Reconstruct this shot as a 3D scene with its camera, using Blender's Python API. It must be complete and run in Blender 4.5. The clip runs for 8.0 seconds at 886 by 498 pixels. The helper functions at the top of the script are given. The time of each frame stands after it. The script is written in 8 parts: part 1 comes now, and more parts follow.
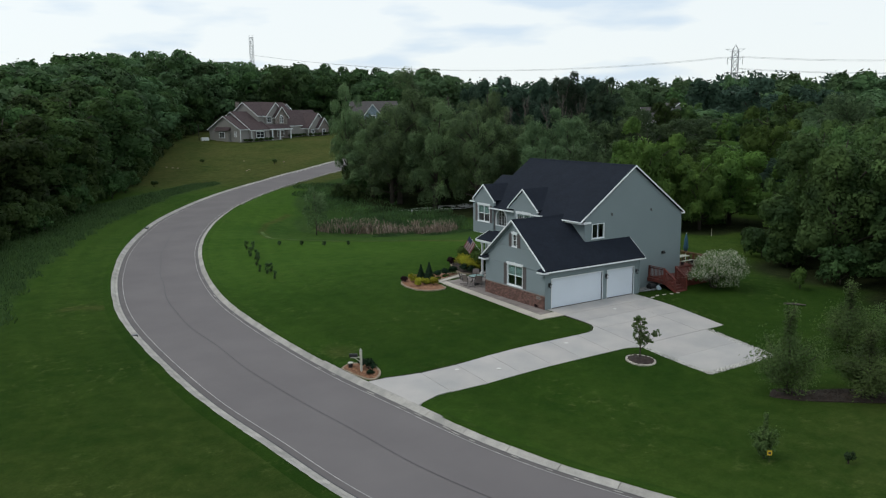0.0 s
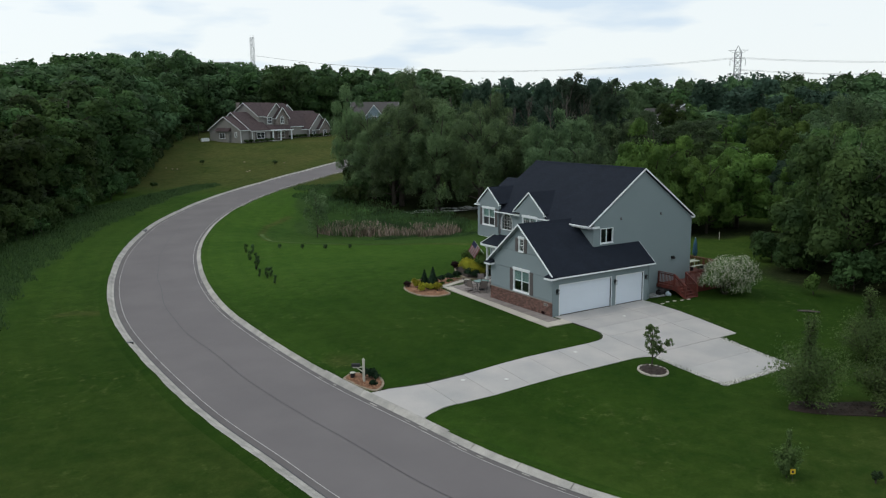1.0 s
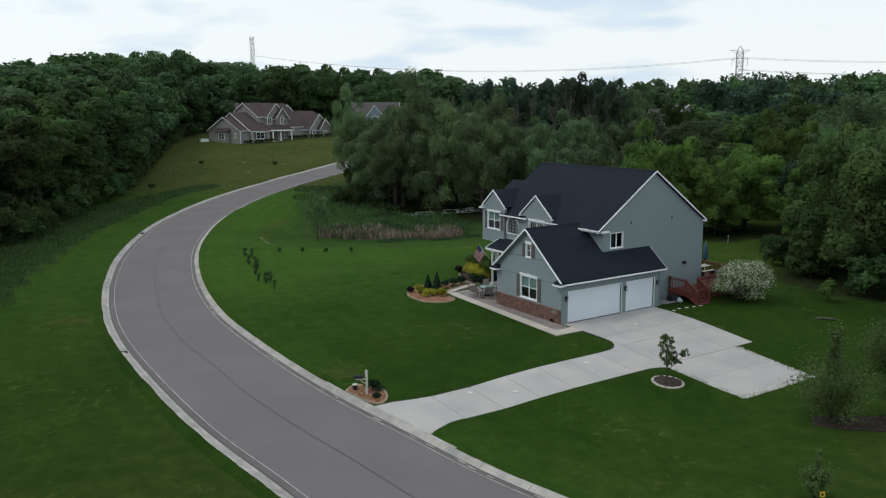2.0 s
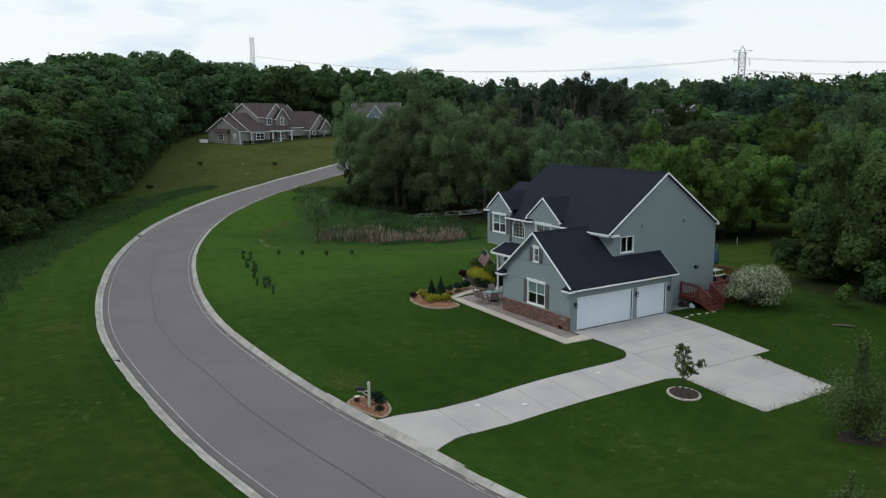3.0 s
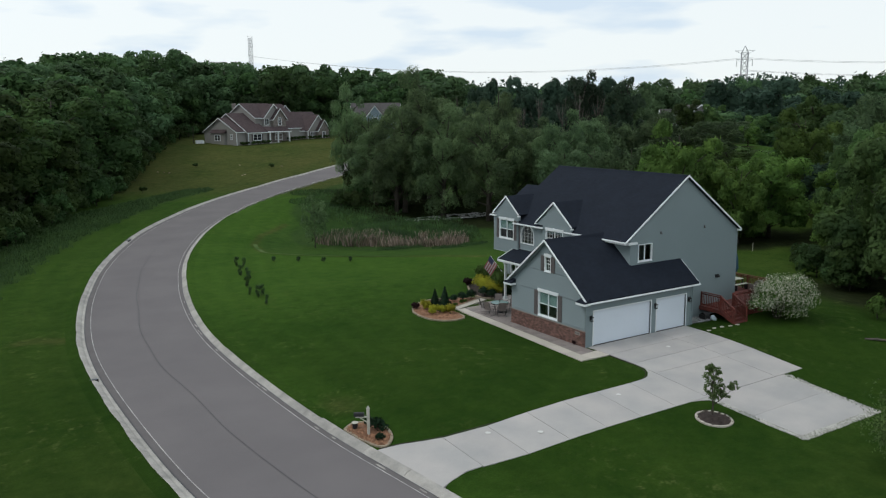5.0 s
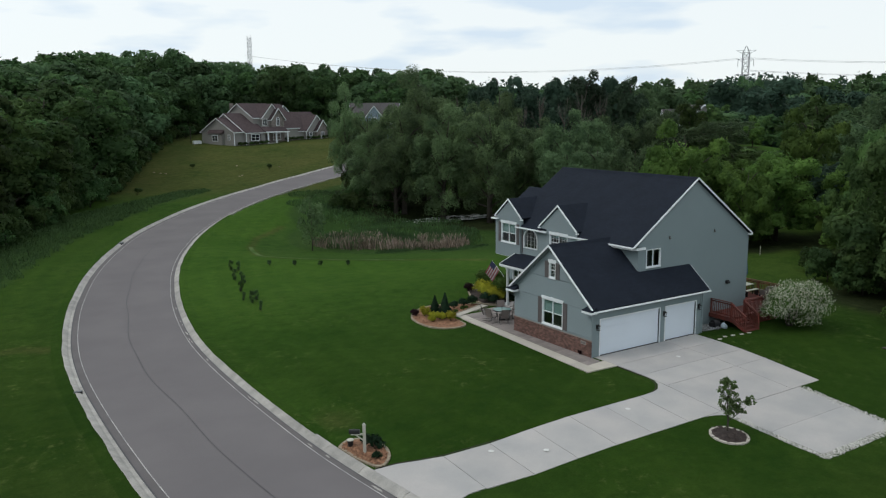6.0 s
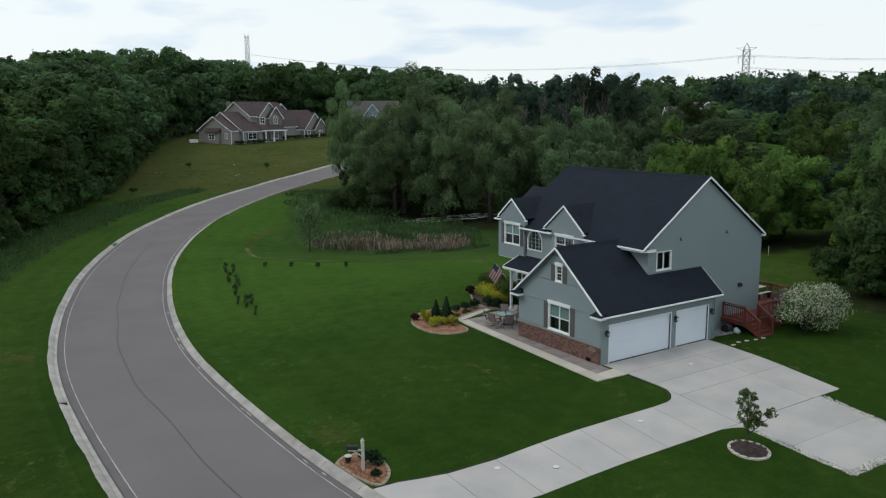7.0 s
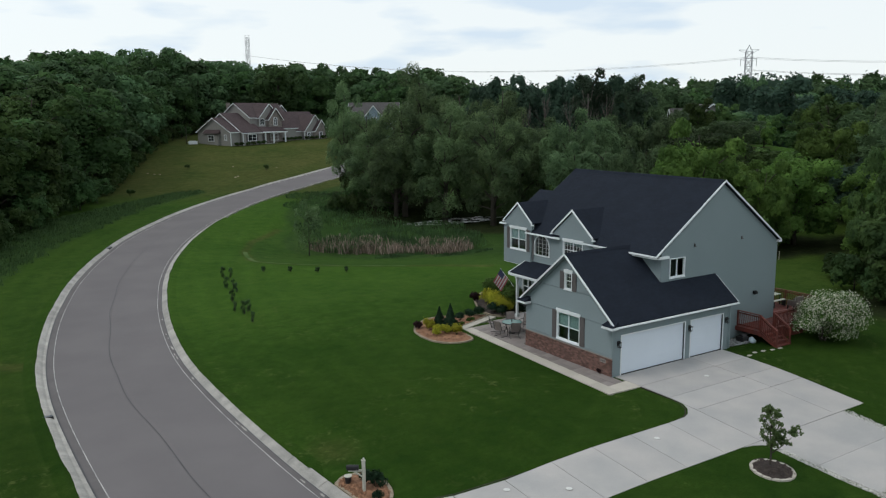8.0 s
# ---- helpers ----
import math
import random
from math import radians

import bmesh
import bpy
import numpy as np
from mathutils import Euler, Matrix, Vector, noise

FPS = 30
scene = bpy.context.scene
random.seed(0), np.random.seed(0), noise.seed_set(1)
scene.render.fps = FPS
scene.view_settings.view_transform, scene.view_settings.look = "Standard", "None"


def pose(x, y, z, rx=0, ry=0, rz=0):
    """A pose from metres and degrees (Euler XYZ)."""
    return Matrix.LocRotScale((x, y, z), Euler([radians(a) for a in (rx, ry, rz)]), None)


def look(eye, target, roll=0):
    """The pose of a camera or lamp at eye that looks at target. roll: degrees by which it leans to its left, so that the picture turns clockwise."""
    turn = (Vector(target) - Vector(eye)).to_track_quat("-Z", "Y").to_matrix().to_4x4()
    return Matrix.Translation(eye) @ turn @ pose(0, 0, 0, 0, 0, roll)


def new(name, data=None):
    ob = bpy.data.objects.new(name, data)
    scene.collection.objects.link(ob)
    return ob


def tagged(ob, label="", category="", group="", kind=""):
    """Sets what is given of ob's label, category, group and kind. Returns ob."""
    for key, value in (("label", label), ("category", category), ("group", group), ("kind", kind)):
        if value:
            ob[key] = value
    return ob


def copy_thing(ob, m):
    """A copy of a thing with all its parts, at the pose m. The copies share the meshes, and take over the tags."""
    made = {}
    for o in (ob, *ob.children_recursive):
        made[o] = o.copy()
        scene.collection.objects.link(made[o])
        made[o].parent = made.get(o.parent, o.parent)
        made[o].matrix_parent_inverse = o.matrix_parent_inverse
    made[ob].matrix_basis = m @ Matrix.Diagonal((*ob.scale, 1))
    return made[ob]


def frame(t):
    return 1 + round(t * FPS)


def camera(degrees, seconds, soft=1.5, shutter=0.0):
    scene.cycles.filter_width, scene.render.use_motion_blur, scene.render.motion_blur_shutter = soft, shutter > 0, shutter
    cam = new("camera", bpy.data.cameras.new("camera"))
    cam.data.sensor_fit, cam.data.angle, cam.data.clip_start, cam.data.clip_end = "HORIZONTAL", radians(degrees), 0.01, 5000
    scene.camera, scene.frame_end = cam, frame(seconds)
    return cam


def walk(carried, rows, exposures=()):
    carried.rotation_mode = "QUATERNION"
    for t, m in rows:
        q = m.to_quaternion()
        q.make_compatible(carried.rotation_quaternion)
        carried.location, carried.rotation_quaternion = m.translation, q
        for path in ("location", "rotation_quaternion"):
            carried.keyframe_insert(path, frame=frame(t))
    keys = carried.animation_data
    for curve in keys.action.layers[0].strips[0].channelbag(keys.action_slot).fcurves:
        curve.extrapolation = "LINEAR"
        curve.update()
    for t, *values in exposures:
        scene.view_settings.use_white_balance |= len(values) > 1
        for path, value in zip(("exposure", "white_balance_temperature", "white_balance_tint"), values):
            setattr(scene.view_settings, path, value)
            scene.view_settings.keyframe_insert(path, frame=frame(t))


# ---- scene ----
cam = camera(59.2, 8.0, soft=1.2)
PATH = [
    (0, (-34.97, -41.871, 13.957), (-33.918, -40.205, 13.612), -0.7),
    (0.5, (-34.728, -41.173, 13.988), (-33.676, -39.507, 13.643), -0.7),
    (1, (-34.375, -40.394, 13.99), (-33.324, -38.727, 13.647), -0.6),
    (1.5, (-34.015, -39.553, 14.038), (-32.964, -37.886, 13.695), -0.6),
    (3, (-32.935, -36.94, 13.977), (-31.884, -35.272, 13.636), -0.6),
    (3.5, (-32.457, -36.103, 13.903), (-31.408, -34.434, 13.562), -0.6),
    (4, (-32.101, -35.276, 13.828), (-31.05, -33.609, 13.488), -0.5),
    (4.5, (-31.717, -34.46, 13.835), (-30.665, -32.793, 13.496), -0.6),
    (6, (-30.227, -31.953, 13.824), (-29.174, -30.287, 13.486), -0.6),
    (6.5, (-29.725, -31.072, 13.802), (-28.672, -29.407, 13.46), -0.7),
    (7, (-29.293, -30.176, 13.732), (-28.238, -28.512, 13.39), -0.7),
    (7.5, (-28.854, -29.348, 13.718), (-27.8, -27.683, 13.376), -0.7),
    (8, (-28.506, -28.5, 13.653), (-27.451, -26.835, 13.316), -0.6),
]
walk(cam, [(t, look(e, g, r)) for t, e, g, r in PATH])

# ---- light ----
SUN_EL, SUN_AZ = 50.0, 292.0   # degrees above the horizon; compass bearing the light comes from, y is north
world = bpy.data.worlds.new("overcast_sky")
scene.world = world
world.use_nodes = True
wn, wl = world.node_tree.nodes, world.node_tree.links
wn.clear()
w_out = wn.new("ShaderNodeOutputWorld")
sky = wn.new("ShaderNodeTexSky")
sky.sky_type, sky.sun_disc = "NISHITA", False
sky.sun_elevation, sky.sun_rotation = radians(SUN_EL), radians(SUN_AZ)
bg_sky = wn.new("ShaderNodeBackground")
bg_sky.inputs["Strength"].default_value = 0.11
wl.new(sky.outputs[0], bg_sky.inputs["Color"])
w_co = wn.new("ShaderNodeTexCoord")
w_map = wn.new("ShaderNodeMapping")
w_map.inputs["Scale"].default_value = (2.6, 2.6, 11.0)
w_map.inputs["Location"].default_value = (0.35, 0.1, 0.2)
w_noise = wn.new("ShaderNodeTexNoise")
w_noise.inputs["Scale"].default_value, w_noise.inputs["Detail"].default_value = 2.6, 7.0
w_noise.inputs["Roughness"].default_value = 0.42
w_ramp = wn.new("ShaderNodeValToRGB")
w_ramp.color_ramp.elements[0].position, w_ramp.color_ramp.elements[0].color = 0.36, (0.70, 0.82, 0.94, 1)
w_ramp.color_ramp.elements[1].position, w_ramp.color_ramp.elements[1].color = 0.50, (0.925, 0.985, 1.0, 1)
bg_cloud = wn.new("ShaderNodeBackground")
w_mix = wn.new("ShaderNodeMixShader")
w_mix.inputs[0].default_value = 0.88
wl.new(w_co.outputs["Generated"], w_map.inputs["Vector"])
wl.new(w_map.outputs[0], w_noise.inputs["Vector"])
wl.new(w_noise.outputs["Fac"], w_ramp.inputs[0])
wl.new(w_ramp.outputs[0], bg_cloud.inputs["Color"])
_az, _el = radians(SUN_AZ), radians(SUN_EL)
w_dot, w_glow = wn.new("ShaderNodeVectorMath"), wn.new("ShaderNodeMapRange")
w_dot.operation = "DOT_PRODUCT"
w_dot.inputs[1].default_value = (math.sin(_az) * math.cos(_el), math.cos(_az) * math.cos(_el), math.sin(_el))
w_glow.inputs["From Min"].default_value, w_glow.inputs["From Max"].default_value = -0.8, 1.0
w_glow.inputs["To Min"].default_value, w_glow.inputs["To Max"].default_value = 0.975, 1.085
wl.new(w_co.outputs["Generated"], w_dot.inputs[0])
wl.new(w_dot.outputs["Value"], w_glow.inputs["Value"])
wl.new(w_glow.outputs[0], bg_cloud.inputs["Strength"])
wl.new(bg_sky.outputs[0], w_mix.inputs[1])
wl.new(bg_cloud.outputs[0], w_mix.inputs[2])
wl.new(w_mix.outputs[0], w_out.inputs["Surface"])

sun_data = bpy.data.lights.new("sun", "SUN")
sun_data.energy, sun_data.angle, sun_data.color = 0.8, radians(14), (1.0, 0.96, 0.90)
sun = new("sun", sun_data)
sun.matrix_world = look((60 * math.sin(_az) * math.cos(_el), 60 * math.cos(_az) * math.cos(_el), 60 * math.sin(_el)), (0, 0, 0))
scene.view_settings.exposure = 0.0


# ---- materials ----
def material(name, col, rough=0.8, var=0.25, scale=3.0, fine=40.0, bump=0.2, col2=None, metal=0.0, island=0.0, objrand=0.0,
             spec=0.35, translucent=0.0, bump_dist=0.02, stretch=None, hue=0.0):
    """A Principled surface with variation at two scales; col2 is mixed in as broad patches."""
    m = bpy.data.materials.new(name)
    m.use_nodes = True
    n, l = m.node_tree.nodes, m.node_tree.links
    b = n["Principled BSDF"]
    co = n.new("ShaderNodeTexCoord")
    vec = co.outputs["Object"]
    if stretch:
        mp = n.new("ShaderNodeMapping")
        mp.inputs["Scale"].default_value = stretch
        l.new(vec, mp.inputs["Vector"])
        vec = mp.outputs[0]
    big, small = n.new("ShaderNodeTexNoise"), n.new("ShaderNodeTexNoise")
    for tex, sc, det in ((big, scale, 4.0), (small, fine, 3.0)):
        tex.inputs["Scale"].default_value, tex.inputs["Detail"].default_value = sc, det
        l.new(vec, tex.inputs["Vector"])
    ramp = n.new("ShaderNodeValToRGB")
    ramp.color_ramp.elements[0].position, ramp.color_ramp.elements[1].position = 0.35, 0.65
    other = col2 or tuple(c * (1 - var) for c in col)
    ramp.color_ramp.elements[0].color, ramp.color_ramp.elements[1].color = (*other, 1), (*col, 1)
    l.new(big.outputs["Fac"], ramp.inputs[0])
    mul = n.new("ShaderNodeMath")
    mul.operation = "MULTIPLY_ADD"
    mul.inputs[1].default_value, mul.inputs[2].default_value = 2 * var, 1 - var
    l.new(small.outputs["Fac"], mul.inputs[0])
    hsv = n.new("ShaderNodeHueSaturation")
    l.new(ramp.outputs[0], hsv.inputs["Color"])
    value = mul.outputs[0]
    for amount, node, out in ((island, "ShaderNodeNewGeometry", "Random Per Island"), (objrand, "ShaderNodeObjectInfo", "Random")):
        if amount:
            src = n.new(node)
            m2 = n.new("ShaderNodeMath")
            m2.operation = "MULTIPLY_ADD"
            m2.inputs[1].default_value, m2.inputs[2].default_value = 2 * amount, 1 - amount
            l.new(src.outputs[out], m2.inputs[0])
            m3 = n.new("ShaderNodeMath")
            m3.operation = "MULTIPLY"
            l.new(value, m3.inputs[0])
            l.new(m2.outputs[0], m3.inputs[1])
            value = m3.outputs[0]
    l.new(value, hsv.inputs["Value"])
    if hue:
        who, spread_ = n.new("ShaderNodeObjectInfo"), n.new("ShaderNodeMapRange")
        spread_.inputs["To Min"].default_value, spread_.inputs["To Max"].default_value = 0.5 - hue, 0.5 + hue
        l.new(who.outputs["Random"], spread_.inputs["Value"])
        l.new(spread_.outputs[0], hsv.inputs["Hue"])
    l.new(hsv.outputs[0], b.inputs["Base Color"])
    b.inputs["Roughness"].default_value, b.inputs["Metallic"].default_value = rough, metal
    b.inputs["Specular IOR Level"].default_value = spec
    if bump:
        bp = n.new("ShaderNodeBump")
        bp.inputs["Strength"].default_value, bp.inputs["Distance"].default_value = bump, bump_dist
        l.new(small.outputs["Fac"], bp.inputs["Height"])
        l.new(bp.outputs[0], b.inputs["Normal"])
    if translucent:
        tr, mx = n.new("ShaderNodeBsdfTranslucent"), n.new("ShaderNodeMixShader")
        l.new(hsv.outputs[0], tr.inputs["Color"])
        mx.inputs[0].default_value = translucent
        l.new(b.outputs[0], mx.inputs[1])
        l.new(tr.outputs[0], mx.inputs[2])
        l.new(mx.outputs[0], n["Material Output"].inputs["Surface"])
    return m


def leaf(name, col, col2, rand=0.14, hue=0.010):
    return material(name, col, rough=0.6, var=0.15, scale=0.4, fine=5.0, bump=0.0, col2=col2, island=rand, objrand=0.30, spec=0.08, translucent=0.42, hue=hue)


def ground_material():
    """Mown turf, rough meadow and bare wood floor, chosen by the zone attribute of the ground."""
    m = bpy.data.materials.new("turf")
    m.use_nodes = True
    n, l = m.node_tree.nodes, m.node_tree.links
    b = n["Principled BSDF"]
    co = n.new("ShaderNodeTexCoord")

    def tex(scale, detail=5.0, rough=0.6):
        t = n.new("ShaderNodeTexNoise")
        t.inputs["Scale"].default_value, t.inputs["Detail"].default_value, t.inputs["Roughness"].default_value = scale, detail, rough
        l.new(co.outputs["Object"], t.inputs["Vector"])
        return t.outputs["Fac"]

    def ramp(fac, a, ca, z, cz):
        r = n.new("ShaderNodeValToRGB")
        r.color_ramp.elements[0].position, r.color_ramp.elements[0].color = a, (*ca, 1)
        r.color_ramp.elements[1].position, r.color_ramp.elements[1].color = z, (*cz, 1)
        l.new(fac, r.inputs[0])
        return r.outputs[0]

    def mix(fac, a, c):
        x = n.new("ShaderNodeMix")
        x.data_type = "RGBA"
        if isinstance(fac, float):
            x.inputs[0].default_value = fac
        else:
            l.new(fac, x.inputs[0])
        l.new(a, x.inputs[6])
        l.new(c, x.inputs[7])
        return x.outputs[2]

    broad, mid, fine = tex(0.10, 4), tex(0.9, 6, 0.7), tex(14.0, 6, 0.75)
    lawn = mix(0.5, ramp(broad, 0.35, (0.0118, 0.0333, 0.0046), 0.65, (0.0266, 0.0548, 0.0086)), ramp(mid, 0.33, (0.0104, 0.0298, 0.0044), 0.72, (0.0288, 0.0588, 0.0089)))
    meadow = mix(0.5, ramp(broad, 0.35, (0.0359, 0.0564, 0.0128), 0.65, (0.0770, 0.0735, 0.0239)), ramp(mid, 0.38, (0.0222, 0.0427, 0.0085), 0.68, (0.0889, 0.0872, 0.0291)))
    litter = ramp(mid, 0.35, (0.0137, 0.0188, 0.0077), 0.7, (0.0256, 0.0342, 0.0128))
    fresh = mix(0.5, ramp(broad, 0.35, (0.0285, 0.0705, 0.0094), 0.65, (0.0500, 0.1030, 0.0146)), ramp(mid, 0.33, (0.0206, 0.0548, 0.0077), 0.72, (0.0570, 0.1130, 0.0166)))
    za, zb, zf = n.new("ShaderNodeAttribute"), n.new("ShaderNodeAttribute"), n.new("ShaderNodeAttribute")
    za.attribute_name, zb.attribute_name, zf.attribute_name = "meadow", "woodland", "fresh"
    lawn = mix(zf.outputs["Fac"], lawn, fresh)
    tall = mix(0.5, ramp(broad, 0.35, (0.020, 0.047, 0.011), 0.65, (0.037, 0.069, 0.017)), ramp(mid, 0.33, (0.016, 0.039, 0.010), 0.72, (0.044, 0.080, 0.021)))
    zr, zs = n.new("ShaderNodeAttribute"), n.new("ShaderNodeAttribute")
    zr.attribute_name, zs.attribute_name = "rough", "stripe"
    lawn = mix(zr.outputs["Fac"], mix(za.outputs["Fac"], lawn, meadow), tall)
    col = mix(zb.outputs["Fac"], lawn, litter)
    dry = n.new("ShaderNodeMath")
    dry.operation = "MULTIPLY"
    dr = ramp(tex(1.5, 8, 0.8), 0.54, (0, 0, 0), 0.70, (1, 1, 1))
    l.new(dr, dry.inputs[0])
    l.new(ramp(tex(0.15, 3), 0.50, (0.10, 0.10, 0.10), 0.64, (0.95, 0.95, 0.95)), dry.inputs[1])
    straw = n.new("ShaderNodeRGB")
    straw.outputs[0].default_value = (0.088, 0.112, 0.032, 1)
    col = mix(dry.outputs[0], col, straw.outputs[0])
    # clover and dandelion flecks, thick in patches and mostly outside the fine lawn
    fl = n.new("ShaderNodeTexVoronoi")
    fl.inputs["Scale"].default_value = 2.2
    l.new(co.outputs["Object"], fl.inputs["Vector"])
    dot = ramp(fl.outputs["Distance"], 0.03, (1, 1, 1), 0.10, (0, 0, 0))
    patch = ramp(tex(0.22, 3), 0.48, (0, 0, 0), 0.62, (1, 1, 1))
    fm = n.new("ShaderNodeMath")
    fm.operation = "MULTIPLY"
    l.new(dot, fm.inputs[0])
    l.new(patch, fm.inputs[1])
    fm2 = n.new("ShaderNodeMath")
    fm2.operation = "MULTIPLY"
    l.new(fm.outputs[0], fm2.inputs[0])
    fw = n.new("ShaderNodeMath")
    fw.operation = "MULTIPLY_ADD"
    fw.inputs[1].default_value, fw.inputs[2].default_value = 1.3, 0.12
    l.new(za.outputs["Fac"], fw.inputs[0])
    l.new(fw.outputs[0], fm2.inputs[1])
    pale = n.new("ShaderNodeRGB")
    pale.outputs[0].default_value = (0.16, 0.19, 0.07, 1)
    col = mix(fm2.outputs[0], col, pale.outputs[0])
    hsv = n.new("ShaderNodeHueSaturation")
    v = n.new("ShaderNodeMath")
    v.operation = "MULTIPLY_ADD"
    v.inputs[1].default_value, v.inputs[2].default_value = 1.1, 0.45
    l.new(fine, v.inputs[0])
    tuft, both, mown, last = n.new("ShaderNodeMath"), n.new("ShaderNodeMath"), n.new("ShaderNodeMath"), n.new("ShaderNodeMath")
    tuft.operation, both.operation, mown.operation, last.operation = "MULTIPLY_ADD", "MULTIPLY", "MULTIPLY_ADD", "MULTIPLY"
    tuft.inputs[1].default_value, tuft.inputs[2].default_value = 0.5, 0.75
    mown.inputs[1].default_value, mown.inputs[2].default_value = 0.08, 0.955
    l.new(tex(3.2, 5, 0.7), tuft.inputs[0])
    l.new(v.outputs[0], both.inputs[0])
    l.new(tuft.outputs[0], both.inputs[1])
    l.new(zs.outputs["Fac"], mown.inputs[0])
    l.new(both.outputs[0], last.inputs[0])
    l.new(mown.outputs[0], last.inputs[1])
    l.new(last.outputs[0], hsv.inputs["Value"])
    l.new(col, hsv.inputs["Color"])
    l.new(hsv.outputs[0], b.inputs["Base Color"])
    b.inputs["Roughness"].default_value, b.inputs["Specular IOR Level"].default_value = 1.0, 0.03
    bp = n.new("ShaderNodeBump")
    bp.inputs["Strength"].default_value, bp.inputs["Distance"].default_value = 0.6, 0.06
    l.new(fine, bp.inputs["Height"])
    l.new(bp.outputs[0], b.inputs["Normal"])
    return m


def shingle_material(name, col):
    """Asphalt shingles: staggered courses of tabs with uneven tone."""
    m = bpy.data.materials.new(name)
    m.use_nodes = True
    n, l = m.node_tree.nodes, m.node_tree.links
    b = n["Principled BSDF"]
    uv = n.new("ShaderNodeUVMap")
    br = n.new("ShaderNodeTexBrick")
    br.inputs["Scale"].default_value = 1.0
    br.inputs["Brick Width"].default_value, br.inputs["Row Height"].default_value = 0.30, 0.14
    br.inputs["Mortar Size"].default_value = 0.006
    br.inputs["Color1"].default_value = (*[c * 0.92 for c in col], 1)
    br.inputs["Color2"].default_value = (*[c * 1.08 for c in col], 1)
    br.inputs["Mortar"].default_value = (*[c * 0.75 for c in col], 1)
    l.new(uv.outputs[0], br.inputs["Vector"])
    nz = n.new("ShaderNodeTexNoise")
    nz.inputs["Scale"].default_value, nz.inputs["Detail"].default_value = 0.8, 6.0
    l.new(uv.outputs[0], nz.inputs["Vector"])
    v = n.new("ShaderNodeMath")
    v.operation = "MULTIPLY_ADD"
    v.inputs[1].default_value, v.inputs[2].default_value = 0.5, 0.75
    l.new(nz.outputs["Fac"], v.inputs[0])
    hsv = n.new("ShaderNodeHueSaturation")
    l.new(v.outputs[0], hsv.inputs["Value"])
    l.new(br.outputs["Color"], hsv.inputs["Color"])
    l.new(hsv.outputs[0], b.inputs["Base Color"])
    b.inputs["Roughness"].default_value, b.inputs["Specular IOR Level"].default_value = 0.9, 0.12
    bp = n.new("ShaderNodeBump")
    bp.inputs["Strength"].default_value, bp.inputs["Distance"].default_value = 0.5, 0.015
    l.new(br.outputs["Fac"], bp.inputs["Height"])
    bp.invert = True
    l.new(bp.outputs[0], b.inputs["Normal"])
    return m


def glass_material():
    m = bpy.data.materials.new("window_glass")
    m.use_nodes = True
    n, l = m.node_tree.nodes, m.node_tree.links
    n.remove(n["Principled BSDF"])
    g, t, mx, f = n.new("ShaderNodeBsdfGlossy"), n.new("ShaderNodeBsdfTransparent"), n.new("ShaderNodeMixShader"), n.new("ShaderNodeLayerWeight")
    g.inputs["Roughness"].default_value = 0.03
    t.inputs["Color"].default_value = (0.86, 0.92, 0.91, 1)
    f.inputs["Blend"].default_value = 0.5
    pw_, ma = n.new("ShaderNodeMath"), n.new("ShaderNodeMath")
    pw_.operation, ma.operation = "POWER", "MULTIPLY_ADD"
    pw_.inputs[1].default_value = 3.0
    ma.inputs[1].default_value, ma.inputs[2].default_value = 0.55, 0.06
    l.new(f.outputs["Facing"], pw_.inputs[0])
    l.new(pw_.outputs[0], ma.inputs[0])
    l.new(ma.outputs[0], mx.inputs[0])
    l.new(t.outputs[0], mx.inputs[1])
    l.new(g.outputs[0], mx.inputs[2])
    l.new(mx.outputs[0], n["Material Output"].inputs["Surface"])
    return m


TURF = ground_material()
ASPHALT = material("asphalt", (0.142, 0.130, 0.132), 0.9, 0.12, 0.25, 60.0, 0.3, col2=(0.126, 0.115, 0.118), bump_dist=0.006)
TAR = material("crack_sealant", (0.055, 0.055, 0.060), 0.6, 0.15, 2.0, 30.0, 0.1)
PATCH = material("gutter_asphalt", (0.125, 0.114, 0.115), 0.9, 0.15, 0.8, 50.0, 0.3)
PAINT = material("worn_road_paint", (0.44, 0.43, 0.41), 0.7, 0.25, 1.2, 30.0, 0.1, col2=(0.22, 0.22, 0.22))
WORN = material("worn_grass", (0.090, 0.128, 0.048), 1.0, 0.3, 0.35, 12.0, 0.3, col2=(0.042, 0.088, 0.018), spec=0.05)
KERB = material("kerb_concrete", (0.380, 0.362, 0.334), 0.9, 0.30, 1.3, 26.0, 0.4, col2=(0.270, 0.262, 0.244), objrand=0.10)
SLAB = material("driveway_concrete", (0.398, 0.378, 0.364), 0.85, 0.12, 0.45, 22.0, 0.15, col2=(0.330, 0.326, 0.320), objrand=0.05)
BORDER = material("walk_concrete", (0.455, 0.42, 0.365), 0.85, 0.10, 0.8, 30.0, 0.15, objrand=0.06)
PAVER = material("patio_paver", (0.265, 0.235, 0.22), 0.9, 0.16, 0.9, 25.0, 0.3, col2=(0.205, 0.18, 0.17), objrand=0.14)
SIDING = material("vinyl_siding", (0.197, 0.248, 0.262), 0.55, 0.05, 0.35, 18.0, 0.05)
SIDING_FAR = material("taupe_siding", (0.240, 0.236, 0.226), 0.6, 0.06, 0.35, 10.0, 0.05)
SIDING_BLUE = material("blue_siding", (0.20, 0.27, 0.33), 0.6, 0.06, 0.35, 10.0, 0.05)
WHITE = material("white_trim", (0.74, 0.78, 0.80), 0.5, 0.04, 1.0, 25.0, 0.03)
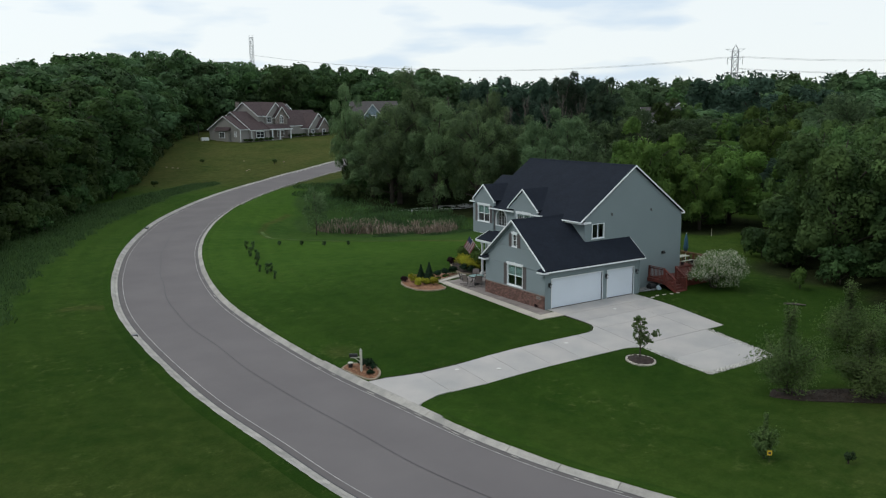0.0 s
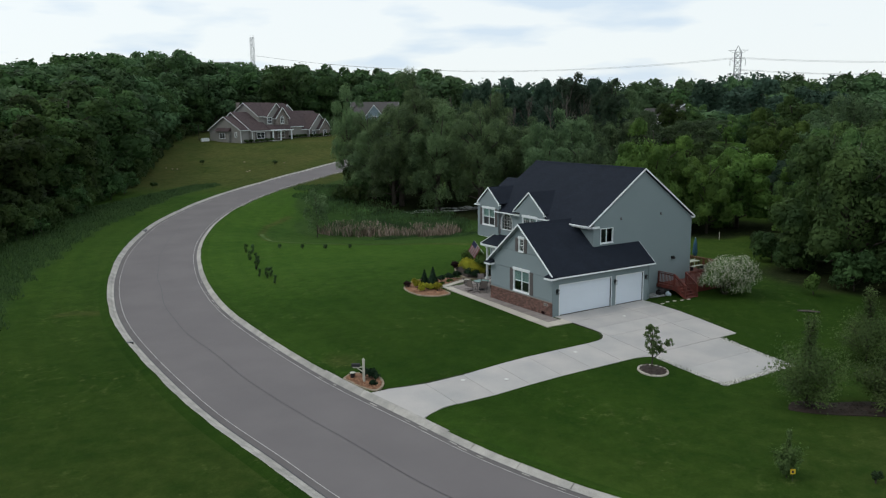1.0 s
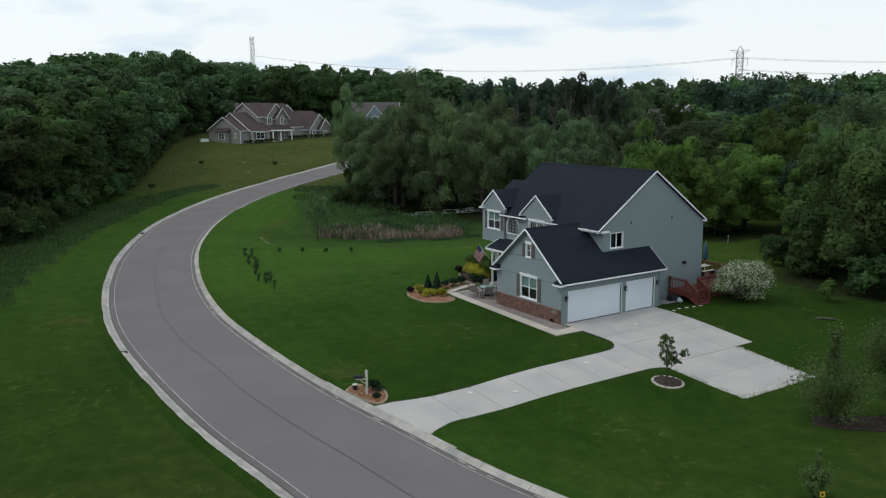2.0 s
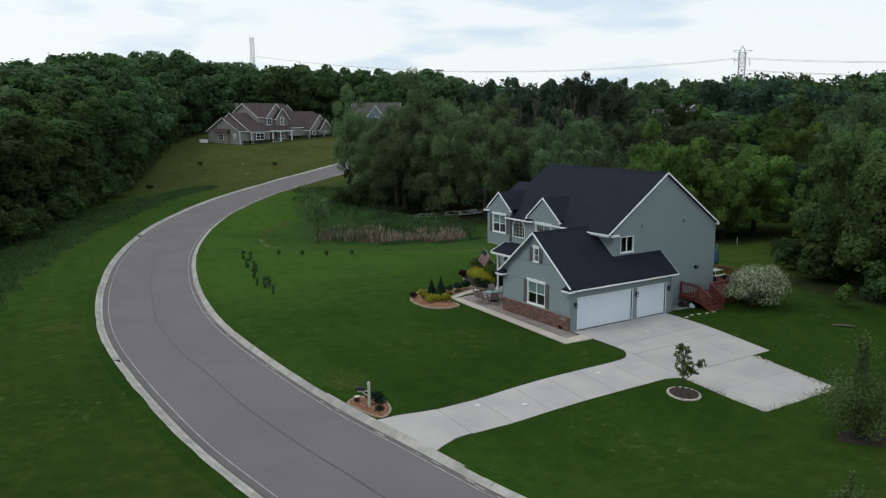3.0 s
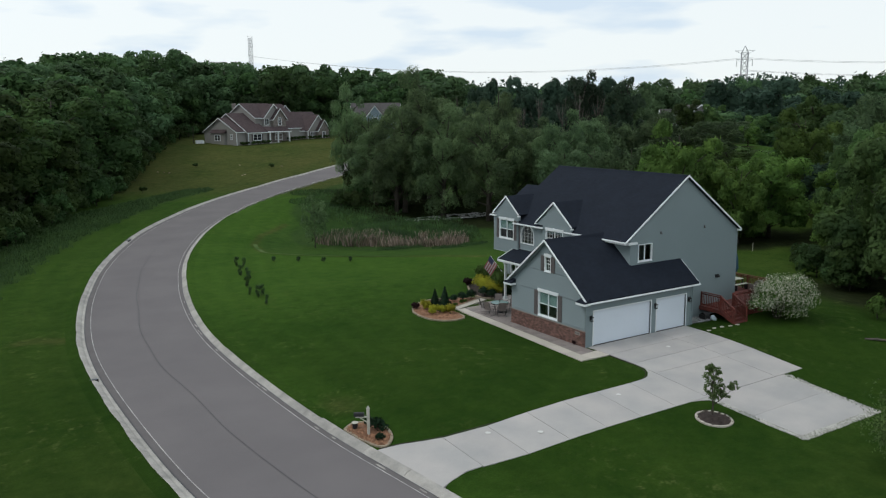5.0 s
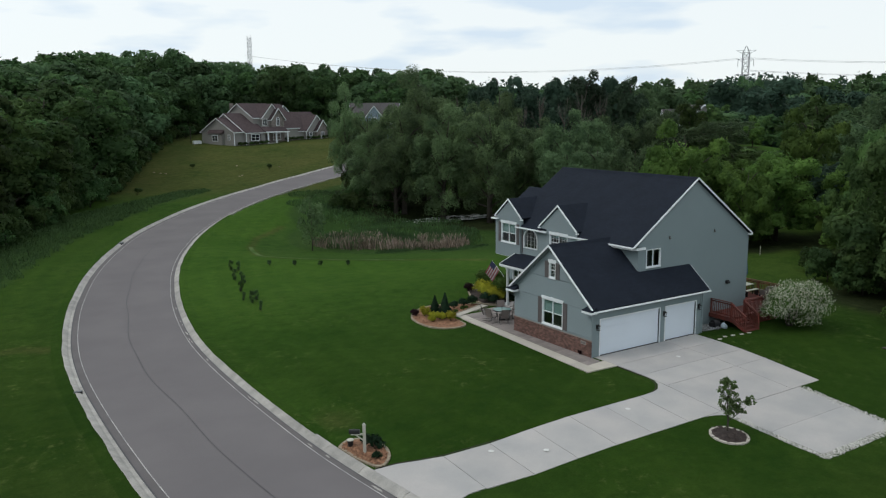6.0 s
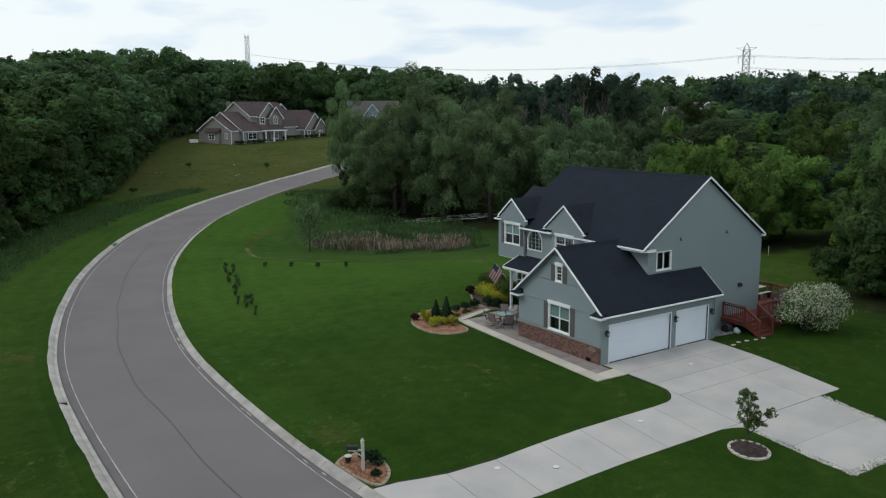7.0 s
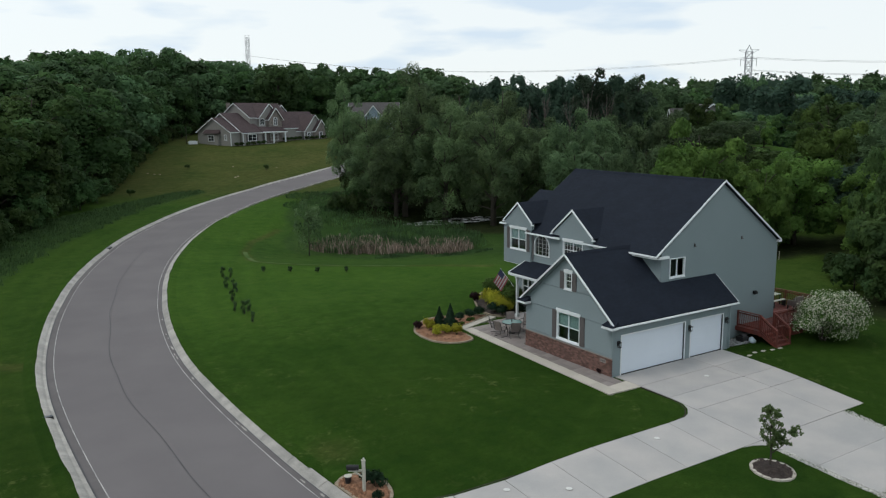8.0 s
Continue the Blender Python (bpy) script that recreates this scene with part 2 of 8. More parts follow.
DOORWHITE = material("garage_door_paint", (0.66, 0.725, 0.80), 0.45, 0.03, 0.5, 30.0, 0.04)
ROOF = shingle_material("black_shingles", (0.0138, 0.0182, 0.0275))
ROOF_FAR = shingle_material("brown_shingles", (0.070, 0.053, 0.055))
ROOF_GREY = shingle_material("grey_shingles", (0.085, 0.081, 0.080))
BRICK = material("brown_brick", (0.165, 0.092, 0.074), 0.85, 0.2, 4.0, 60.0, 0.3, col2=(0.11, 0.064, 0.055), island=0.35)
MORTAR = material("mortar", (0.26, 0.24, 0.22), 0.95, 0.12, 3.0, 60.0, 0.3)
STONE_FAR = material("fieldstone", (0.24, 0.21, 0.19), 0.9, 0.35, 2.0, 6.0, 0.4, col2=(0.13, 0.12, 0.11))
SHUTTER = material("grey_brown_shutter", (0.105, 0.095, 0.095), 0.6, 0.1, 2.0, 30.0, 0.1)
BARS = material("glazing_bar_paint", (0.50, 0.53, 0.53), 0.5, 0.04, 1.0, 25.0, 0.0)
# near-black colour paints the gloom of the rooms indoors
DARK = material("unlit_room_dark", (0.035, 0.036, 0.038), 0.9, 0.2, 1.0, 10.0, 0.0)
BLIND = material("window_blind", (0.27, 0.36, 0.365), 0.8, 0.06, 1.0, 20.0, 0.0)
GLASS = glass_material()
BLACK = material("black_metal", (0.02, 0.02, 0.022), 0.45, 0.1, 4.0, 40.0, 0.05)
GALV = material("galvanised_steel", (0.34, 0.36, 0.38), 0.5, 0.1, 1.0, 10.0, 0.05, metal=0.6)
DECK = material("red_stained_wood", (0.150, 0.036, 0.026), 0.7, 0.22, 2.0, 30.0, 0.2, col2=(0.095, 0.030, 0.024))
MULCH = material("wood_chip_mulch", (0.27, 0.145, 0.085), 0.95, 0.35, 6.0, 30.0, 0.7, col2=(0.17, 0.085, 0.05), island=0.4)
MULCH_DARK = material("dark_mulch", (0.056, 0.044, 0.038), 0.95, 0.4, 6.0, 30.0, 0.7, col2=(0.04, 0.03, 0.028), island=0.4)
# shade under the young trees, put into a dark ground colour
YOUNG_SHADE = material("tree_shade_dark", (0.036, 0.024, 0.018), 0.95, 0.4, 5.0, 30.0, 0.7, col2=(0.022, 0.018, 0.013), island=0.4)
# dark colour for the painted shadow line beside the driveway
EDGE_SHADOW = material("lawn_edge_shadow", (0.034, 0.032, 0.020), 0.95, 0.4, 6.0, 30.0, 0.7)
EDGING = material("edging_stone", (0.295, 0.245, 0.178), 0.9, 0.2, 3.0, 25.0, 0.3, objrand=0.15)
GRAVEL_PALE = material("pale_cap_concrete", (0.60, 0.60, 0.58), 0.85, 0.15, 3.0, 25.0, 0.2)
RUBBLE = material("grey_rubble", (0.22, 0.23, 0.23), 0.9, 0.3, 3.0, 25.0, 0.3, island=0.55)
GRAVEL = material("white_gravel", (0.46, 0.45, 0.42), 0.9, 0.25, 3.0, 25.0, 0.3, island=0.5)
DEAD_BARK = material("dead_bark", (0.105, 0.092, 0.078), 0.95, 0.25, 2.0, 18.0, 0.5, col2=(0.055, 0.05, 0.044))
BARK = material("bark", (0.060, 0.050, 0.040), 0.95, 0.3, 2.0, 18.0, 0.6, col2=(0.038, 0.032, 0.027))
WOODPOST = material("weathered_white_post", (0.47, 0.46, 0.40), 0.7, 0.15, 3.0, 30.0, 0.1)
WICKER = material("sling_fabric", (0.17, 0.145, 0.135), 0.8, 0.15, 5.0, 60.0, 0.2)
TABLETOP = material("green_glass_top", (0.15, 0.25, 0.235), 0.25, 0.05, 2.0, 20.0, 0.0, spec=0.3)
TAG = material("yellow_tag", (0.62, 0.42, 0.03), 0.6, 0.1, 3.0, 20.0, 0.05)
WATER = material("pond_water", (0.022, 0.028, 0.020), 0.04, 0.2, 2.2, 0.9, 0.5, col2=(0.012, 0.016, 0.012), spec=0.6, stretch=(0.7, 2.6, 1.0), bump_dist=0.10)
# near-white colour that paints the sky's reflection on the pond
GLINT = material("pond_glint_white", (0.80, 0.82, 0.80), 0.9, 0.2, 2.0, 20.0, 0.0, island=0.3)
SEEDHEAD = material("seed_head", (0.38, 0.31, 0.26), 0.9, 0.25, 0.5, 8.0, 0.0, col2=(0.26, 0.20, 0.165), island=0.4)
CATTAIL = material("dry_cattail", (0.235, 0.175, 0.140), 0.9, 0.25, 0.5, 8.0, 0.0, col2=(0.085, 0.072, 0.045), island=0.6)
REED = material("green_reed", (0.062, 0.132, 0.036), 0.8, 0.25, 0.30, 8.0, 0.0, col2=(0.024, 0.058, 0.017), island=0.3)

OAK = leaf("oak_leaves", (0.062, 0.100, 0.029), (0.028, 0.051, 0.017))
# darker copy of the oak green, painting the near wood's shaded side
OAK_NEAR = leaf("shaded_oak_leaves", (0.046, 0.082, 0.026), (0.023, 0.045, 0.016))
OAK_DEEP = leaf("deep_oak_leaves", (0.068, 0.128, 0.043), (0.033, 0.068, 0.025))
MAPLE = leaf("maple_leaves", (0.112, 0.190, 0.060), (0.038, 0.078, 0.028))
LIGHT = leaf("bright_leaves", (0.116, 0.196, 0.044), (0.048, 0.094, 0.023))
WILLOW = leaf("willow_leaves", (0.150, 0.226, 0.100), (0.060, 0.100, 0.048), 0.15)
GREY_LEAF = leaf("grey_willow_leaves", (0.118, 0.182, 0.084), (0.048, 0.082, 0.040), 0.15)
PINE = leaf("pine_needles", (0.045, 0.072, 0.042), (0.028, 0.046, 0.028), 0.2)
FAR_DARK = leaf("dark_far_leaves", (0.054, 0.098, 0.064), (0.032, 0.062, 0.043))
# paler, bluer green: mild distance haze is put into the leaf colour
FAR = leaf("hazed_far_leaves", (0.096, 0.166, 0.072), (0.056, 0.106, 0.050))
YOUNG_LEAF = leaf("young_leaves", (0.120, 0.176, 0.060), (0.060, 0.098, 0.034), 0.25)
RING_LEAF = leaf("small_tree_leaves", (0.130, 0.195, 0.070), (0.064, 0.104, 0.036), 0.25)
GOLD = leaf("golden_leaves", (0.42, 0.38, 0.035), (0.24, 0.26, 0.03))
SHRUBG = leaf("shrub_leaves", (0.095, 0.170, 0.038), (0.050, 0.095, 0.024))
CONIFER = leaf("arborvitae_leaves", (0.026, 0.056, 0.028), (0.015, 0.034, 0.018), 0.3)
SAPLING = leaf("sapling_leaves", (0.060, 0.108, 0.044), (0.034, 0.064, 0.028), 0.3)
PURPLE = leaf("purple_leaves", (0.045, 0.022, 0.024), (0.022, 0.012, 0.013), 0.3)
BLOSSOM = leaf("white_blossom", (0.68, 0.68, 0.56), (0.48, 0.49, 0.40), 0.25)


# ---- mesh tools ----
class Build:
    """Collects vertices and faces of one mesh."""

    def __init__(self):
        self.v, self.f = [], []

    def add(self, verts, faces):
        o = len(self.v)
        self.v += [tuple(p) for p in verts]
        self.f += [tuple(i + o for i in q) for q in faces]
        return self

    def box(self, x0, x1, y0, y1, z0, z1, m=None):
        p = [Vector(c) for c in ((x0, y0, z0), (x1, y0, z0), (x1, y1, z0), (x0, y1, z0), (x0, y0, z1), (x1, y0, z1), (x1, y1, z1), (x0, y1, z1))]
        if m:
            p = [m @ c for c in p]
        return self.add(p, [(3, 2, 1, 0), (4, 5, 6, 7), (0, 1, 5, 4), (1, 2, 6, 5), (2, 3, 7, 6), (3, 0, 4, 7)])

    def prism(self, ring, push):
        """A closed prism: the ring of points, and the same ring pushed along a vector."""
        a = [Vector(p) for p in ring]
        d, k = Vector(push), len(ring)
        self.add(a + [p + d for p in a], [tuple(range(k))[::-1], tuple(range(k, 2 * k))] + [(i, (i + 1) % k, (i + 1) % k + k, i + k) for i in range(k)])
        return self

    def beam(self, p, q, w, h, up=(0, 0, 1)):
        """A square bar from p to q, w wide and h high, centred."""
        p, q = Vector(p), Vector(q)
        d = (q - p).normalized()
        side = d.cross(Vector(up))
        side = side.normalized() * w / 2 if side.length > 1e-4 else Vector((w / 2, 0, 0))
        top = side.cross(d).normalized() * h / 2
        return self.prism([p - side - top, p + side - top, p + side + top, p - side + top], q - p)

    def tube(self, pts, radii, sides=8):
        rings = []
        for i, p in enumerate(pts):
            a, c = Vector(pts[max(0, i - 1)]), Vector(pts[min(len(pts) - 1, i + 1)])
            d = (c - a).normalized()
            s = d.cross(Vector((0, 1, 0.01)))
            if s.length < 0.05:
                s = d.cross(Vector((1, 0, 0)))
            s.normalize()
            t = d.cross(s)
            rings.append([Vector(p) + (s * math.cos(k * math.tau / sides) + t * math.sin(k * math.tau / sides)) * radii[i] for k in range(sides)])
        n, faces = len(rings), []
        for i in range(n - 1):
            for k in range(sides):
                faces.append((i * sides + k, i * sides + (k + 1) % sides, (i + 1) * sides + (k + 1) % sides, (i + 1) * sides + k))
        faces += [tuple(range(sides))[::-1], tuple(range((n - 1) * sides, n * sides))]
        return self.add([p for r in rings for p in r], faces)

    def mesh(self, name, mat, smooth=False):
        me = bpy.data.meshes.new(name)
        me.from_pydata(self.v, [], self.f)
        me.materials.append(mat)
        if smooth:
            me.polygons.foreach_set("use_smooth", [True] * len(me.polygons))
        me.update()
        bm = bmesh.new()
        bm.from_mesh(me)
        bmesh.ops.recalc_face_normals(bm, faces=bm.faces)
        bm.to_mesh(me)
        bm.free()
        return me


def part(name, build, mat, parent=None, label="", smooth=False):
    ob = new(name, build.mesh(name, mat, smooth) if isinstance(build, Build) else build)
    ob.parent = parent
    return tagged(ob, label)


def thing(name, label, category, group="", kind="", at=None):
    ob = new(name)
    ob.empty_display_size = 0.2
    if at:
        ob.location = at
    return tagged(ob, label, category, group, kind)


def raw_mesh(name, verts, faces, mat):
    """A mesh straight from arrays of vertices and quads."""
    me = bpy.data.meshes.new(name)
    nv, nf = len(verts), len(faces)
    k = faces.shape[1]
    me.vertices.add(nv)
    me.vertices.foreach_set("co", np.asarray(verts, dtype=np.float32).ravel())
    me.loops.add(nf * k)
    me.loops.foreach_set("vertex_index", np.asarray(faces, dtype=np.int32).ravel())
    me.polygons.add(nf)
    me.polygons.foreach_set("loop_start", np.arange(nf, dtype=np.int32) * k)
    me.update(calc_edges=True)
    me.materials.append(mat)
    return me


def leaf_mesh(name, centres, normals, sizes, mat, rng, droop=0.0, scatter=0.42):
    """One small three-cornered leaf spray at each centre."""
    n = len(centres)
    r = rng.normal(size=(n, 3))
    r[:, 2] -= droop
    nrm = normals + scatter * rng.normal(size=(n, 3))
    nrm /= np.linalg.norm(nrm, axis=1)[:, None] + 1e-9
    a = r - nrm * (r * nrm).sum(1)[:, None]
    a /= np.linalg.norm(a, axis=1)[:, None] + 1e-9
    b = np.cross(nrm, a)
    s = sizes[:, None]
    w = (0.45 + 0.35 * rng.random(n))[:, None] if droop == 0 else (0.28 + 0.14 * rng.random(n))[:, None]
    v = np.stack([centres - a * s * 0.7, centres + a * s * 0.45 - b * s * w * 0.75, centres + a * s * 0.45 + b * s * w * 0.75], 1)
    me = raw_mesh(name, v.reshape(-1, 3), np.arange(3 * n).reshape(n, 3), mat)
    soft = normals / (np.linalg.norm(normals, axis=1)[:, None] + 1e-9) + 0.6 * nrm
    soft /= np.linalg.norm(soft, axis=1)[:, None] + 1e-9
    me.polygons.foreach_set("use_smooth", [True] * n)
    me.normals_split_custom_set_from_vertices(np.repeat(soft, 3, axis=0).tolist())
    return me


# ---- lie of the land ----
def sm(a, b, x):
    t = min(1.0, max(0.0, (x - a) / (b - a)))
    return t * t * (3 - 2 * t)


def along(table, v):
    for (a, za), (b, zb) in zip(table, table[1:]):
        if v <= b:
            t = min(1.0, max(0.0, (v - a) / (b - a)))
            return za + (zb - za) * t
    return table[-1][1]


SOUTH = ((-300, -1.6), (-60, -1.1), (-20, -0.9), (5, -0.75), (40, -0.3), (60, 0.0))
HILL = ((95, 0.0), (125, 0.6), (148, 1.3), (162, 2.3), (180, 4.3), (200, 6.6), (216, 7.6), (245, 9.0), (330, 12.0))


def knoll(x, y):
    """A low rise in the eastern woods with a field and a house on it."""
    t = max(0.0, min(1.0, ((x - 78) * 12 + (y - 44) * 24) / 720))
    return 8.6 * math.exp(-((x - 78 - 12 * t) ** 2 + (y - 44 - 24 * t) ** 2) / 330)


def ground_z(x, y):
    z = along(SOUTH, y)
    s = (x + 32.1) * 0.335 + (y + 35.3) * 0.942
    u = (x + 32.1) * 0.942 - (y + 35.3) * 0.335
    z += along(HILL, s) * (1 - sm(40, 95, u))
    dx, dy = max(-5.5 - x, 0, x - 18), max(-1.5 - y, 0, y - 22)
    f = 1 - sm(0, 13, math.hypot(dx, dy))
    z = z * (1 - f) - 0.06 * f
    z -= 1.5 * (1 - sm(9, 23, math.hypot((x - 19) / 1.3, y - 54)))
    z += 4.5 * sm(34, 75, -x)
    return z + knoll(x, y)


def catmull(pts, step):
    """A smooth line through the points, cut at even steps."""
    p = [Vector(q) for q in pts]
    p = [2 * p[0] - p[1]] + p + [2 * p[-1] - p[-2]]
    out = []
    for i in range(1, len(p) - 2):
        k = max(2, int((p[i + 1] - p[i]).length / 0.1))
        for j in range(k):
            t = j / k
            out.append(0.5 * (2 * p[i] + (p[i + 1] - p[i - 1]) * t + (2 * p[i - 1] - 5 * p[i] + 4 * p[i + 1] - p[i + 2]) * t * t
                              + (3 * p[i] - p[i - 1] - 3 * p[i + 1] + p[i + 2]) * t ** 3))
    out.append(p[-2])
    res, left = [out[0]], step
    for a, b in zip(out, out[1:]):
        d = (b - a).length
        while d >= left > 0:
            a = a + (b - a).normalized() * left
            res.append(a)
            d, left = (b - a).length, step
        left -= d
    return res


CENTRE = [(4, -62), (-4.5, -46), (-12.2, -33), (-17.0, -22.5), (-19.1, -15.5), (-20.1, -8.5), (-20.9, -2.5), (-21.3, 4), (-21.5, 11), (-21.4, 17), (-20.9, 22.5),
          (-19.9, 29), (-18.6, 35.2), (-16.6, 43), (-13.6, 52), (-9.2, 62.7), (-3.6, 73), (3.0, 83.3), (9.9, 92), (17.4, 100.2),
          (25.0, 107), (34, 113.4), (45, 120), (60, 128), (80, 137)]
LINE = catmull(CENTRE, 1.0)
HALF = 4.1


def normals_of(line):
    res = []
    for i in range(len(line)):
        d = (line[min(len(line) - 1, i + 1)] - line[max(0, i - 1)]).normalized()
        res.append(Vector((d.y, -d.x)))
    return res


LINE_N = normals_of(LINE)
LINE_A = np.array([[p.x, p.y] for p in LINE])
NORMAL_A = np.array([[p.x, p.y] for p in LINE_N])


def road_distance(x, y):
    return float(np.sqrt(((LINE_A - (x, y)) ** 2).sum(1).min()))


# ---- ground, road, kerbs ----
WOOD_EDGE = [(-51, -10), (-45, 20), (-38.5, 38), (-34.5, 50), (-29.5, 62), (-23, 77), (-15, 93), (-6, 115), (0.5, 134), (14, 168), (24, 190), (40, 205), (70, 200), (95, 175)]


def side_of_wood(x, y):
    """Metres past the wood's edge to the west and north (negative on the open side)."""
    best, sign = 1e9, -1
    for (ax, ay), (bx, by) in zip(WOOD_EDGE, WOOD_EDGE[1:]):
        t = max(0, min(1, ((x - ax) * (bx - ax) + (y - ay) * (by - ay)) / ((bx - ax) ** 2 + (by - ay) ** 2)))
        d = math.hypot(x - ax - t * (bx - ax), y - ay - t * (by - ay))
        if d < best:
            best, sign = d, 1 if (bx - ax) * (y - ay) - (by - ay) * (x - ax) > 0 else -1
    return sign * best


def axis(lo, hi, cuts, grow=1.35):
    """Grid lines: even steps inside each cut (start, step), then ever wider out to the limits."""
    mid = []
    for (a, st), (b, _) in zip(cuts, cuts[1:]):
        mid += list(np.arange(a, b - 1e-6, st))
    mid.append(cuts[-1][0])
    up, d, x = [], cuts[-1][1], cuts[-1][0]
    while x < hi:
        d *= grow
        x += d
        up.append(x)
    dn, d, x = [], cuts[0][1], cuts[0][0]
    while x > lo:
        d *= grow
        x -= d
        dn.append(x)
    return np.array(dn[::-1] + mid + up)


TRACK = [(6.5, 66), (1.0, 60), (-1.9, 54), (-3.4, 47), (-2.3, 44.7), (2.4, 40.2), (8.0, 35.2), (13.7, 30.0)]


def near_line(x, y, line):
    best = 1e9
    for (ax, ay), (bx, by) in zip(line, line[1:]):
        t = max(0, min(1, ((x - ax) * (bx - ax) + (y - ay) * (by - ay)) / ((bx - ax) ** 2 + (by - ay) ** 2)))
        best = min(best, math.hypot(x - ax - t * (bx - ax), y - ay - t * (by - ay)))
    return best


def paved(x, y):
    """How far a place lies inside the driveway and walks."""
    boxes = ((-16.2, 1.5, -8.7, -5.5), (-0.7, 2.0, -8.7, -5.1), (0.3, 8.2, -8.7, 0.5), (0.6, 6.2, -13.8, -8.7), (-1.7, 0.5, -1.2, 12.2), (0, 3.0, 7.2, 12.6), (0.2, 15.2, 0.2, 15.6))
    return max(min(x - a, b - x, y - c, d - y) for a, b, c, d in boxes)


VERGE = [(-35, 8), (-30.9, 31.0), (-28.2, 41.0), (-26.4, 44.7), (-23.5, 53.9), (-17.8, 67.0), (-12.0, 77.5), (-4.2, 90.5), (7.6, 103.8), (9.2, 107.8), (3.3, 107.5), (-4.0, 101.2), (-10.6, 94), (-21, 84), (-40, 60), (-60, 30)]
HOLLOW = [(13, 79), (9.5, 72), (8.4, 66), (5.0, 61.5), (3.2, 56), (3.8, 52.5), (6, 50.2), (8, 47.0), (12, 44.2), (17, 41.5), (22, 38.5), (28, 36), (60, 40), (60, 100), (30, 100), (22, 92)]


BACKLAWN = [(6.5, 66), (1.0, 60), (-1.9, 54), (-3.4, 47), (-2.3, 44.7), (2.4, 40.2), (8.0, 35.2), (13.7, 30.0), (24, 23), (60, 40), (60, 100), (22, 92), (13, 79)]


def within(x, y, ring):
    """Metres inside a closed ring of plan points (negative outside)."""
    hit = False
    for (ax, ay), (bx, by) in zip(ring, ring[1:] + ring[:1]):
        if (ay > y) != (by > y) and x < ax + (y - ay) * (bx - ax) / (by - ay):
            hit = not hit
    return near_line(x, y, ring + ring[:1]) * (1 if hit else -1)


# trees as (x, y, height, crown radius)
WILLOW_SPOTS = ((27.3, 88.8, 16.4, 3.8), (28.4, 83.0, 13.2, 4.2), (33.8, 90.0, 13.2, 4.4), (32.8, 73.6, 18.4, 6.4), (26.6, 68.6, 15.6, 5.0), (36.0, 69.0, 16.5, 5.8), (29.6, 62.6, 14.6, 5.0),
                (33.6, 56.6, 15.4, 4.8), (48.1, 73.5, 17.1, 4.6), (24.2, 73.4, 9.8, 4.6), (25.2, 68.6, 12.0, 4.2), (39.5, 58.2, 12.4, 4.4))
GREY_SPOTS = ((48.8, 53.5, 13.3, 4.6), (41.6, 50.6, 12.5, 4.2), (54.6, 55.0, 12.4, 4.7), (60.6, 50.2, 13.6, 4.6), (75.6, 70.8, 18.4, 5.2), (69.7, 47.5, 12.3, 4.6), (85.7, 56.3, 12.4, 4.7), (100.3, 37.9, 16.3, 6.0),
              (35.5, 42.6, 10.5, 3.9), (39.1, 34.9, 10.0, 3.8), (40.3, 42.1, 9.8, 4.0), (76.4, 31.3, 12.1, 4.8), (46.5, 63.0, 12.0, 4.5), (61.0, 62.0, 11.5, 4.6))
BRIGHT_SPOTS = ((37.6, 25.8, 12.8, 4.5), (47.6, 21.2, 10.0, 4.6), (41.6, 20.9, 8.9, 3.3), (45.3, 27.5, 9.1, 3.6), (64.2, 28.1, 14.0, 4.6), (39.4, 30.0, 10.9, 3.5), (53.0, 30.0, 8.0, 4.0), (54.5, 16.0, 9.0, 4.4), (46.0, 12.0, 6.5, 3.4), (50.5, 9.5, 7.5, 3.6), (77.9, 47.0, 11.6, 1.7))
MAPLE_SPOTS = ((32.0, -2.3, 12.2, 6.2), (34.0, -11.5, 13.4, 6.6), (45.2, 8.0, 12.4, 4.2), (42.0, 8.0, 10.8, 3.4), (41.0, 0.3, 12.0, 5.0), (41.0, -7.0, 13.0, 6.2), (27.5, -14.5, 11.5, 5.2), (50.0, 2.0, 12.5, 5.6), (29.5, -22.0, 12.0, 6.0), (59.0, 12.0, 13.0, 5.6))
DARK_SPOTS = ((134.6, 94.4, 20.5, 8.0), (123.9, 75.4, 19.4, 8.4), (142.0, 71.6, 18.4, 7.8), (73.9, 99.1, 18.1, 5.8), (73.8, 91.5, 18.4, 5.6), (69.4, 74.0, 18.1, 5.0), (72.5, 84.7, 18.9, 5.0), (64.2, 91.4, 15.7, 5.0),
              (63.0, 98.5, 17.9, 4.2), (63.5, 81.0, 15.5, 5.0), (57.5, 17.0, 7.5, 4.2), (61.5, 22.5, 8.5, 4.4), (52.0, 12.0, 6.5, 3.4), (60.0, 70.0, 13.5, 4.6), (82.0, 84.0, 16.5, 5.4))
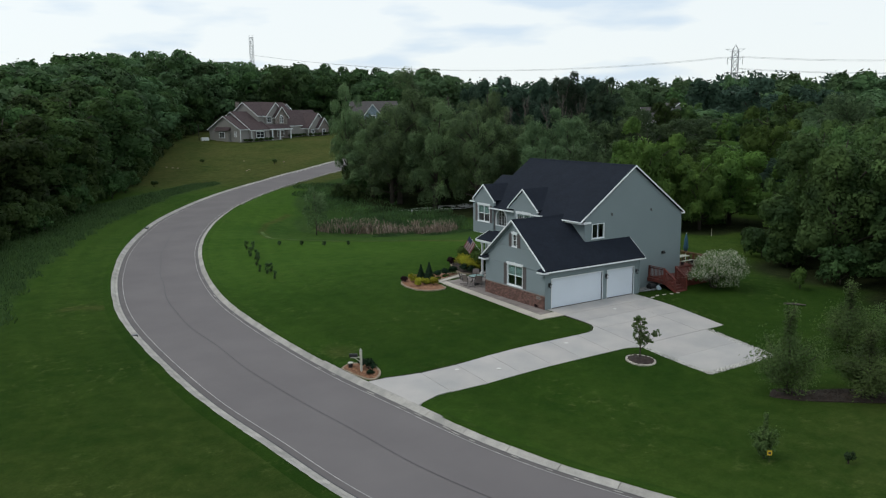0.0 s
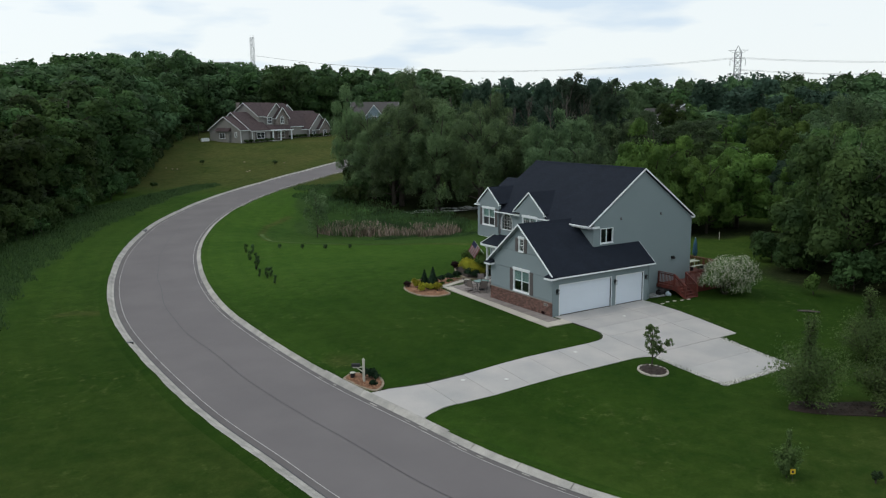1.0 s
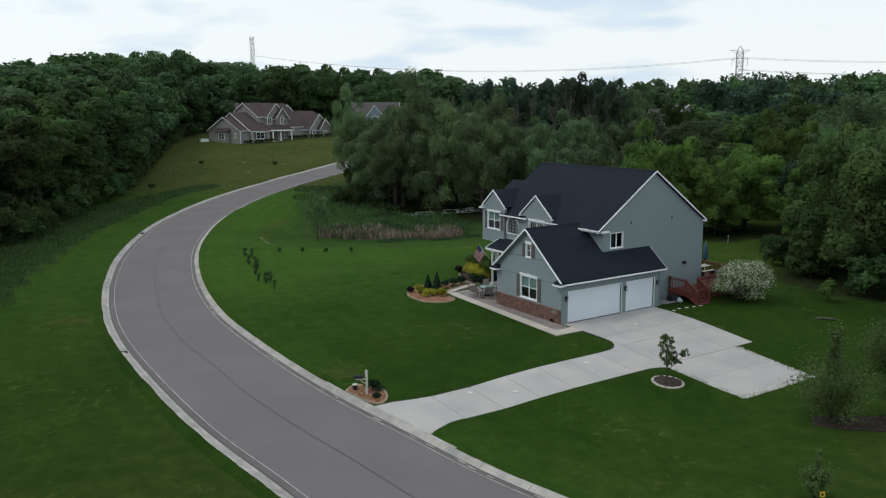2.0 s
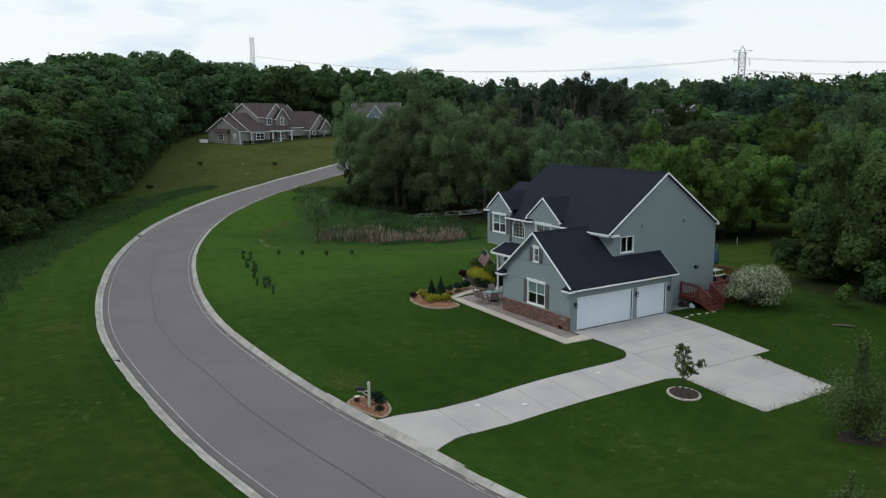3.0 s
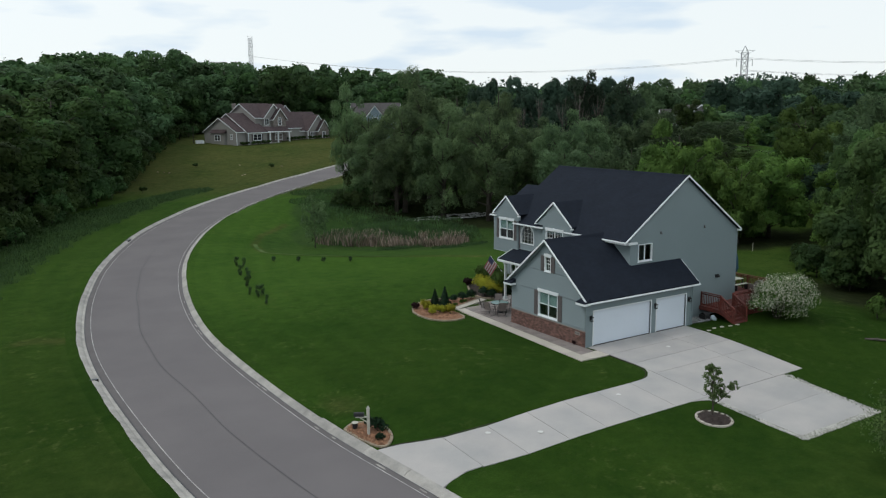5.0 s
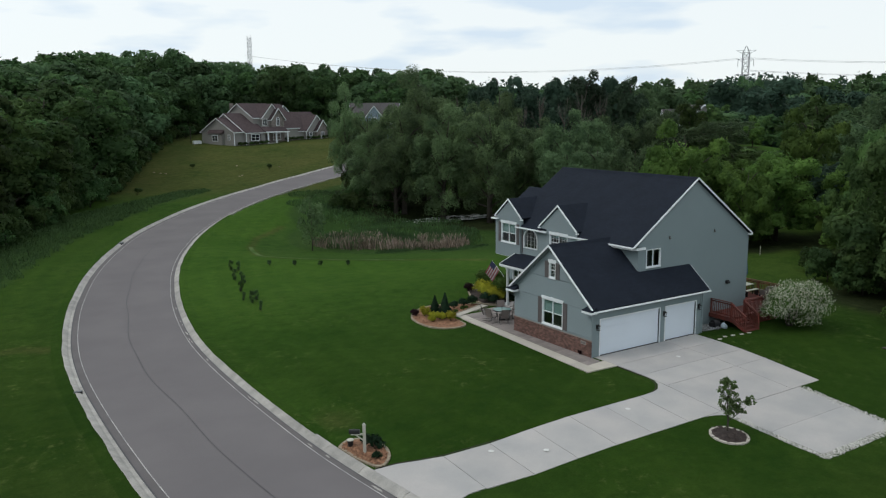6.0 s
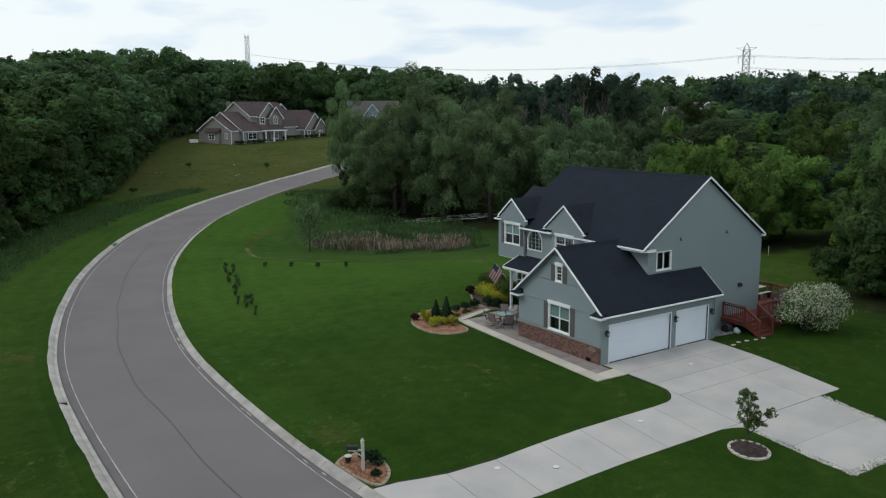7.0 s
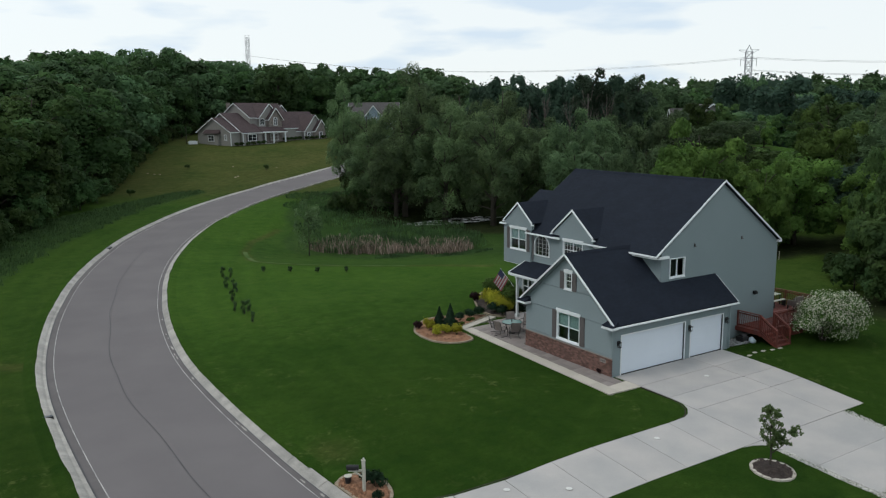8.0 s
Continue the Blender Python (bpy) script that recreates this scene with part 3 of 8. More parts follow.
MIXED_SPOTS = ((97.5, 82.6, 17.7, 5.4), (111.8, 57.5, 15.9, 6.0), (105.4, 66.8, 12.8, 3.3), (106.8, 46.6, 14.4, 6.2), (91.7, 48.1, 12.5, 3.6), (96.4, 89.5, 14.5, 5.4), (84.0, 63.5, 12.0, 5.0), (80.5, 62.0, 15.4, 3.2), (84.5, 60.0, 14.8, 3.0), (66.0, 66.0, 11.5, 4.6), (58.5, 35.5, 9.4, 4.8), (63.0, 34.0, 9.2, 4.6),
               (92.0, 38.0, 12.4, 4.8), (86.0, 26.0, 12.0, 5.0), (72.0, 20.0, 12.5, 4.8), (70.0, 8.0, 12.8, 5.2), (84.0, 14.0, 13.4, 5.6), (104.0, 24.0, 14.5, 6.0))
SKY_SPOTS = ((183.5, 112.2, 23.3, 7.5), (216.9, 130.6, 26.8, 7.0), (208.2, 116.5, 22.8, 8.0), (212.4, 109.7, 24.0, 9.3), (195.8, 92.5, 24.9, 7.5), (231.3, 162.2, 28.0, 6.3), (198.0, 156.0, 25.4, 7.5), (217.6, 179.3, 27.1, 7.2))
GROVES = np.array([(x, y, 1.25 * r) for x, y, _, r in WILLOW_SPOTS + GREY_SPOTS + BRIGHT_SPOTS + MAPLE_SPOTS])


def ground():
    xs = axis(-2500, 2500, [(-60, 1.0), (-33, 0.5), (16, 1.0), (64, 1.0)])
    ys = axis(-400, 3500, [(-46, 1.0), (-38, 0.5), (62, 1.0), (145, 1.0)])
    verts, meadow, wood, fresh, rough, stripe = [], [], [], [], [], []
    for y in ys:
        row = np.stack([xs, np.full(len(xs), y)], 1)
        far = ((LINE_A[None, :, :] - row[:, None, :]) ** 2).sum(2)
        near = far.argmin(1)
        west_row = ((row - LINE_A[near]) * NORMAL_A[near]).sum(1) < 0
        for x, rd, west in zip(xs, np.sqrt(far.min(1)), west_row):
            z = ground_z(max(-400, min(600, x)), max(-300, min(700, y)))
            pv = paved(x, y)
            if rd < 3.62:
                z -= 0.32
            elif rd < 4.12:
                z -= 0.17
            elif pv > 0.5:
                z -= 0.06
            elif pv > 0:
                z += 0.015
            elif pv > -1.3 and y < -3.5:
                z += 0.042 * (1 - sm(0.6, 1.3, -pv))
            elif pv < -0.7:
                z += 0.03 * noise.noise(Vector((x * 0.25, y * 0.25, 0))) * sm(4.8, 6.5, rd) + 0.025 * (1 - sm(0.8, 3.0, rd - 4.1))
            # the basin of the pond
            e = math.hypot((x - 33) / 11, (y - 64) / 4.5)
            if e < 1.3:
                z = min(z, -1.45 + 0.9 * sm(0.8, 1.3, e))
            verts.append((x, y, z))
            w = side_of_wood(x, y)
            gr = float((np.hypot(GROVES[:, 0] - x, GROVES[:, 1] - y) / GROVES[:, 2]).min()) if 15 < x < 85 and -35 < y < 110 else 9.0
            wood.append(max(sm(1, 5.5, w), 1 - sm(0.75, 1.15, gr)) if -300 < x < 150 else 1.0 if abs(x) > 300 else sm(45, 60, x))
            s = (x + 32.1) * 0.335 + (y + 35.3) * 0.942
            mw = 0.9 * sm(128, 150, s)
            if west and s < 128:
                mw = max(mw, 0.32 * (1 - sm(-22, 10, y)) + 0.08)
            if y < -6 and x > -14 and s < 100:
                mw = max(mw, 0.14 * (1 - sm(-20, -9, y)) + 0.30 * sm(-9, -2, x) * (1 - sm(-25, -18, y)))
            if -6 < x < 16 and 28 < y < 68:
                mw = max(mw, 0.85 * (1 - sm(0.15, 0.75, near_line(x, y, TRACK))))
            if west and s < 100:
                mw = max(mw, 0.7 * (1 - sm(0.3, 1.0, near_line(x, y, ((-26.2, 21.5), (-27.6, 22.6), (-28.4, 22.4))))))
            else:
                mw = max(mw, 0.55 * (1 - sm(0.4, 1.6, math.hypot(x + 15.6, (y - 1.0) * 0.8))))
            if x > 20 and -6 < y < 26:
                mw = max(mw, 0.22 * sm(20, 26, x))
            meadow.append(mw)
            ro = 0.0
            if x < 14 and 0 < y < 112 and west:
                ro = sm(-0.5, 0.7, within(x, y, VERGE))
            elif -5 < x < 62 and 22 < y < 102:
                ro = max(sm(-0.6, 0.8, within(x, y, HOLLOW)) * (1 - 0.35 * sm(24, 40, x)), 0.5 * sm(0.1, 0.9, within(x, y, BACKLAWN)))
            rough.append(ro)
            stripe.append(0.5 + 0.5 * math.sin(rd * 3.1 + 0.8 * noise.noise(Vector((x * 0.05, y * 0.05, 2)))) * (1 - sm(10, 26, rd)))
            fresh.append(0.55 * sm(5, 45, y) if west else max(0.95 * sm(0, 36, y) * (1 - sm(14, 24, x)), 0.32 * (1 - sm(0.5, 4.0, rd - 4.0)), 0.15 * (1 - sm(-16, -6, y)), 0.5 * sm(16, 24, x) * sm(-4, 4, y)))
    nx, ny = len(xs), len(ys)
    i = np.arange(nx * ny).reshape(ny, nx)
    faces = np.stack([i[:-1, :-1], i[:-1, 1:], i[1:, 1:], i[1:, :-1]], -1).reshape(-1, 4)
    me = raw_mesh("ground", np.array(verts), faces, TURF)
    for name, vals in (("meadow", meadow), ("woodland", wood), ("fresh", fresh), ("rough", rough), ("stripe", stripe)):
        at = me.attributes.new(name, "FLOAT", "POINT")
        at.data.foreach_set("value", np.array(vals, dtype=np.float32))
    me.polygons.foreach_set("use_smooth", [True] * len(me.polygons))
    return tagged(new("ground", me), "mown green lawn with meadow and wood floor", "lawn", kind="structure")


def strip(name, a, b, lift, mat, parent=None, line=LINE, nrm=LINE_N, i0=0, i1=None, wobble=0.0):
    """A ribbon along the road between the offsets a and b (positive to the right)."""
    i1 = len(line) if i1 is None else i1
    bd = Build()
    cols = max(1, int(abs(b - a) / 1.2))
    rows = []
    for i in range(i0, i1):
        w = wobble * noise.noise(Vector((i * 0.13, 3.1, 0)))
        row = []
        for c in range(cols + 1):
            p = line[i] + nrm[i] * (a + (b - a) * c / cols + w)
            row.append((p.x, p.y, ground_z(p.x, p.y) + lift))
        rows.append(row)
    n = cols + 1
    bd.add([p for r in rows for p in r], [(r * n + c, r * n + c + 1, (r + 1) * n + c + 1, (r + 1) * n + c) for r in range(len(rows) - 1) for c in range(cols)])
    return part(name, bd, mat, parent)


def kerb(side, name):
    """Rolled concrete kerb and gutter, cast in lengths with open joints."""
    root = thing(name, "pale rolled concrete kerb and gutter with open joints", "kerb", kind="structure")
    e, w = (3.60, 0.0) if side > 0 else (3.63, 0.09)
    prof = ((e, -0.30), (e, -0.045), (3.70 + w, -0.050), (3.82 + w, 0.03), (3.97 + w, 0.085), (HALF + 0.02 + w, 0.09), (HALF + 0.02 + w, -0.30))
    span = 3
    for i in range(0, len(LINE) - span, span):
        bd, rings = Build(), []
        for k in range(span + 1):
            p, n = LINE[i + k], LINE_N[i + k]
            d = (LINE[min(len(LINE) - 1, i + k + 1)] - LINE[max(0, i + k - 1)]).normalized()
            if k == 0:
                p = p + d * 0.015
            if k == span:
                p = p - d * 0.015
            rings.append([(p.x + n.x * side * o, p.y + n.y * side * o, ground_z(p.x + n.x * side * o, p.y + n.y * side * o) + h) for o, h in prof])
        m = len(prof)
        faces = [(r * m + c, r * m + (c + 1) % m, (r + 1) * m + (c + 1) % m, (r + 1) * m + c) for r in range(span) for c in range(m)]
        faces += [tuple(range(m)), tuple(range(span * m, span * m + m))[::-1]]
        bd.add([p for r in rings for p in r], faces)
        part("kerb_section", bd, KERB, root)
    return root


def road():
    r = strip("road", -3.68, 3.66, -0.06, ASPHALT)
    tagged(r, "grey asphalt road curving uphill", "road", kind="structure")
    strip("gutter_patch", -3.66, -3.24, -0.052, PATCH, r, wobble=0.03)
    strip("gutter_patch", 3.32, 3.64, -0.052, PATCH, r, wobble=0.03)
    strip("edge_line", -3.235, -3.19, -0.046, PAINT, r)
    strip("edge_line", 3.275, 3.32, -0.046, PAINT, r)
    strip("sealed_crack", -0.068, -0.030, -0.046, TAR, r, wobble=0.35, i0=20, i1=150)
    rng = random.Random(12)
    for i in range(24, 100):
        if rng.random() < 0.42:
            k = LINE[i] + (LINE[i + 1] - LINE[i]) * rng.random()
            d, n = (LINE[i + 1] - LINE[i]).normalized(), LINE_N[i]
            half, o, w = rng.uniform(0.10, 0.42), rng.uniform(3.40, 3.50), rng.uniform(0.04, 0.09)
            ring = [k - d * half + n * o, k - d * half * 0.6 + n * (o + w), k + d * half * 0.8 + n * (o + w * 0.8), k + d * half + n * (o + 0.01), k + n * (o - 0.02)]
            part("mortar_patch", Build().prism([(v.x, v.y, ground_z(v.x, v.y) - 0.047) for v in ring], (0, 0, 0.007)), KERB, r)
    strip("kerb_joint", -3.63, -3.57, -0.040, TAR, r, wobble=0.05)
    strip("kerb_joint", 3.56, 3.60, -0.040, TAR, r, wobble=0.05)
    return r


def grass_edge(side, name):
    """Turf running up against the back of the kerb, ragged where it grows over the concrete."""
    back = HALF + 0.02 + (0.0 if side > 0 else 0.09)
    fine = catmull([Vector((p.x, p.y)) for p in LINE[14:150]], 0.3)
    nrm = normals_of(fine)
    verts, faces, last, fresh = [], [], None, []
    for k, (p, n) in enumerate(zip(fine, nrm)):
        over = (0.08 if side > 0 else 0.03) + 0.07 * max(0.0, noise.noise(Vector((k * 0.12, side * 5.0, 0))) + 0.35) + 0.035 * noise.noise(Vector((k * 0.9, side * 9.0, 0)))
        q = p + n * side * (back + 0.6)
        room = min(-1.6 - paved(q.x, q.y), math.hypot(q.x + 15.9, (q.y + 2.9) * 0.8) - 1.75) if side > 0 else 9.0
        sunk = 0.16 * (1 - sm(0.0, 0.9, room))
        if room < 0:
            last = None
            continue
        for off, lift in ((back - over, 0.094), (back - over + 0.03, 0.112), (back + 0.22, 0.100), (back + 0.85, -0.03)):
            v = p + n * side * off
            verts.append((v.x, v.y, ground_z(v.x, v.y) + lift - sunk))
            fresh.append(max(0.32, 0.95 * sm(0, 36, v.y)) if side > 0 else 0.55 * sm(5, 45, v.y))
        m = len(verts) - 4
        if last is not None:
            faces += [(last + c, last + c + 1, m + c + 1, m + c) for c in range(3)]
        last = m
    me = raw_mesh(name, np.array(verts), np.array(faces), TURF)
    at = me.attributes.new("fresh", "FLOAT", "POINT")
    at.data.foreach_set("value", np.array(fresh, dtype=np.float32))
    me.polygons.foreach_set("use_smooth", [True] * len(me.polygons))
    return tagged(new(name, me), "ragged edge of turf growing over the kerb", "grass", kind="structure")


def kerb_inlet(i, name, label, half, wide):
    """A dark slot cast into the west kerb."""
    p, n = LINE[i], LINE_N[i]
    d = (LINE[i + 1] - LINE[i - 1]).normalized()
    o = p - n * 4.02
    z = ground_z(o.x, o.y)
    root = thing(name, label, "drain", at=(o.x, o.y, z))
    root.rotation_euler = (0, 0, math.atan2(d.y, d.x))
    part("frame", Build().box(-half, half, -wide, wide, -0.1, 0.098), BLACK, root)
    for k in range(4):
        x = -half + (k + 0.5) * half / 2
        part("bar", Build().box(x - half * 0.06, x + half * 0.06, -wide * 0.9, wide * 0.9, 0.098, 0.110), GALV, root)


ground()
road()
kerb(-1, "kerb_west")
kerb(1, "kerb_east")
grass_edge(-1, "grass_edge_west")
grass_edge(1, "grass_edge_east")
path_line = catmull([Vector(p) for p in TRACK[2:7]], 0.5)
tagged(strip("worn_track", -0.24, 0.24, 0.035, WORN, line=path_line, nrm=normals_of(path_line), wobble=0.2), "faint worn track across the lawn", "track", kind="structure")
near_i = lambda x, y: int(((LINE_A - (x, y)) ** 2).sum(1).argmin())
kerb_inlet(near_i(-14.6, 60.7), "storm_drain", "dark cast-iron storm drain set in the kerb", 0.5, 0.26)
kerb_inlet(near_i(-25.4, 12.1), "kerb_drain", "narrow dark drain slot across the kerb", 0.10, 0.24)


# ---- driveway and walks ----
def flat_slab(name, ring, mat, parent, top=0.05, thick=0.14, follow=True):
    """A cast slab on the lie of the land, from a ring of plan points."""
    bd = Build()
    k = len(ring)
    up = [(x, y, (ground_z(x, y) if follow else 0) + top) for x, y in ring]
    dn = [(x, y, z - thick) for x, y, z in up]
    bd.add(up + dn, [tuple(range(k)), tuple(range(k, 2 * k))[::-1]] + [(i, i + k, (i + 1) % k + k, (i + 1) % k) for i in range(k)])
    return part(name, bd, mat, parent)


def driveway():
    root = thing("driveway", "pale concrete driveway in jointed slabs", "driveway", kind="structure")
    g = 0.012
    # the neck from the road to the turning court, four lengths with a flare at the road
    N, S = -5.62, -8.75
    xs = [-13.5, -11.25, -8.9, -6.65, -4.4, -2.0]
    flat_slab("slab", [(-16.75, -4.60), (-16.3, -4.58), (-15.4, -4.70), (-14.4, -5.05), (xs[0] - g, N + 0.3), (xs[0] - g, S + 0.28), (-14.3, -8.45), (-15.2, -8.75), (-15.95, -9.1)], SLAB, root)
    for a, b in zip(xs, xs[1:]):
        flat_slab("slab", [(a + g, N + (0.28 if a < -13 else 0)), (b - g, N), (b - g, S), (a + g, S + (0.22 if a < -13 else 0))], SLAB, root)
    flat_slab("slab", [(-2.0 + g, N), (-0.9, -5.56), (-0.45, -5.4), (0.0, -5.0), (0.3 - g, -4.5), (0.3 - g, S), (-2.0 + g, S)], SLAB, root)
    # turning court before the garage, in rows from the doors outwards
    rows = ((-0.02, -1.8), (-1.8, -3.65), (-3.65, -5.3), (-5.3, S))
    west = lambda y: 0.20 if y > -1.0 else 0.24 if y > -3.0 else 0.30
    east = lambda y: 8.80 + 0.05 * y
    for y0, y1 in rows:
        flat_slab("slab", [(west(y0), y0 - g), (5.95 - g, y0 - g), (5.95 - g, y1 + g), (west(y1) + (0.012 if y1 < -4 else 0), y1 + g)], SLAB, root)
        flat_slab("slab", [(5.95 + g, y0 - g), (east(y0), y0 - g), (east(y1), y1 + g), (5.95 + g, y1 + g)], SLAB, root)
    # pale cast rings left in the concrete
    for x, y in ((-11.6, -6.2), (-9.6, -7.5), (-3.6, -6.4), (4.3, -2.6)):
        disc = [(x + 0.13 * math.cos(i * math.tau / 12), y + 0.13 * math.sin(i * math.tau / 12), ground_z(x, y) + 0.050) for i in range(12)]
        part("cap_ring", Build().prism(disc, (0, 0, 0.006)), GRAVEL_PALE, root)
    # dark strips paint the shadow line where the lawn is cut back from the concrete
    for line in ([(-16.3, -4.50), (-15.4, -4.62), (-14.4, -4.96), (-13.35, -5.25), (-10.85, -5.54), (-0.95, -5.54), (-0.52, -5.33), (-0.09, -4.94), (0.16, -4.42), (0.20, -3.9), (0.13, -1.9)],):
        for p, q in zip(line, line[1:]):
            a, b = Vector((*p, ground_z(*p) + 0.029)), Vector((*q, ground_z(*q) + 0.029))
            part("shadow_edge", Build().beam(tuple(a), tuple(b), 0.06, 0.036), EDGE_SHADOW, root)
    # rounded corner between the neck and the parking bay
    flat_slab("slab", [(-0.9 + g, S - 2 * g), (0.38, S - 2 * g), (0.46, -9.55), (0.30, -9.30), (0.02, -9.05), (-0.35, -8.89)], SLAB, root)
    # parking bay
    for a, b in ((S - 2 * g, -11.3), (-11.3 - g, -13.85)):
        flat_slab("slab", [(0.50 if a > -10 else 0.56, b), (0.40 if a > -10 else 0.50, a), (6.55, a), (6.5 if a > -10 else 6.1, b)], SLAB, root)
    return root


def pebbles(name, ring_pts, n, size, mat, label, seed, parent=None, height=0.03, category="gravel"):
    """Loose stones or chips strewn inside a band of points (x, y, spread)."""
    rng = np.random.default_rng(seed)
    vs, fs = [], []
    for i in range(n):
        x, y, r = ring_pts[rng.integers(len(ring_pts))]
        a, d = rng.random() * math.tau, r * math.sqrt(rng.random())
        x, y = x + d * math.cos(a), y + d * math.sin(a)
        s = size * (0.5 + rng.random())
        z = ground_z(x, y) + height
        o = len(vs)
        t = rng.random() * math.tau
        for k in range(4):
            vs.append((x + s * math.cos(t + k * math.pi / 2) * (0.6 if k % 2 else 1), y + s * math.sin(t + k * math.pi / 2) * (0.6 if k % 2 else 1), z - 0.02))
        vs.append((x + s * 0.1, y, z + s * 0.55))
        fs += [(o, o + 1, o + 4), (o + 1, o + 2, o + 4), (o + 2, o + 3, o + 4), (o + 3, o, o + 4)]
    me = raw_mesh(name, np.array(vs), np.array(fs), mat)
    ob = new(name, me)
    ob.parent = parent
    return tagged(ob, label, category if not parent else "", kind="stuff")


def edge_pts(a, b, r, step=0.25):
    n = max(2, int(math.hypot(b[0] - a[0], b[1] - a[1]) / step))
    return [(a[0] + (b[0] - a[0]) * i / n, a[1] + (b[1] - a[1]) * i / n, r) for i in range(n + 1)]


def walk_and_patio():
    root = thing("front_walk", "pale concrete border strip edging a paved front walk", "walk", kind="structure")
    g = 0.01
    edge_x = lambda q: -1.93 + 0.052 * (q + 1.7)
    # border along the lawn, then the turn along the driveway side
    y = -1.8
    while y < 11.6:
        flat_slab("border_slab", [(edge_x(y), y + g), (edge_x(y) + 0.72 - 0.006 * y, y + g), (edge_x(y + 1.6) + 0.72 - 0.006 * y, min(y + 1.6, 12.2) - g), (edge_x(y + 1.6), min(y + 1.6, 12.2) - g)], BORDER, root, top=0.05)
        y += 1.6
    flat_slab("border_slab", [(-1.20 + g, -1.80), (0.22, -1.85), (0.20, -0.82), (-1.20 + g, -0.95)], BORDER, root)
    flat_slab("border_slab", [(-1.6, 12.25), (-0.95, 12.25), (2.4, 13.55), (2.2, 14.1), (-1.0, 12.8)], BORDER, root)
    patio = thing("patio", "grey paver patio beside the house", "patio", kind="structure")
    cell = 0.6
    protos = {}
    n = 0
    x = -1.20
    while x < 3.1:
        yy = -0.92
        while yy < 12.6:
            inside = (x + cell <= 0.02 or yy >= 7.22)
            if inside and yy + cell < 12.25 + max(0.0, (x + 0.9) * 0.39):
                if cell not in protos:
                    protos[cell] = Build().box(0, cell - 0.012, 0, cell - 0.012, -0.1, 0.045).mesh("paver", PAVER)
                ob = new("paver", protos[cell])
                ob.parent = patio
                ob.location = (x, yy, ground_z(x + 0.3, yy + 0.3) + 0.0015 * (n % 3))
                n += 1
            yy += cell
        x += cell
    return root


# ---- house tools ----
def shingled(name, bd, mat, parent, label=""):
    """A roof mesh whose UV runs in metres along and up each slope."""
    me = bd.mesh(name, mat)
    uv = me.uv_layers.new(name="UVMap")
    for poly in me.polygons:
        nn = poly.normal
        u = Vector((0, 0, 1)).cross(nn)
        u = u.normalized() if u.length > 0.05 else Vector((1, 0, 0))
        w = nn.cross(u)
        for li in poly.loop_indices:
            co = me.vertices[me.loops[li].vertex_index].co
            uv.data[li].uv = (co.dot(u), co.dot(w))
    ob = new(name, me)
    ob.parent = parent
    return tagged(ob, label)


def slab4(bd, pts, thick=0.14):
    p = [Vector(q) for q in pts]
    nn = (p[1] - p[0]).cross(p[-1] - p[0]).normalized()
    if nn.z < 0:
        nn = -nn
    bd.prism(p, -nn * thick)
    return bd


class Plane:
    """A wall plane: a runs along it, z up, off outwards."""

    def __init__(self, origin, ax, out):
        self.o, self.a, self.n = Vector(origin), Vector(ax), Vector(out)

    def at(self, a, z, off=0.0):
        return self.o + self.a * a + Vector((0, 0, z)) + self.n * off

    def box(self, bd, a0, a1, z0, z1, o0, o1):
        ring = [self.at(a0, z0, o0), self.at(a1, z0, o0), self.at(a1, z1, o0), self.at(a0, z1, o0)]
        return bd.prism(ring, self.n * (o1 - o0))


HEX = [(0, 1, 2, 3), (4, 5, 6, 7), (0, 1, 5, 4), (2, 3, 7, 6), (1, 2, 6, 5), (3, 0, 4, 7)]


def clad(bd, pl, span, z0, z1, holes=(), course=0.106, thick=0.14, lip=0.018, cells=None):
    """Lapped boards from z0 to z1; span(z) gives the wall's two ends; holes are (a0, a1, z0, z1)."""
    cuts = {z0, z1}
    z = z0
    while z < z1:
        cuts.add(round(z, 4))
        z += course
    for h in holes:
        cuts |= {c for c in h[2:] if z0 < c < z1}
    cuts = sorted(cuts)
    for a, b in zip(cuts, cuts[1:]):
        if b - a < 1e-4:
            continue
        (l0, r0), (l1, r1) = span(a), span(b)
        if r0 - l0 < 0.02:
            continue
        if r1 < l1:
            l1 = r1 = (l1 + r1) / 2
        segs = [(l0, r0, l1, r1)]
        for h in holes:
            if h[2] < (a + b) / 2 < h[3]:
                nxt = []
                for s in segs:
                    if h[1] <= s[0] or h[0] >= s[1]:
                        nxt.append(s)
                        continue
                    if h[0] > s[0]:
                        nxt.append((s[0], h[0], s[2], h[0]))
                    if h[1] < s[1]:
                        nxt.append((h[1], s[1], h[1], s[3]))
                segs = nxt
        k0 = ((a - z0) % course) / course
        k1 = min(1.0, k0 + (b - a) / course)
        if k0 > 0.999:
            k0, k1 = 0.0, (b - a) / course
        f0, f1 = lip * (1 - k0), lip * (1 - k1)
        for s in segs:
            ring = [pl.at(s[0], a, -thick), pl.at(s[1], a, -thick), pl.at(s[1], a, f0), pl.at(s[0], a, f0),
                    pl.at(s[2], b, -thick), pl.at(s[3], b, -thick), pl.at(s[3], b, f1), pl.at(s[2], b, f1)]
            if cells is not None:
                cells.append(ring)
            else:
                bd.add(ring, HEX)
    return bd


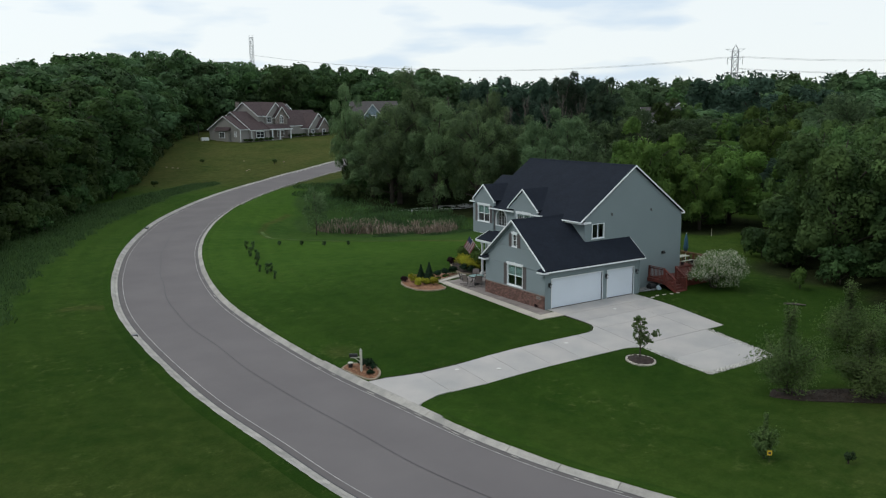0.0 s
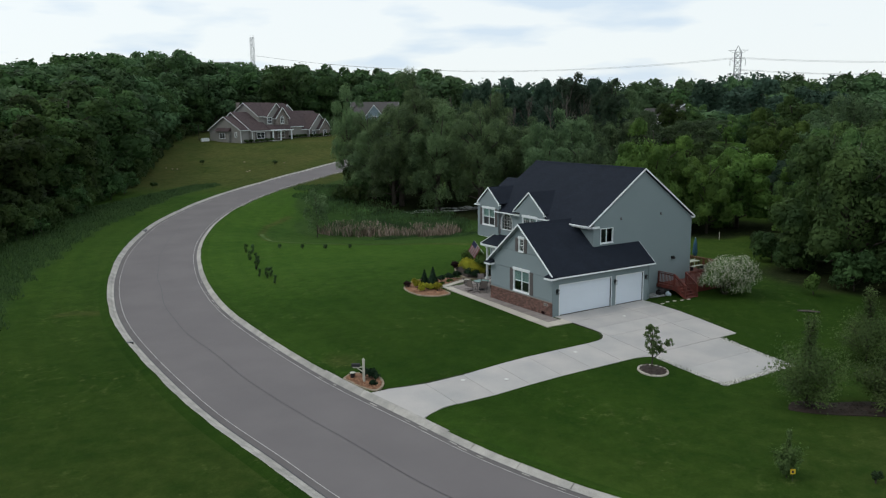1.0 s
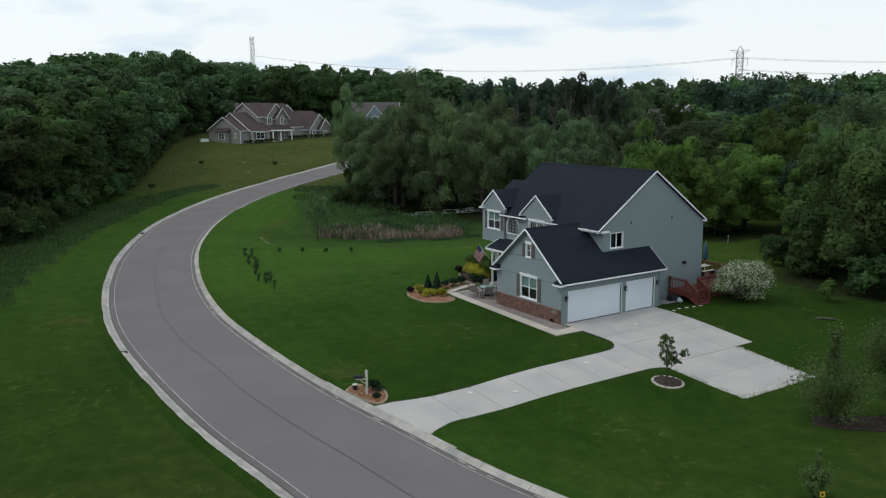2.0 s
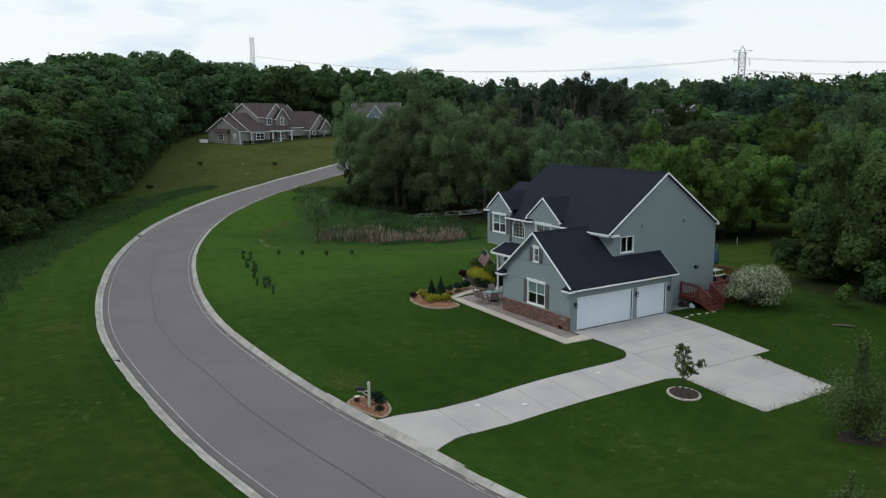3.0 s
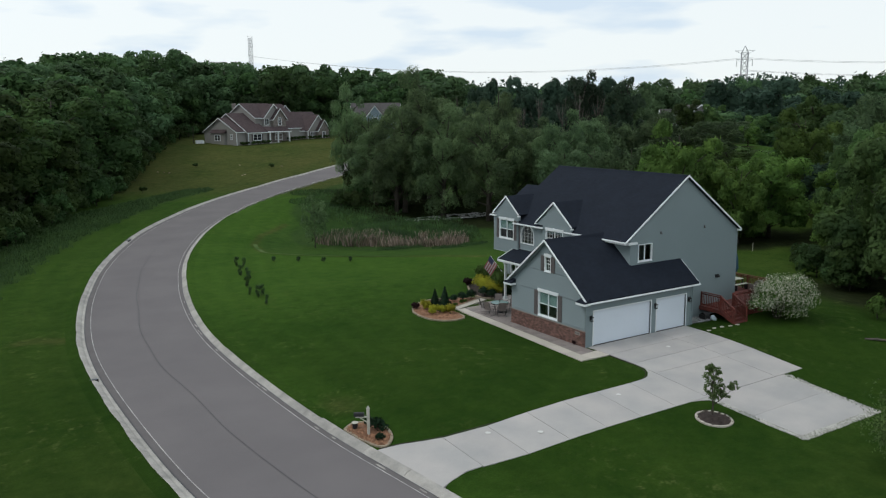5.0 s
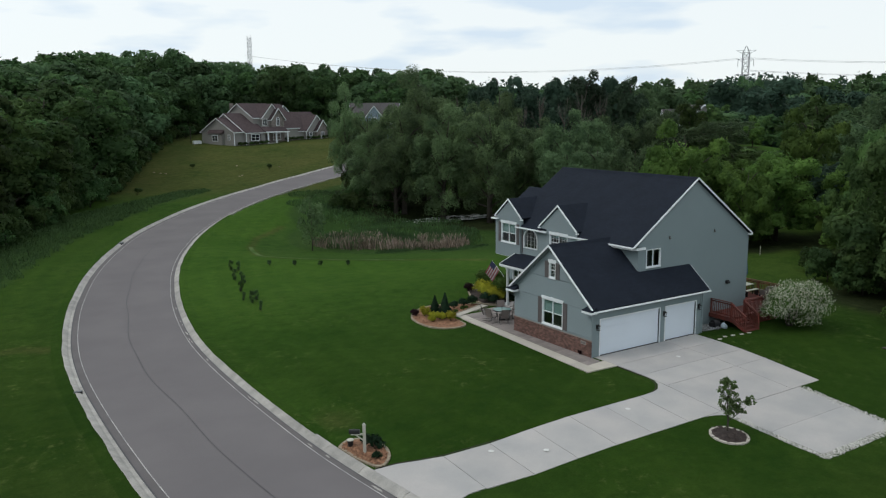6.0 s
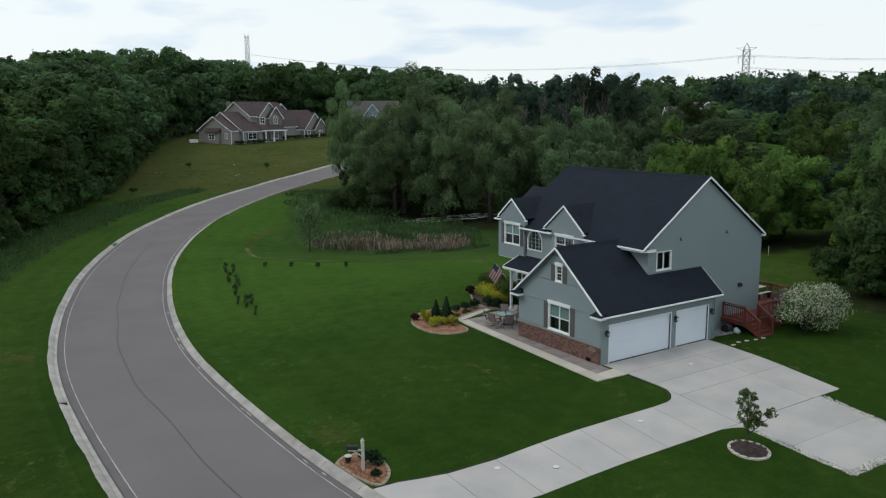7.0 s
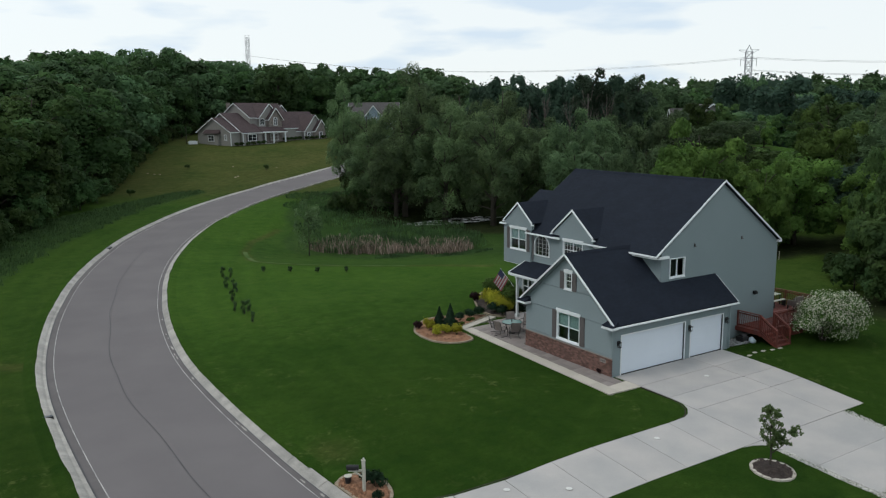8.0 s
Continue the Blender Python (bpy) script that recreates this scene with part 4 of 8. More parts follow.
def sided(name, h, pl, span, z0, z1, holes=(), course=0.106, lip=0.052, apart=True):
    """A wall: a solid core with its openings, and lapped boards hung on it course by course."""
    core = Plane(pl.o - pl.n * 0.022, pl.a, pl.n)
    tall = z1 - z0
    steps = 1 if span(z0) == span(z1 - 0.01) else 24
    wall_ob = part(name, clad(Build(), core, span, z0, z1, holes, course=tall / steps + 1e-5, thick=0.13, lip=0.0), SIDING, h)
    if not apart:
        tagged(part("siding", clad(Build(), pl, span, z0, z1, holes, course=course, thick=0.02, lip=lip), SIDING, wall_ob), kind="stuff")
        return wall_ob
    n = int(math.ceil(tall / course - 1e-6))
    for k in range(n):
        a, b = z0 + k * course, min(z1, z0 + (k + 1) * course)
        cells = []
        clad(None, pl, span, a, b, [q for q in holes if q[2] < b and q[3] > a], course=course, thick=0.02, lip=lip, cells=cells)
        for ring in cells:
            if lip > 0.05 and b - a > 0.1:
                ring = ring[:4] + [v - Vector((0, 0, 0.019)) for v in ring[4:]]
            part("board", Build().add(ring, HEX), SIDING, wall_ob)
    return wall_ob


def window(parent, pl, a0, a1, z0, z1, sashes=2, bars=(1, 2), head=0.12, blind=0.0, trim=0.05, shutters=0.0, sill=True):
    """A white window in a hole of the wall: casing, sashes with bars, panes and, inside, a blind."""
    bd = Build()
    for x in ((a0, a0 + trim), (a1 - trim, a1)):
        pl.box(bd, x[0], x[1], z0, z1, -0.10, 0.068)
    pl.box(bd, a0 + trim, a1 - trim, z1 - trim, z1, -0.10, 0.068)
    pl.box(bd, a0 + trim, a1 - trim, z0, z0 + trim, -0.10, 0.068)
    win = part("window", bd, WHITE, parent, "white-framed window")
    if head:
        part("lintel", pl.box(Build(), a0 - 0.04, a1 + 0.04, z1 + 0.002, z1 + head, -0.02, 0.088), WHITE, win)
        part("keystone", pl.box(Build(), (a0 + a1) / 2 - 0.07, (a0 + a1) / 2 + 0.07, z1 + 0.004, z1 + head + 0.05, 0.089, 0.105), WHITE, win)
    if sill:
        part("sill", pl.box(Build(), a0 - 0.03, a1 + 0.03, z0 - 0.045, z0 - 0.002, -0.02, 0.088), WHITE, win)
    w = (a1 - a0 - 2 * trim) / sashes
    for k in range(sashes):
        l, r = a0 + trim + k * w, a0 + trim + (k + 1) * w
        sash = Build()
        e = 0.026
        zm = (z0 + z1) / 2
        pl.box(sash, l, l + e, z0 + trim, z1 - trim, -0.06, 0.012)
        pl.box(sash, r - e, r, z0 + trim, z1 - trim, -0.06, 0.012)
        pl.box(sash, l + e, r - e, z1 - trim - e, z1 - trim, -0.06, 0.012)
        pl.box(sash, l + e, r - e, z0 + trim, z0 + trim + e, -0.06, 0.012)
        if bars[1] > 0:
            pl.box(sash, l + e, r - e, zm - 0.018, zm + 0.018, -0.06, 0.014)
        part("sash", sash, WHITE, win)
        if bars[0] > 1 or bars[1] > 1:
            grid = Build()
            for b in range(1, bars[0]):
                x = l + (r - l) * b / bars[0]
                pl.box(grid, x - 0.008, x + 0.008, z0 + trim + e, z1 - trim - e, -0.045, -0.022)
            for b in range(1, bars[1]):
                for base in (z0 + trim, zm):
                    z = base + (zm - z0 - trim) * b / bars[1]
                    pl.box(grid, l + e, r - e, z - 0.008, z + 0.008, -0.044, -0.021)
            part("glazing_bars", grid, BARS, win)
        pane = part("pane", pl.box(Build(), l + e * 0.5, r - e * 0.5, z0 + trim, z1 - trim, -0.035, -0.028), GLASS, win)
        pane.visible_shadow = False
    # dark sheet behind the panes in place of a shaded room
    part("dark_backing", pl.box(Build(), a0 + 0.01, a1 - 0.01, z0 + 0.01, z1 - 0.01, -0.50, -0.46), DARK, win)
    if blind:
        part("blind", pl.box(Build(), a0 + trim, a1 - trim, z1 - trim - (z1 - z0 - 2 * trim) * blind, z1 - trim, -0.12, -0.10), BLIND, win)
    if shutters:
        for x in (a0 - shutters - 0.03, a1 + 0.03):
            sh = Build()
            pl.box(sh, x, x + shutters, z0 - 0.02, z1 + 0.02, 0.0, 0.070)
            n = int((z1 - z0) / 0.09)
            for i in range(n):
                z = z0 + 0.03 + i * 0.09
                pl.box(sh, x + 0.05, x + shutters - 0.05, z, z + 0.05, 0.070, 0.080)
            part("shutter", sh, SHUTTER, parent)
    return win


def gutter(bd, p, q, w=0.10, h=0.075):
    return bd.beam(p, q, w, h)


# ---- the grey house ----
GK, GA, GY = 0.82, 6.10, 3.6          # garage roof: slope, ridge height, ridge line
GE = -0.38                            # garage eave
GX0, GX1 = -0.28, 9.60
MX, MA, MK = 9.97, 9.76, 0.705        # main roof: ridge line, height, slope
MW, ME, MS, MN = 4.95, 15.50, 1.35, 14.0   # main walls
WN, WRX = 15.36, 7.9                  # the north wing


def grey_house():
    h = thing("house", "grey-sided two-storey house with black shingle roof and attached garage", "house")
    groof = lambda y: GA - GK * abs(y - GY)
    FEL = MX - (MA - 5.78) / MK       # front eave
    # garage, west gable wall
    pw = Plane((0, 0, 0), (0, 1, 0), (-1, 0, 0))
    big, small = (2.50, 4.40, 1.10, 2.70), (3.20, 3.80, 4.06, 5.02)

    def gspan(z):
        e = (GA - 0.17 - z) / GK
        return max(0.0, GY - e), min(7.2, GY + e)
    sided("gable_wall", h, pw, gspan, 0.96, GA - 0.2, (big, small))
    backing = Build()
    pw.box(backing, 0, 7.2, -0.25, 0.96, -0.14, 0.03)
    part("plinth", backing, MORTAR, h)
    br = Build()
    rng = random.Random(4)
    for row in range(15):
        z = -0.16 + row * 0.075
        for i in range(-1, 36):
            a0 = i * 0.2045 + (0.102 if row % 2 else 0)
            a1 = min(a0 + 0.194, 7.215)
            a0 = max(a0, -0.015)
            if a1 - a0 > 0.03:
                pw.box(br, a0, a1, z, z + 0.065, 0.0, 0.055 + rng.random() * 0.008)
    tagged(part("brick_facing", br, BRICK, h, "brown brick facing"), kind="stuff")
    part("brick_cap", pw.box(Build(), -0.03, 7.23, 0.945, 1.0, -0.02, 0.085), MORTAR, h)
    window(h, pw, *big, sashes=2, bars=(1, 1), head=0.16, blind=0.5, shutters=0.36)
    window(h, pw, *small, sashes=1, bars=(2, 2), head=0.16, shutters=0.34)
    sign = part("number_plate", pw.box(Build(), 0.42, 0.86, 0.64, 0.84, 0.064, 0.075), MORTAR, h)
    for k in range(3):
        part("bar", pw.box(Build(), 0.48 + k * 0.12, 0.56 + k * 0.12, 0.69, 0.79, 0.076, 0.080), SHUTTER, sign)
    # garage, south wall with its two doors
    ps = Plane((0, 0, 0), (1, 0, 0), (0, -1, 0))
    doors = ((0.62, 5.50, -0.3, 2.13), (6.03, 8.76, -0.3, 2.13))
    sided("garage_wall", h, ps, lambda z: (0.0, 9.25), -0.25, 2.98, doors, lip=0.016)
    for cx in (0.0, 9.25):
        part("corner_post", ps.box(Build(), cx - 0.05, cx + 0.05, 0.96 if cx == 0 else -0.2, 2.95, -0.05, 0.03), SIDING, h)
    for a0, a1, _, z1 in doors:
        tr = Build()
        ps.box(tr, a0 - 0.06, a0, -0.05, z1 + 0.06, -0.12, 0.04)
        ps.box(tr, a1, a1 + 0.06, -0.05, z1 + 0.06, -0.12, 0.04)
        ps.box(tr, a0, a1, z1, z1 + 0.06, -0.12, 0.04)
        gd = part("garage_door", tr, WHITE, h, "white sectional garage door")
        for k in range(4):
            pb = Build()
            z = 0.0 + k * (z1 / 4)
            ps.box(pb, a0, a1, z + 0.0015, z + z1 / 4 - 0.0015, -0.12, -0.075)
            m = 8 if a1 - a0 > 4 else 4
            for i in range(m):
                w = (a1 - a0) / m
                ps.box(pb, a0 + i * w + 0.07, a0 + (i + 1) * w - 0.07, z + 0.07, z + z1 / 4 - 0.07, -0.0745, -0.072)
            part("panel", pb, DOORWHITE, gd)
        part("threshold", ps.box(Build(), a0, a1, -0.06, 0.0, -0.14, -0.06), BLACK, gd)
    for a in (0.36, 5.86, 9.02):
        lamp = part("wall_lamp", ps.box(Build(), a - 0.06, a + 0.06, 1.62, 1.90, 0.02, 0.05), BLACK, h, "black wall lantern")
        body = Build()
        ps.box(body, a - 0.075, a + 0.075, 1.58, 1.60, 0.06, 0.21)
        ps.box(body, a - 0.09, a + 0.09, 1.82, 1.86, 0.045, 0.225)
        for dx in (-0.065, 0.055):
            for o in (0.07, 0.19):
                ps.box(body, a + dx, a + dx + 0.012, 1.60, 1.82, o, o + 0.012)
        ps.box(body, a - 0.02, a + 0.02, 1.86, 1.93, 0.11, 0.15)
        part("lantern_cage", body, BLACK, lamp)
    # garage, east return and north wall
    pe = Plane((9.25, 0, 0), (0, 1, 0), (1, 0, 0))
    sided("east_wall", h, pe, lambda z: (0.0 if z < 2.95 else (z - 2.78) / GK, MS - 0.02), -0.25, 4.15)
    pn = Plane((0, 7.2, 0), (1, 0, 0), (0, 1, 0))
    sided("north_wall", h, pn, lambda z: (0.0, MW - 0.02), -0.25, 2.98, apart=False)
    # garage roof
    rf = Build()
    slab4(rf, [(GX0, GE, groof(GE)), (GX0, GY, GA), (MW + 0.4, GY, GA), (MW + 0.06, MS + 0.6, groof(MS + 0.6)), (MW + 0.06, MS - 0.04, groof(MS - 0.04)), (GX1, MS - 0.04, groof(MS - 0.04)), (GX1, GE, groof(GE))])
    shingled("garage_roof", rf, ROOF, h)
    rf = Build()
    slab4(rf, [(GX0, GY, GA), (GX0, 7.58, groof(7.58)), (MW + 0.3, 7.58, groof(7.58)), (MW + 0.9, GY, GA)])
    shingled("garage_roof", rf, ROOF, h)
    cap = Build()
    cap.prism([(GX0, GY - 0.15, GA - 0.10), (GX0, GY, GA + 0.03), (GX0, GY + 0.15, GA - 0.10)], (MW + 0.9 - GX0, 0, 0))
    shingled("ridge_cap", cap, ROOF, h)
    for y0, y1 in ((GE, GY), (7.58, GY)):
        f = Build()
        f.prism([(GX0 - 0.03, y0, groof(y0) - 0.115), (GX0 - 0.03, y1, groof(y1) - 0.115), (GX0 - 0.03, y1, groof(y1) + 0.02), (GX0 - 0.03, y0, groof(y0) + 0.02)], (0.05, 0, 0))
        part("rake_board", f, WHITE, h)
        s = Build()
        s.prism([(GX0, y0, groof(y0) - 0.19), (GX0, y1, groof(y1) - 0.19), (0.02, y1, groof(y1) - 0.19), (0.02, y0, groof(y0) - 0.19)], (0, 0, 0.03))
        part("rake_soffit", s, SIDING, h)
    part("gutter", gutter(Build(), (GX0, GE - 0.05, groof(GE) - 0.09), (GX1 + 0.02, GE - 0.05, groof(GE) - 0.09)), WHITE, h)
    part("soffit", Build().box(GX0 + 0.03, GX1 - 0.03, GE, 0.02, groof(GE) - 0.17, groof(GE) - 0.14), SIDING, h)
    part("rake_board", Build().prism([(GX1, GE, groof(GE) - 0.12), (GX1, MS - 0.1, groof(MS - 0.1) - 0.12), (GX1, MS - 0.1, groof(MS - 0.1) + 0.01), (GX1, GE, groof(GE) + 0.01)], (0.03, 0, 0)), WHITE, h)
    # boxed returns at the foot of the gable, each with a small roof
    for y0, y1 in ((GE, 0.42), (6.78, 7.58)):
        z = groof(GE)
        part("eave_return", Build().box(GX0 - 0.18, 0.0, y0 - 0.02, y1, z - 0.20, z - 0.06), WHITE, h)
        r = Build()
        r.add([(GX0 - 0.20, y0 - 0.02, z - 0.06), (GX0 - 0.20, y1 + 0.02, z - 0.06), (0.01, y1 + 0.02, z - 0.06), (0.01, y0 - 0.02, z - 0.06),
               (0.01, y0 + 0.02, z + 0.22), (0.01, y1 - 0.15, z + 0.22)], [(0, 1, 5, 4), (1, 2, 5), (0, 4, 3), (2, 3, 4, 5), (0, 3, 2, 1)])
        shingled("return_roof", r, ROOF, h)
    part("downspout", Build().box(9.30, 9.38, -0.09, -0.02, 0.0, 2.75), SIDING, h)
    # main block, south gable wall
    pm = Plane((0, MS, 0), (1, 0, 0), (0, -1, 0))

    def mspan(z):
        e = (MA - 0.15 - z) / MK
        return max(MW, MX - e), min(ME, MX + e)
    mw = (5.62, 6.88, 4.40, 5.52)
    sided("south_wall", h, pm, mspan, -0.3, MA - 0.2, (mw,), lip=0.012)
    window(h, pm, *mw, sashes=2, bars=(1, 0), head=0.0, trim=0.035, blind=0.0)
    for x, z in ((7.65, 6.12), (11.9, 6.18)):
        part("vent_cap", Build().box(x - 0.035, x + 0.035, MS - 0.08, MS - 0.02, z - 0.08, z + 0.08).box(x - 0.02, x + 0.09, MS - 0.10, MS - 0.02, z - 0.10, z - 0.06), SHUTTER, h)
    part("dryer_vent", Build().box(13.28, 13.54, MS - 0.14, MS - 0.02, 2.48, 2.68).box(13.3, 13.58, MS - 0.19, MS - 0.14, 2.46, 2.60), BLACK, h, "black wall vent hood")
    part("meter_box", Build().box(9.75, 10.05, MS - 0.2, MS - 0.02, 0.9, 1.5).box(9.87, 9.93, MS - 0.12, MS - 0.04, 0.0, 0.9), GALV, h, "grey utility meter box")
    # main block, west front: upper storey in one plane, the wing below set back
    pf = Plane((4.60, 0, 0), (0, 1, 0), (-1, 0, 0))
    BX, MF = 4.45, 4.60
    pb1 = Plane((BX, 0, 0), (0, 1, 0), (-1, 0, 0))
    w1, arch, w2 = (12.81, 14.62, 4.46, 5.93), (10.57, 12.15, 4.30, 5.75), (7.22, 9.05, 4.57, 5.70)
    door_hole, side_hole = (8.6, 9.6, 0.1, 2.2), (10.6, 12.0, 0.7, 2.4)
    sided("west_wall", h, pf, lambda z: (7.22 if z < 4.0 else 9.4, 12.45), -0.3, 5.79, (arch, door_hole, side_hole))
    sided("west_wall", h, Plane((MW, 0, 0), (0, 1, 0), (-1, 0, 0)), lambda z: (MS, 6.5), 3.0, 5.66, apart=False)
    sided("bay_wall", h, pb1, lambda z: (12.36, WN), 3.45, 5.98, (w1,))
    sided("bay_wall", h, pb1, lambda z: (6.35, 9.42), 4.2, 5.98, (w2,))
    sided("bay_side", h, Plane((0, 12.36, 0), (1, 0, 0), (0, -1, 0)), lambda z: (BX + 0.02, MF), 3.45, 5.7, apart=False)
    sided("bay_side", h, Plane((0, 6.35, 0), (1, 0, 0), (0, -1, 0)), lambda z: (BX + 0.02, MW), 4.0, 5.7, apart=False)
    sided("bay_side", h, Plane((0, 9.42, 0), (1, 0, 0), (0, 1, 0)), lambda z: (BX + 0.02, MF), 4.0, 5.7, apart=False)
    part("bay_floor", Build().box(BX + 0.02, MW, 6.4, 9.38, 4.15, 4.2), SIDING, h)
    sided("west_wall", h, Plane((MW + 0.5, 0, 0), (0, 1, 0), (-1, 0, 0)), lambda z: (13.05, WN - 0.4), -0.3, 3.45, ((13.3, 14.5, 0.8, 2.5),))
    window(h, Plane((MW + 0.5, 0, 0), (0, 1, 0), (-1, 0, 0)), 13.3, 14.5, 0.8, 2.5, sashes=2, bars=(1, 1))
    part("wing_soffit", Build().box(BX + 0.02, MW + 0.5, 12.4, WN, 3.40, 3.445), WHITE, h)
    window(h, pb1, *w1, sashes=2, bars=(1, 1), head=0.14, blind=0.5, shutters=0.30)
    window(h, pb1, *w2, sashes=2, bars=(3, 2), head=0.16, blind=0.2)
    window(h, pf, *side_hole, sashes=2, bars=(1, 1))
    fd = part("front_door", pf.box(Build(), 8.6, 9.6, 0.1, 2.2, -0.10, -0.04), WHITE, h, "white front door")
    part("door_handle", pf.box(Build(), 8.70, 8.74, 1.0, 1.14, -0.04, 0.01), BLACK, fd)
    # arched window: a half-round head over a square light, in a siding field
    ac, ar, az = 11.36, 0.79, 4.95
    arcw = Build()
    for k in range(16):
        t0, t1 = math.pi * k / 16, math.pi * (k + 1) / 16
        q = [pf.at(ac + math.cos(t) * r, az + math.sin(t) * r, 0.068) for t, r in ((t0, ar), (t1, ar), (t1, ar - 0.05), (t0, ar - 0.05))]
        arcw.prism(q, pf.n * -0.14)
    pf.box(arcw, ac - ar, ac - ar + 0.05, 4.30, az, -0.095, 0.068)
    pf.box(arcw, ac + ar - 0.05, ac + ar, 4.30, az, -0.095, 0.068)
    pf.box(arcw, ac - ar + 0.05, ac + ar - 0.05, 4.30, 4.35, -0.095, 0.068)
    aw = part("arched_window", arcw, WHITE, h, "white arched window with a lattice of bars")
    spand = Build()
    for k in range(12):
        t0, t1 = math.pi * k / 12, math.pi * (k + 1) / 12
        xa, xb = ac + math.cos(t0) * ar, ac + math.cos(t1) * ar
        za, zb = az + math.sin(t0) * ar, az + math.sin(t1) * ar
        spand.prism([pf.at(xa, za, 0.006), pf.at(xb, zb, 0.006), pf.at(xb, 5.75, 0.006), pf.at(xa, 5.75, 0.006)], pf.n * -0.1)
    part("wall_spandrel", spand, SIDING, aw)
    lat = Build()
    for k in range(1, 4):
        x = ac - ar + k * ar / 2
        top = az + math.sqrt(max(0, (ar - 0.08) ** 2 - (x - ac) ** 2))
        pf.box(lat, x - 0.007, x + 0.007, 4.35, top, -0.04, 0.0)
    for z in (4.60, 4.87, 5.13, 5.40):
        e = ar - 0.08 if z < az else math.sqrt(max(0, (ar - 0.08) ** 2 - (z - az) ** 2))
        pf.box(lat, ac - e, ac + e, z - 0.007, z + 0.007, -0.038, -0.002)
    part("lattice", lat, BARS, aw)
    pane = part("pane", pf.box(Build(), ac - ar + 0.05, ac + ar - 0.05, 4.33, 5.70, -0.06, -0.052), GLASS, aw)
    pane.visible_shadow = False
    # dark sheet painting the unlit room behind the arch
    part("dark_backing", pf.box(Build(), ac - ar, ac + ar, 4.30, 5.74, -0.5, -0.46), DARK, aw)
    # north and east walls close the block
    pnn = Plane((0, WN, 0), (1, 0, 0), (0, 1, 0))
    sided("north_wall", h, pnn, lambda z: (max(BX + 0.02, WRX - (8.2 - z) / MK), min(11.2, WRX + (8.2 - z) / MK)), 3.45, 8.1, apart=False)
    sided("north_wall", h, Plane((0, WN - 0.4, 0), (1, 0, 0), (0, 1, 0)), lambda z: (MW + 0.5, 11.2), -0.3, 3.45, apart=False)
    sided("north_wall", h, Plane((0, MN, 0), (1, 0, 0), (0, 1, 0)), lambda z: (max(WRX, MX - (MA - 0.15 - z) / MK), min(ME, MX + (MA - 0.15 - z) / MK)), 5.0, MA - 0.2, apart=False)
    sided("north_wall", h, Plane((0, MN, 0), (1, 0, 0), (0, 1, 0)), lambda z: (11.2, ME), -0.3, 5.0, apart=False)
    sided("back_wall", h, Plane((ME, 0, 0), (0, 1, 0), (1, 0, 0)), lambda z: (MS, MN), -0.3, 5.85, apart=False)
    sided("back_wall", h, Plane((11.2, 0, 0), (0, 1, 0), (1, 0, 0)), lambda z: (MN, WN - 0.1), -0.3, 5.85, apart=False)
    # main roof
    y0, y1 = MS - 0.18, MN + 0.2
    BEL = MX + (MA - 5.78) / MK
    zn = 5.78 + (BX + 0.06 - FEL) * MK
    notch = [(FEL, y0, 5.78), (FEL, 6.25, 5.78), (BX + 0.06, 6.25, zn), (BX + 0.06, 10.1, zn), (FEL, 10.1, 5.78), (FEL, 12.25, 5.78), (BX + 0.06, 12.25, zn), (BX + 0.06, y1, zn)]
    for x, nm in ((FEL, "front"), (BEL, "back")):
        edge_ = notch if nm == "front" else [(x, y0, 5.78), (x, y1, 5.78)]
        shingled("main_roof", slab4(Build(), [(MX, y0, MA)] + edge_ + [(MX, y1, MA)]), ROOF, h)
        rb = Build()
        rb.prism([(x, y0 - 0.03, 5.78 - 0.105), (MX, y0 - 0.03, MA - 0.105), (MX, y0 - 0.03, MA + 0.02), (x, y0 - 0.03, 5.80)], (0, 0.05, 0))
        part("rake_board", rb, WHITE, h)
    shingled("ridge_cap", Build().prism([(MX - 0.15, y0, MA - 0.08), (MX, y0, MA + 0.03), (MX + 0.15, y0, MA - 0.08)], (0, y1 - y0, 0)), ROOF, h)
    WZ = 5.78 + (WRX - FEL) * MK
    shingled("wing_roof", slab4(Build(), [(BX + 0.06, y1, zn), (BX + 0.06, WN + 0.28, zn), (WRX, WN + 0.28, WZ), (WRX, y1, WZ)]), ROOF, h)
    shingled("wing_roof", slab4(Build(), [(2 * WRX - FEL, y1, 5.78), (2 * WRX - FEL, WN + 0.28, 5.78), (WRX, WN + 0.28, WZ), (WRX, y1, WZ)]), ROOF, h)
    part("gutter", Build().beam((FEL - 0.05, y0, 5.75), (FEL - 0.05, 7.0, 5.75), 0.10, 0.09), WHITE, h)
    part("gutter", Build().beam((FEL - 0.05, 9.3, 5.76), (FEL - 0.05, 12.75, 5.76), 0.10, 0.09), WHITE, h)
    part("gutter", Build().beam((FEL - 0.02, 14.95, 6.14), (FEL - 0.02, 15.66, 6.14), 0.16, 0.10), WHITE, h)
    part("gutter", Build().beam((BEL + 0.05, y0, 5.70), (BEL + 0.05, y1, 5.71), 0.11, 0.11), WHITE, h)
    part("soffit", Build().box(FEL, MF, 9.45, 12.33, 5.755, 5.785), WHITE, h)
    part("soffit", Build().box(FEL, MW, MS - 0.1, 6.2, 5.60, 5.645), WHITE, h)
    part("soffit", Build().box(ME, BEL, MS - 0.1, MN, 5.60, 5.645), WHITE, h)
    part("eave_return", Build().box(FEL + 0.30, MW + 0.45, MS - 0.19, MS - 0.02, 5.58, 5.72), WHITE, h)
    part("eave_return", Build().box(ME - 0.1, BEL + 0.08, MS - 0.19, MS - 0.02, 5.58, 5.72), WHITE, h)
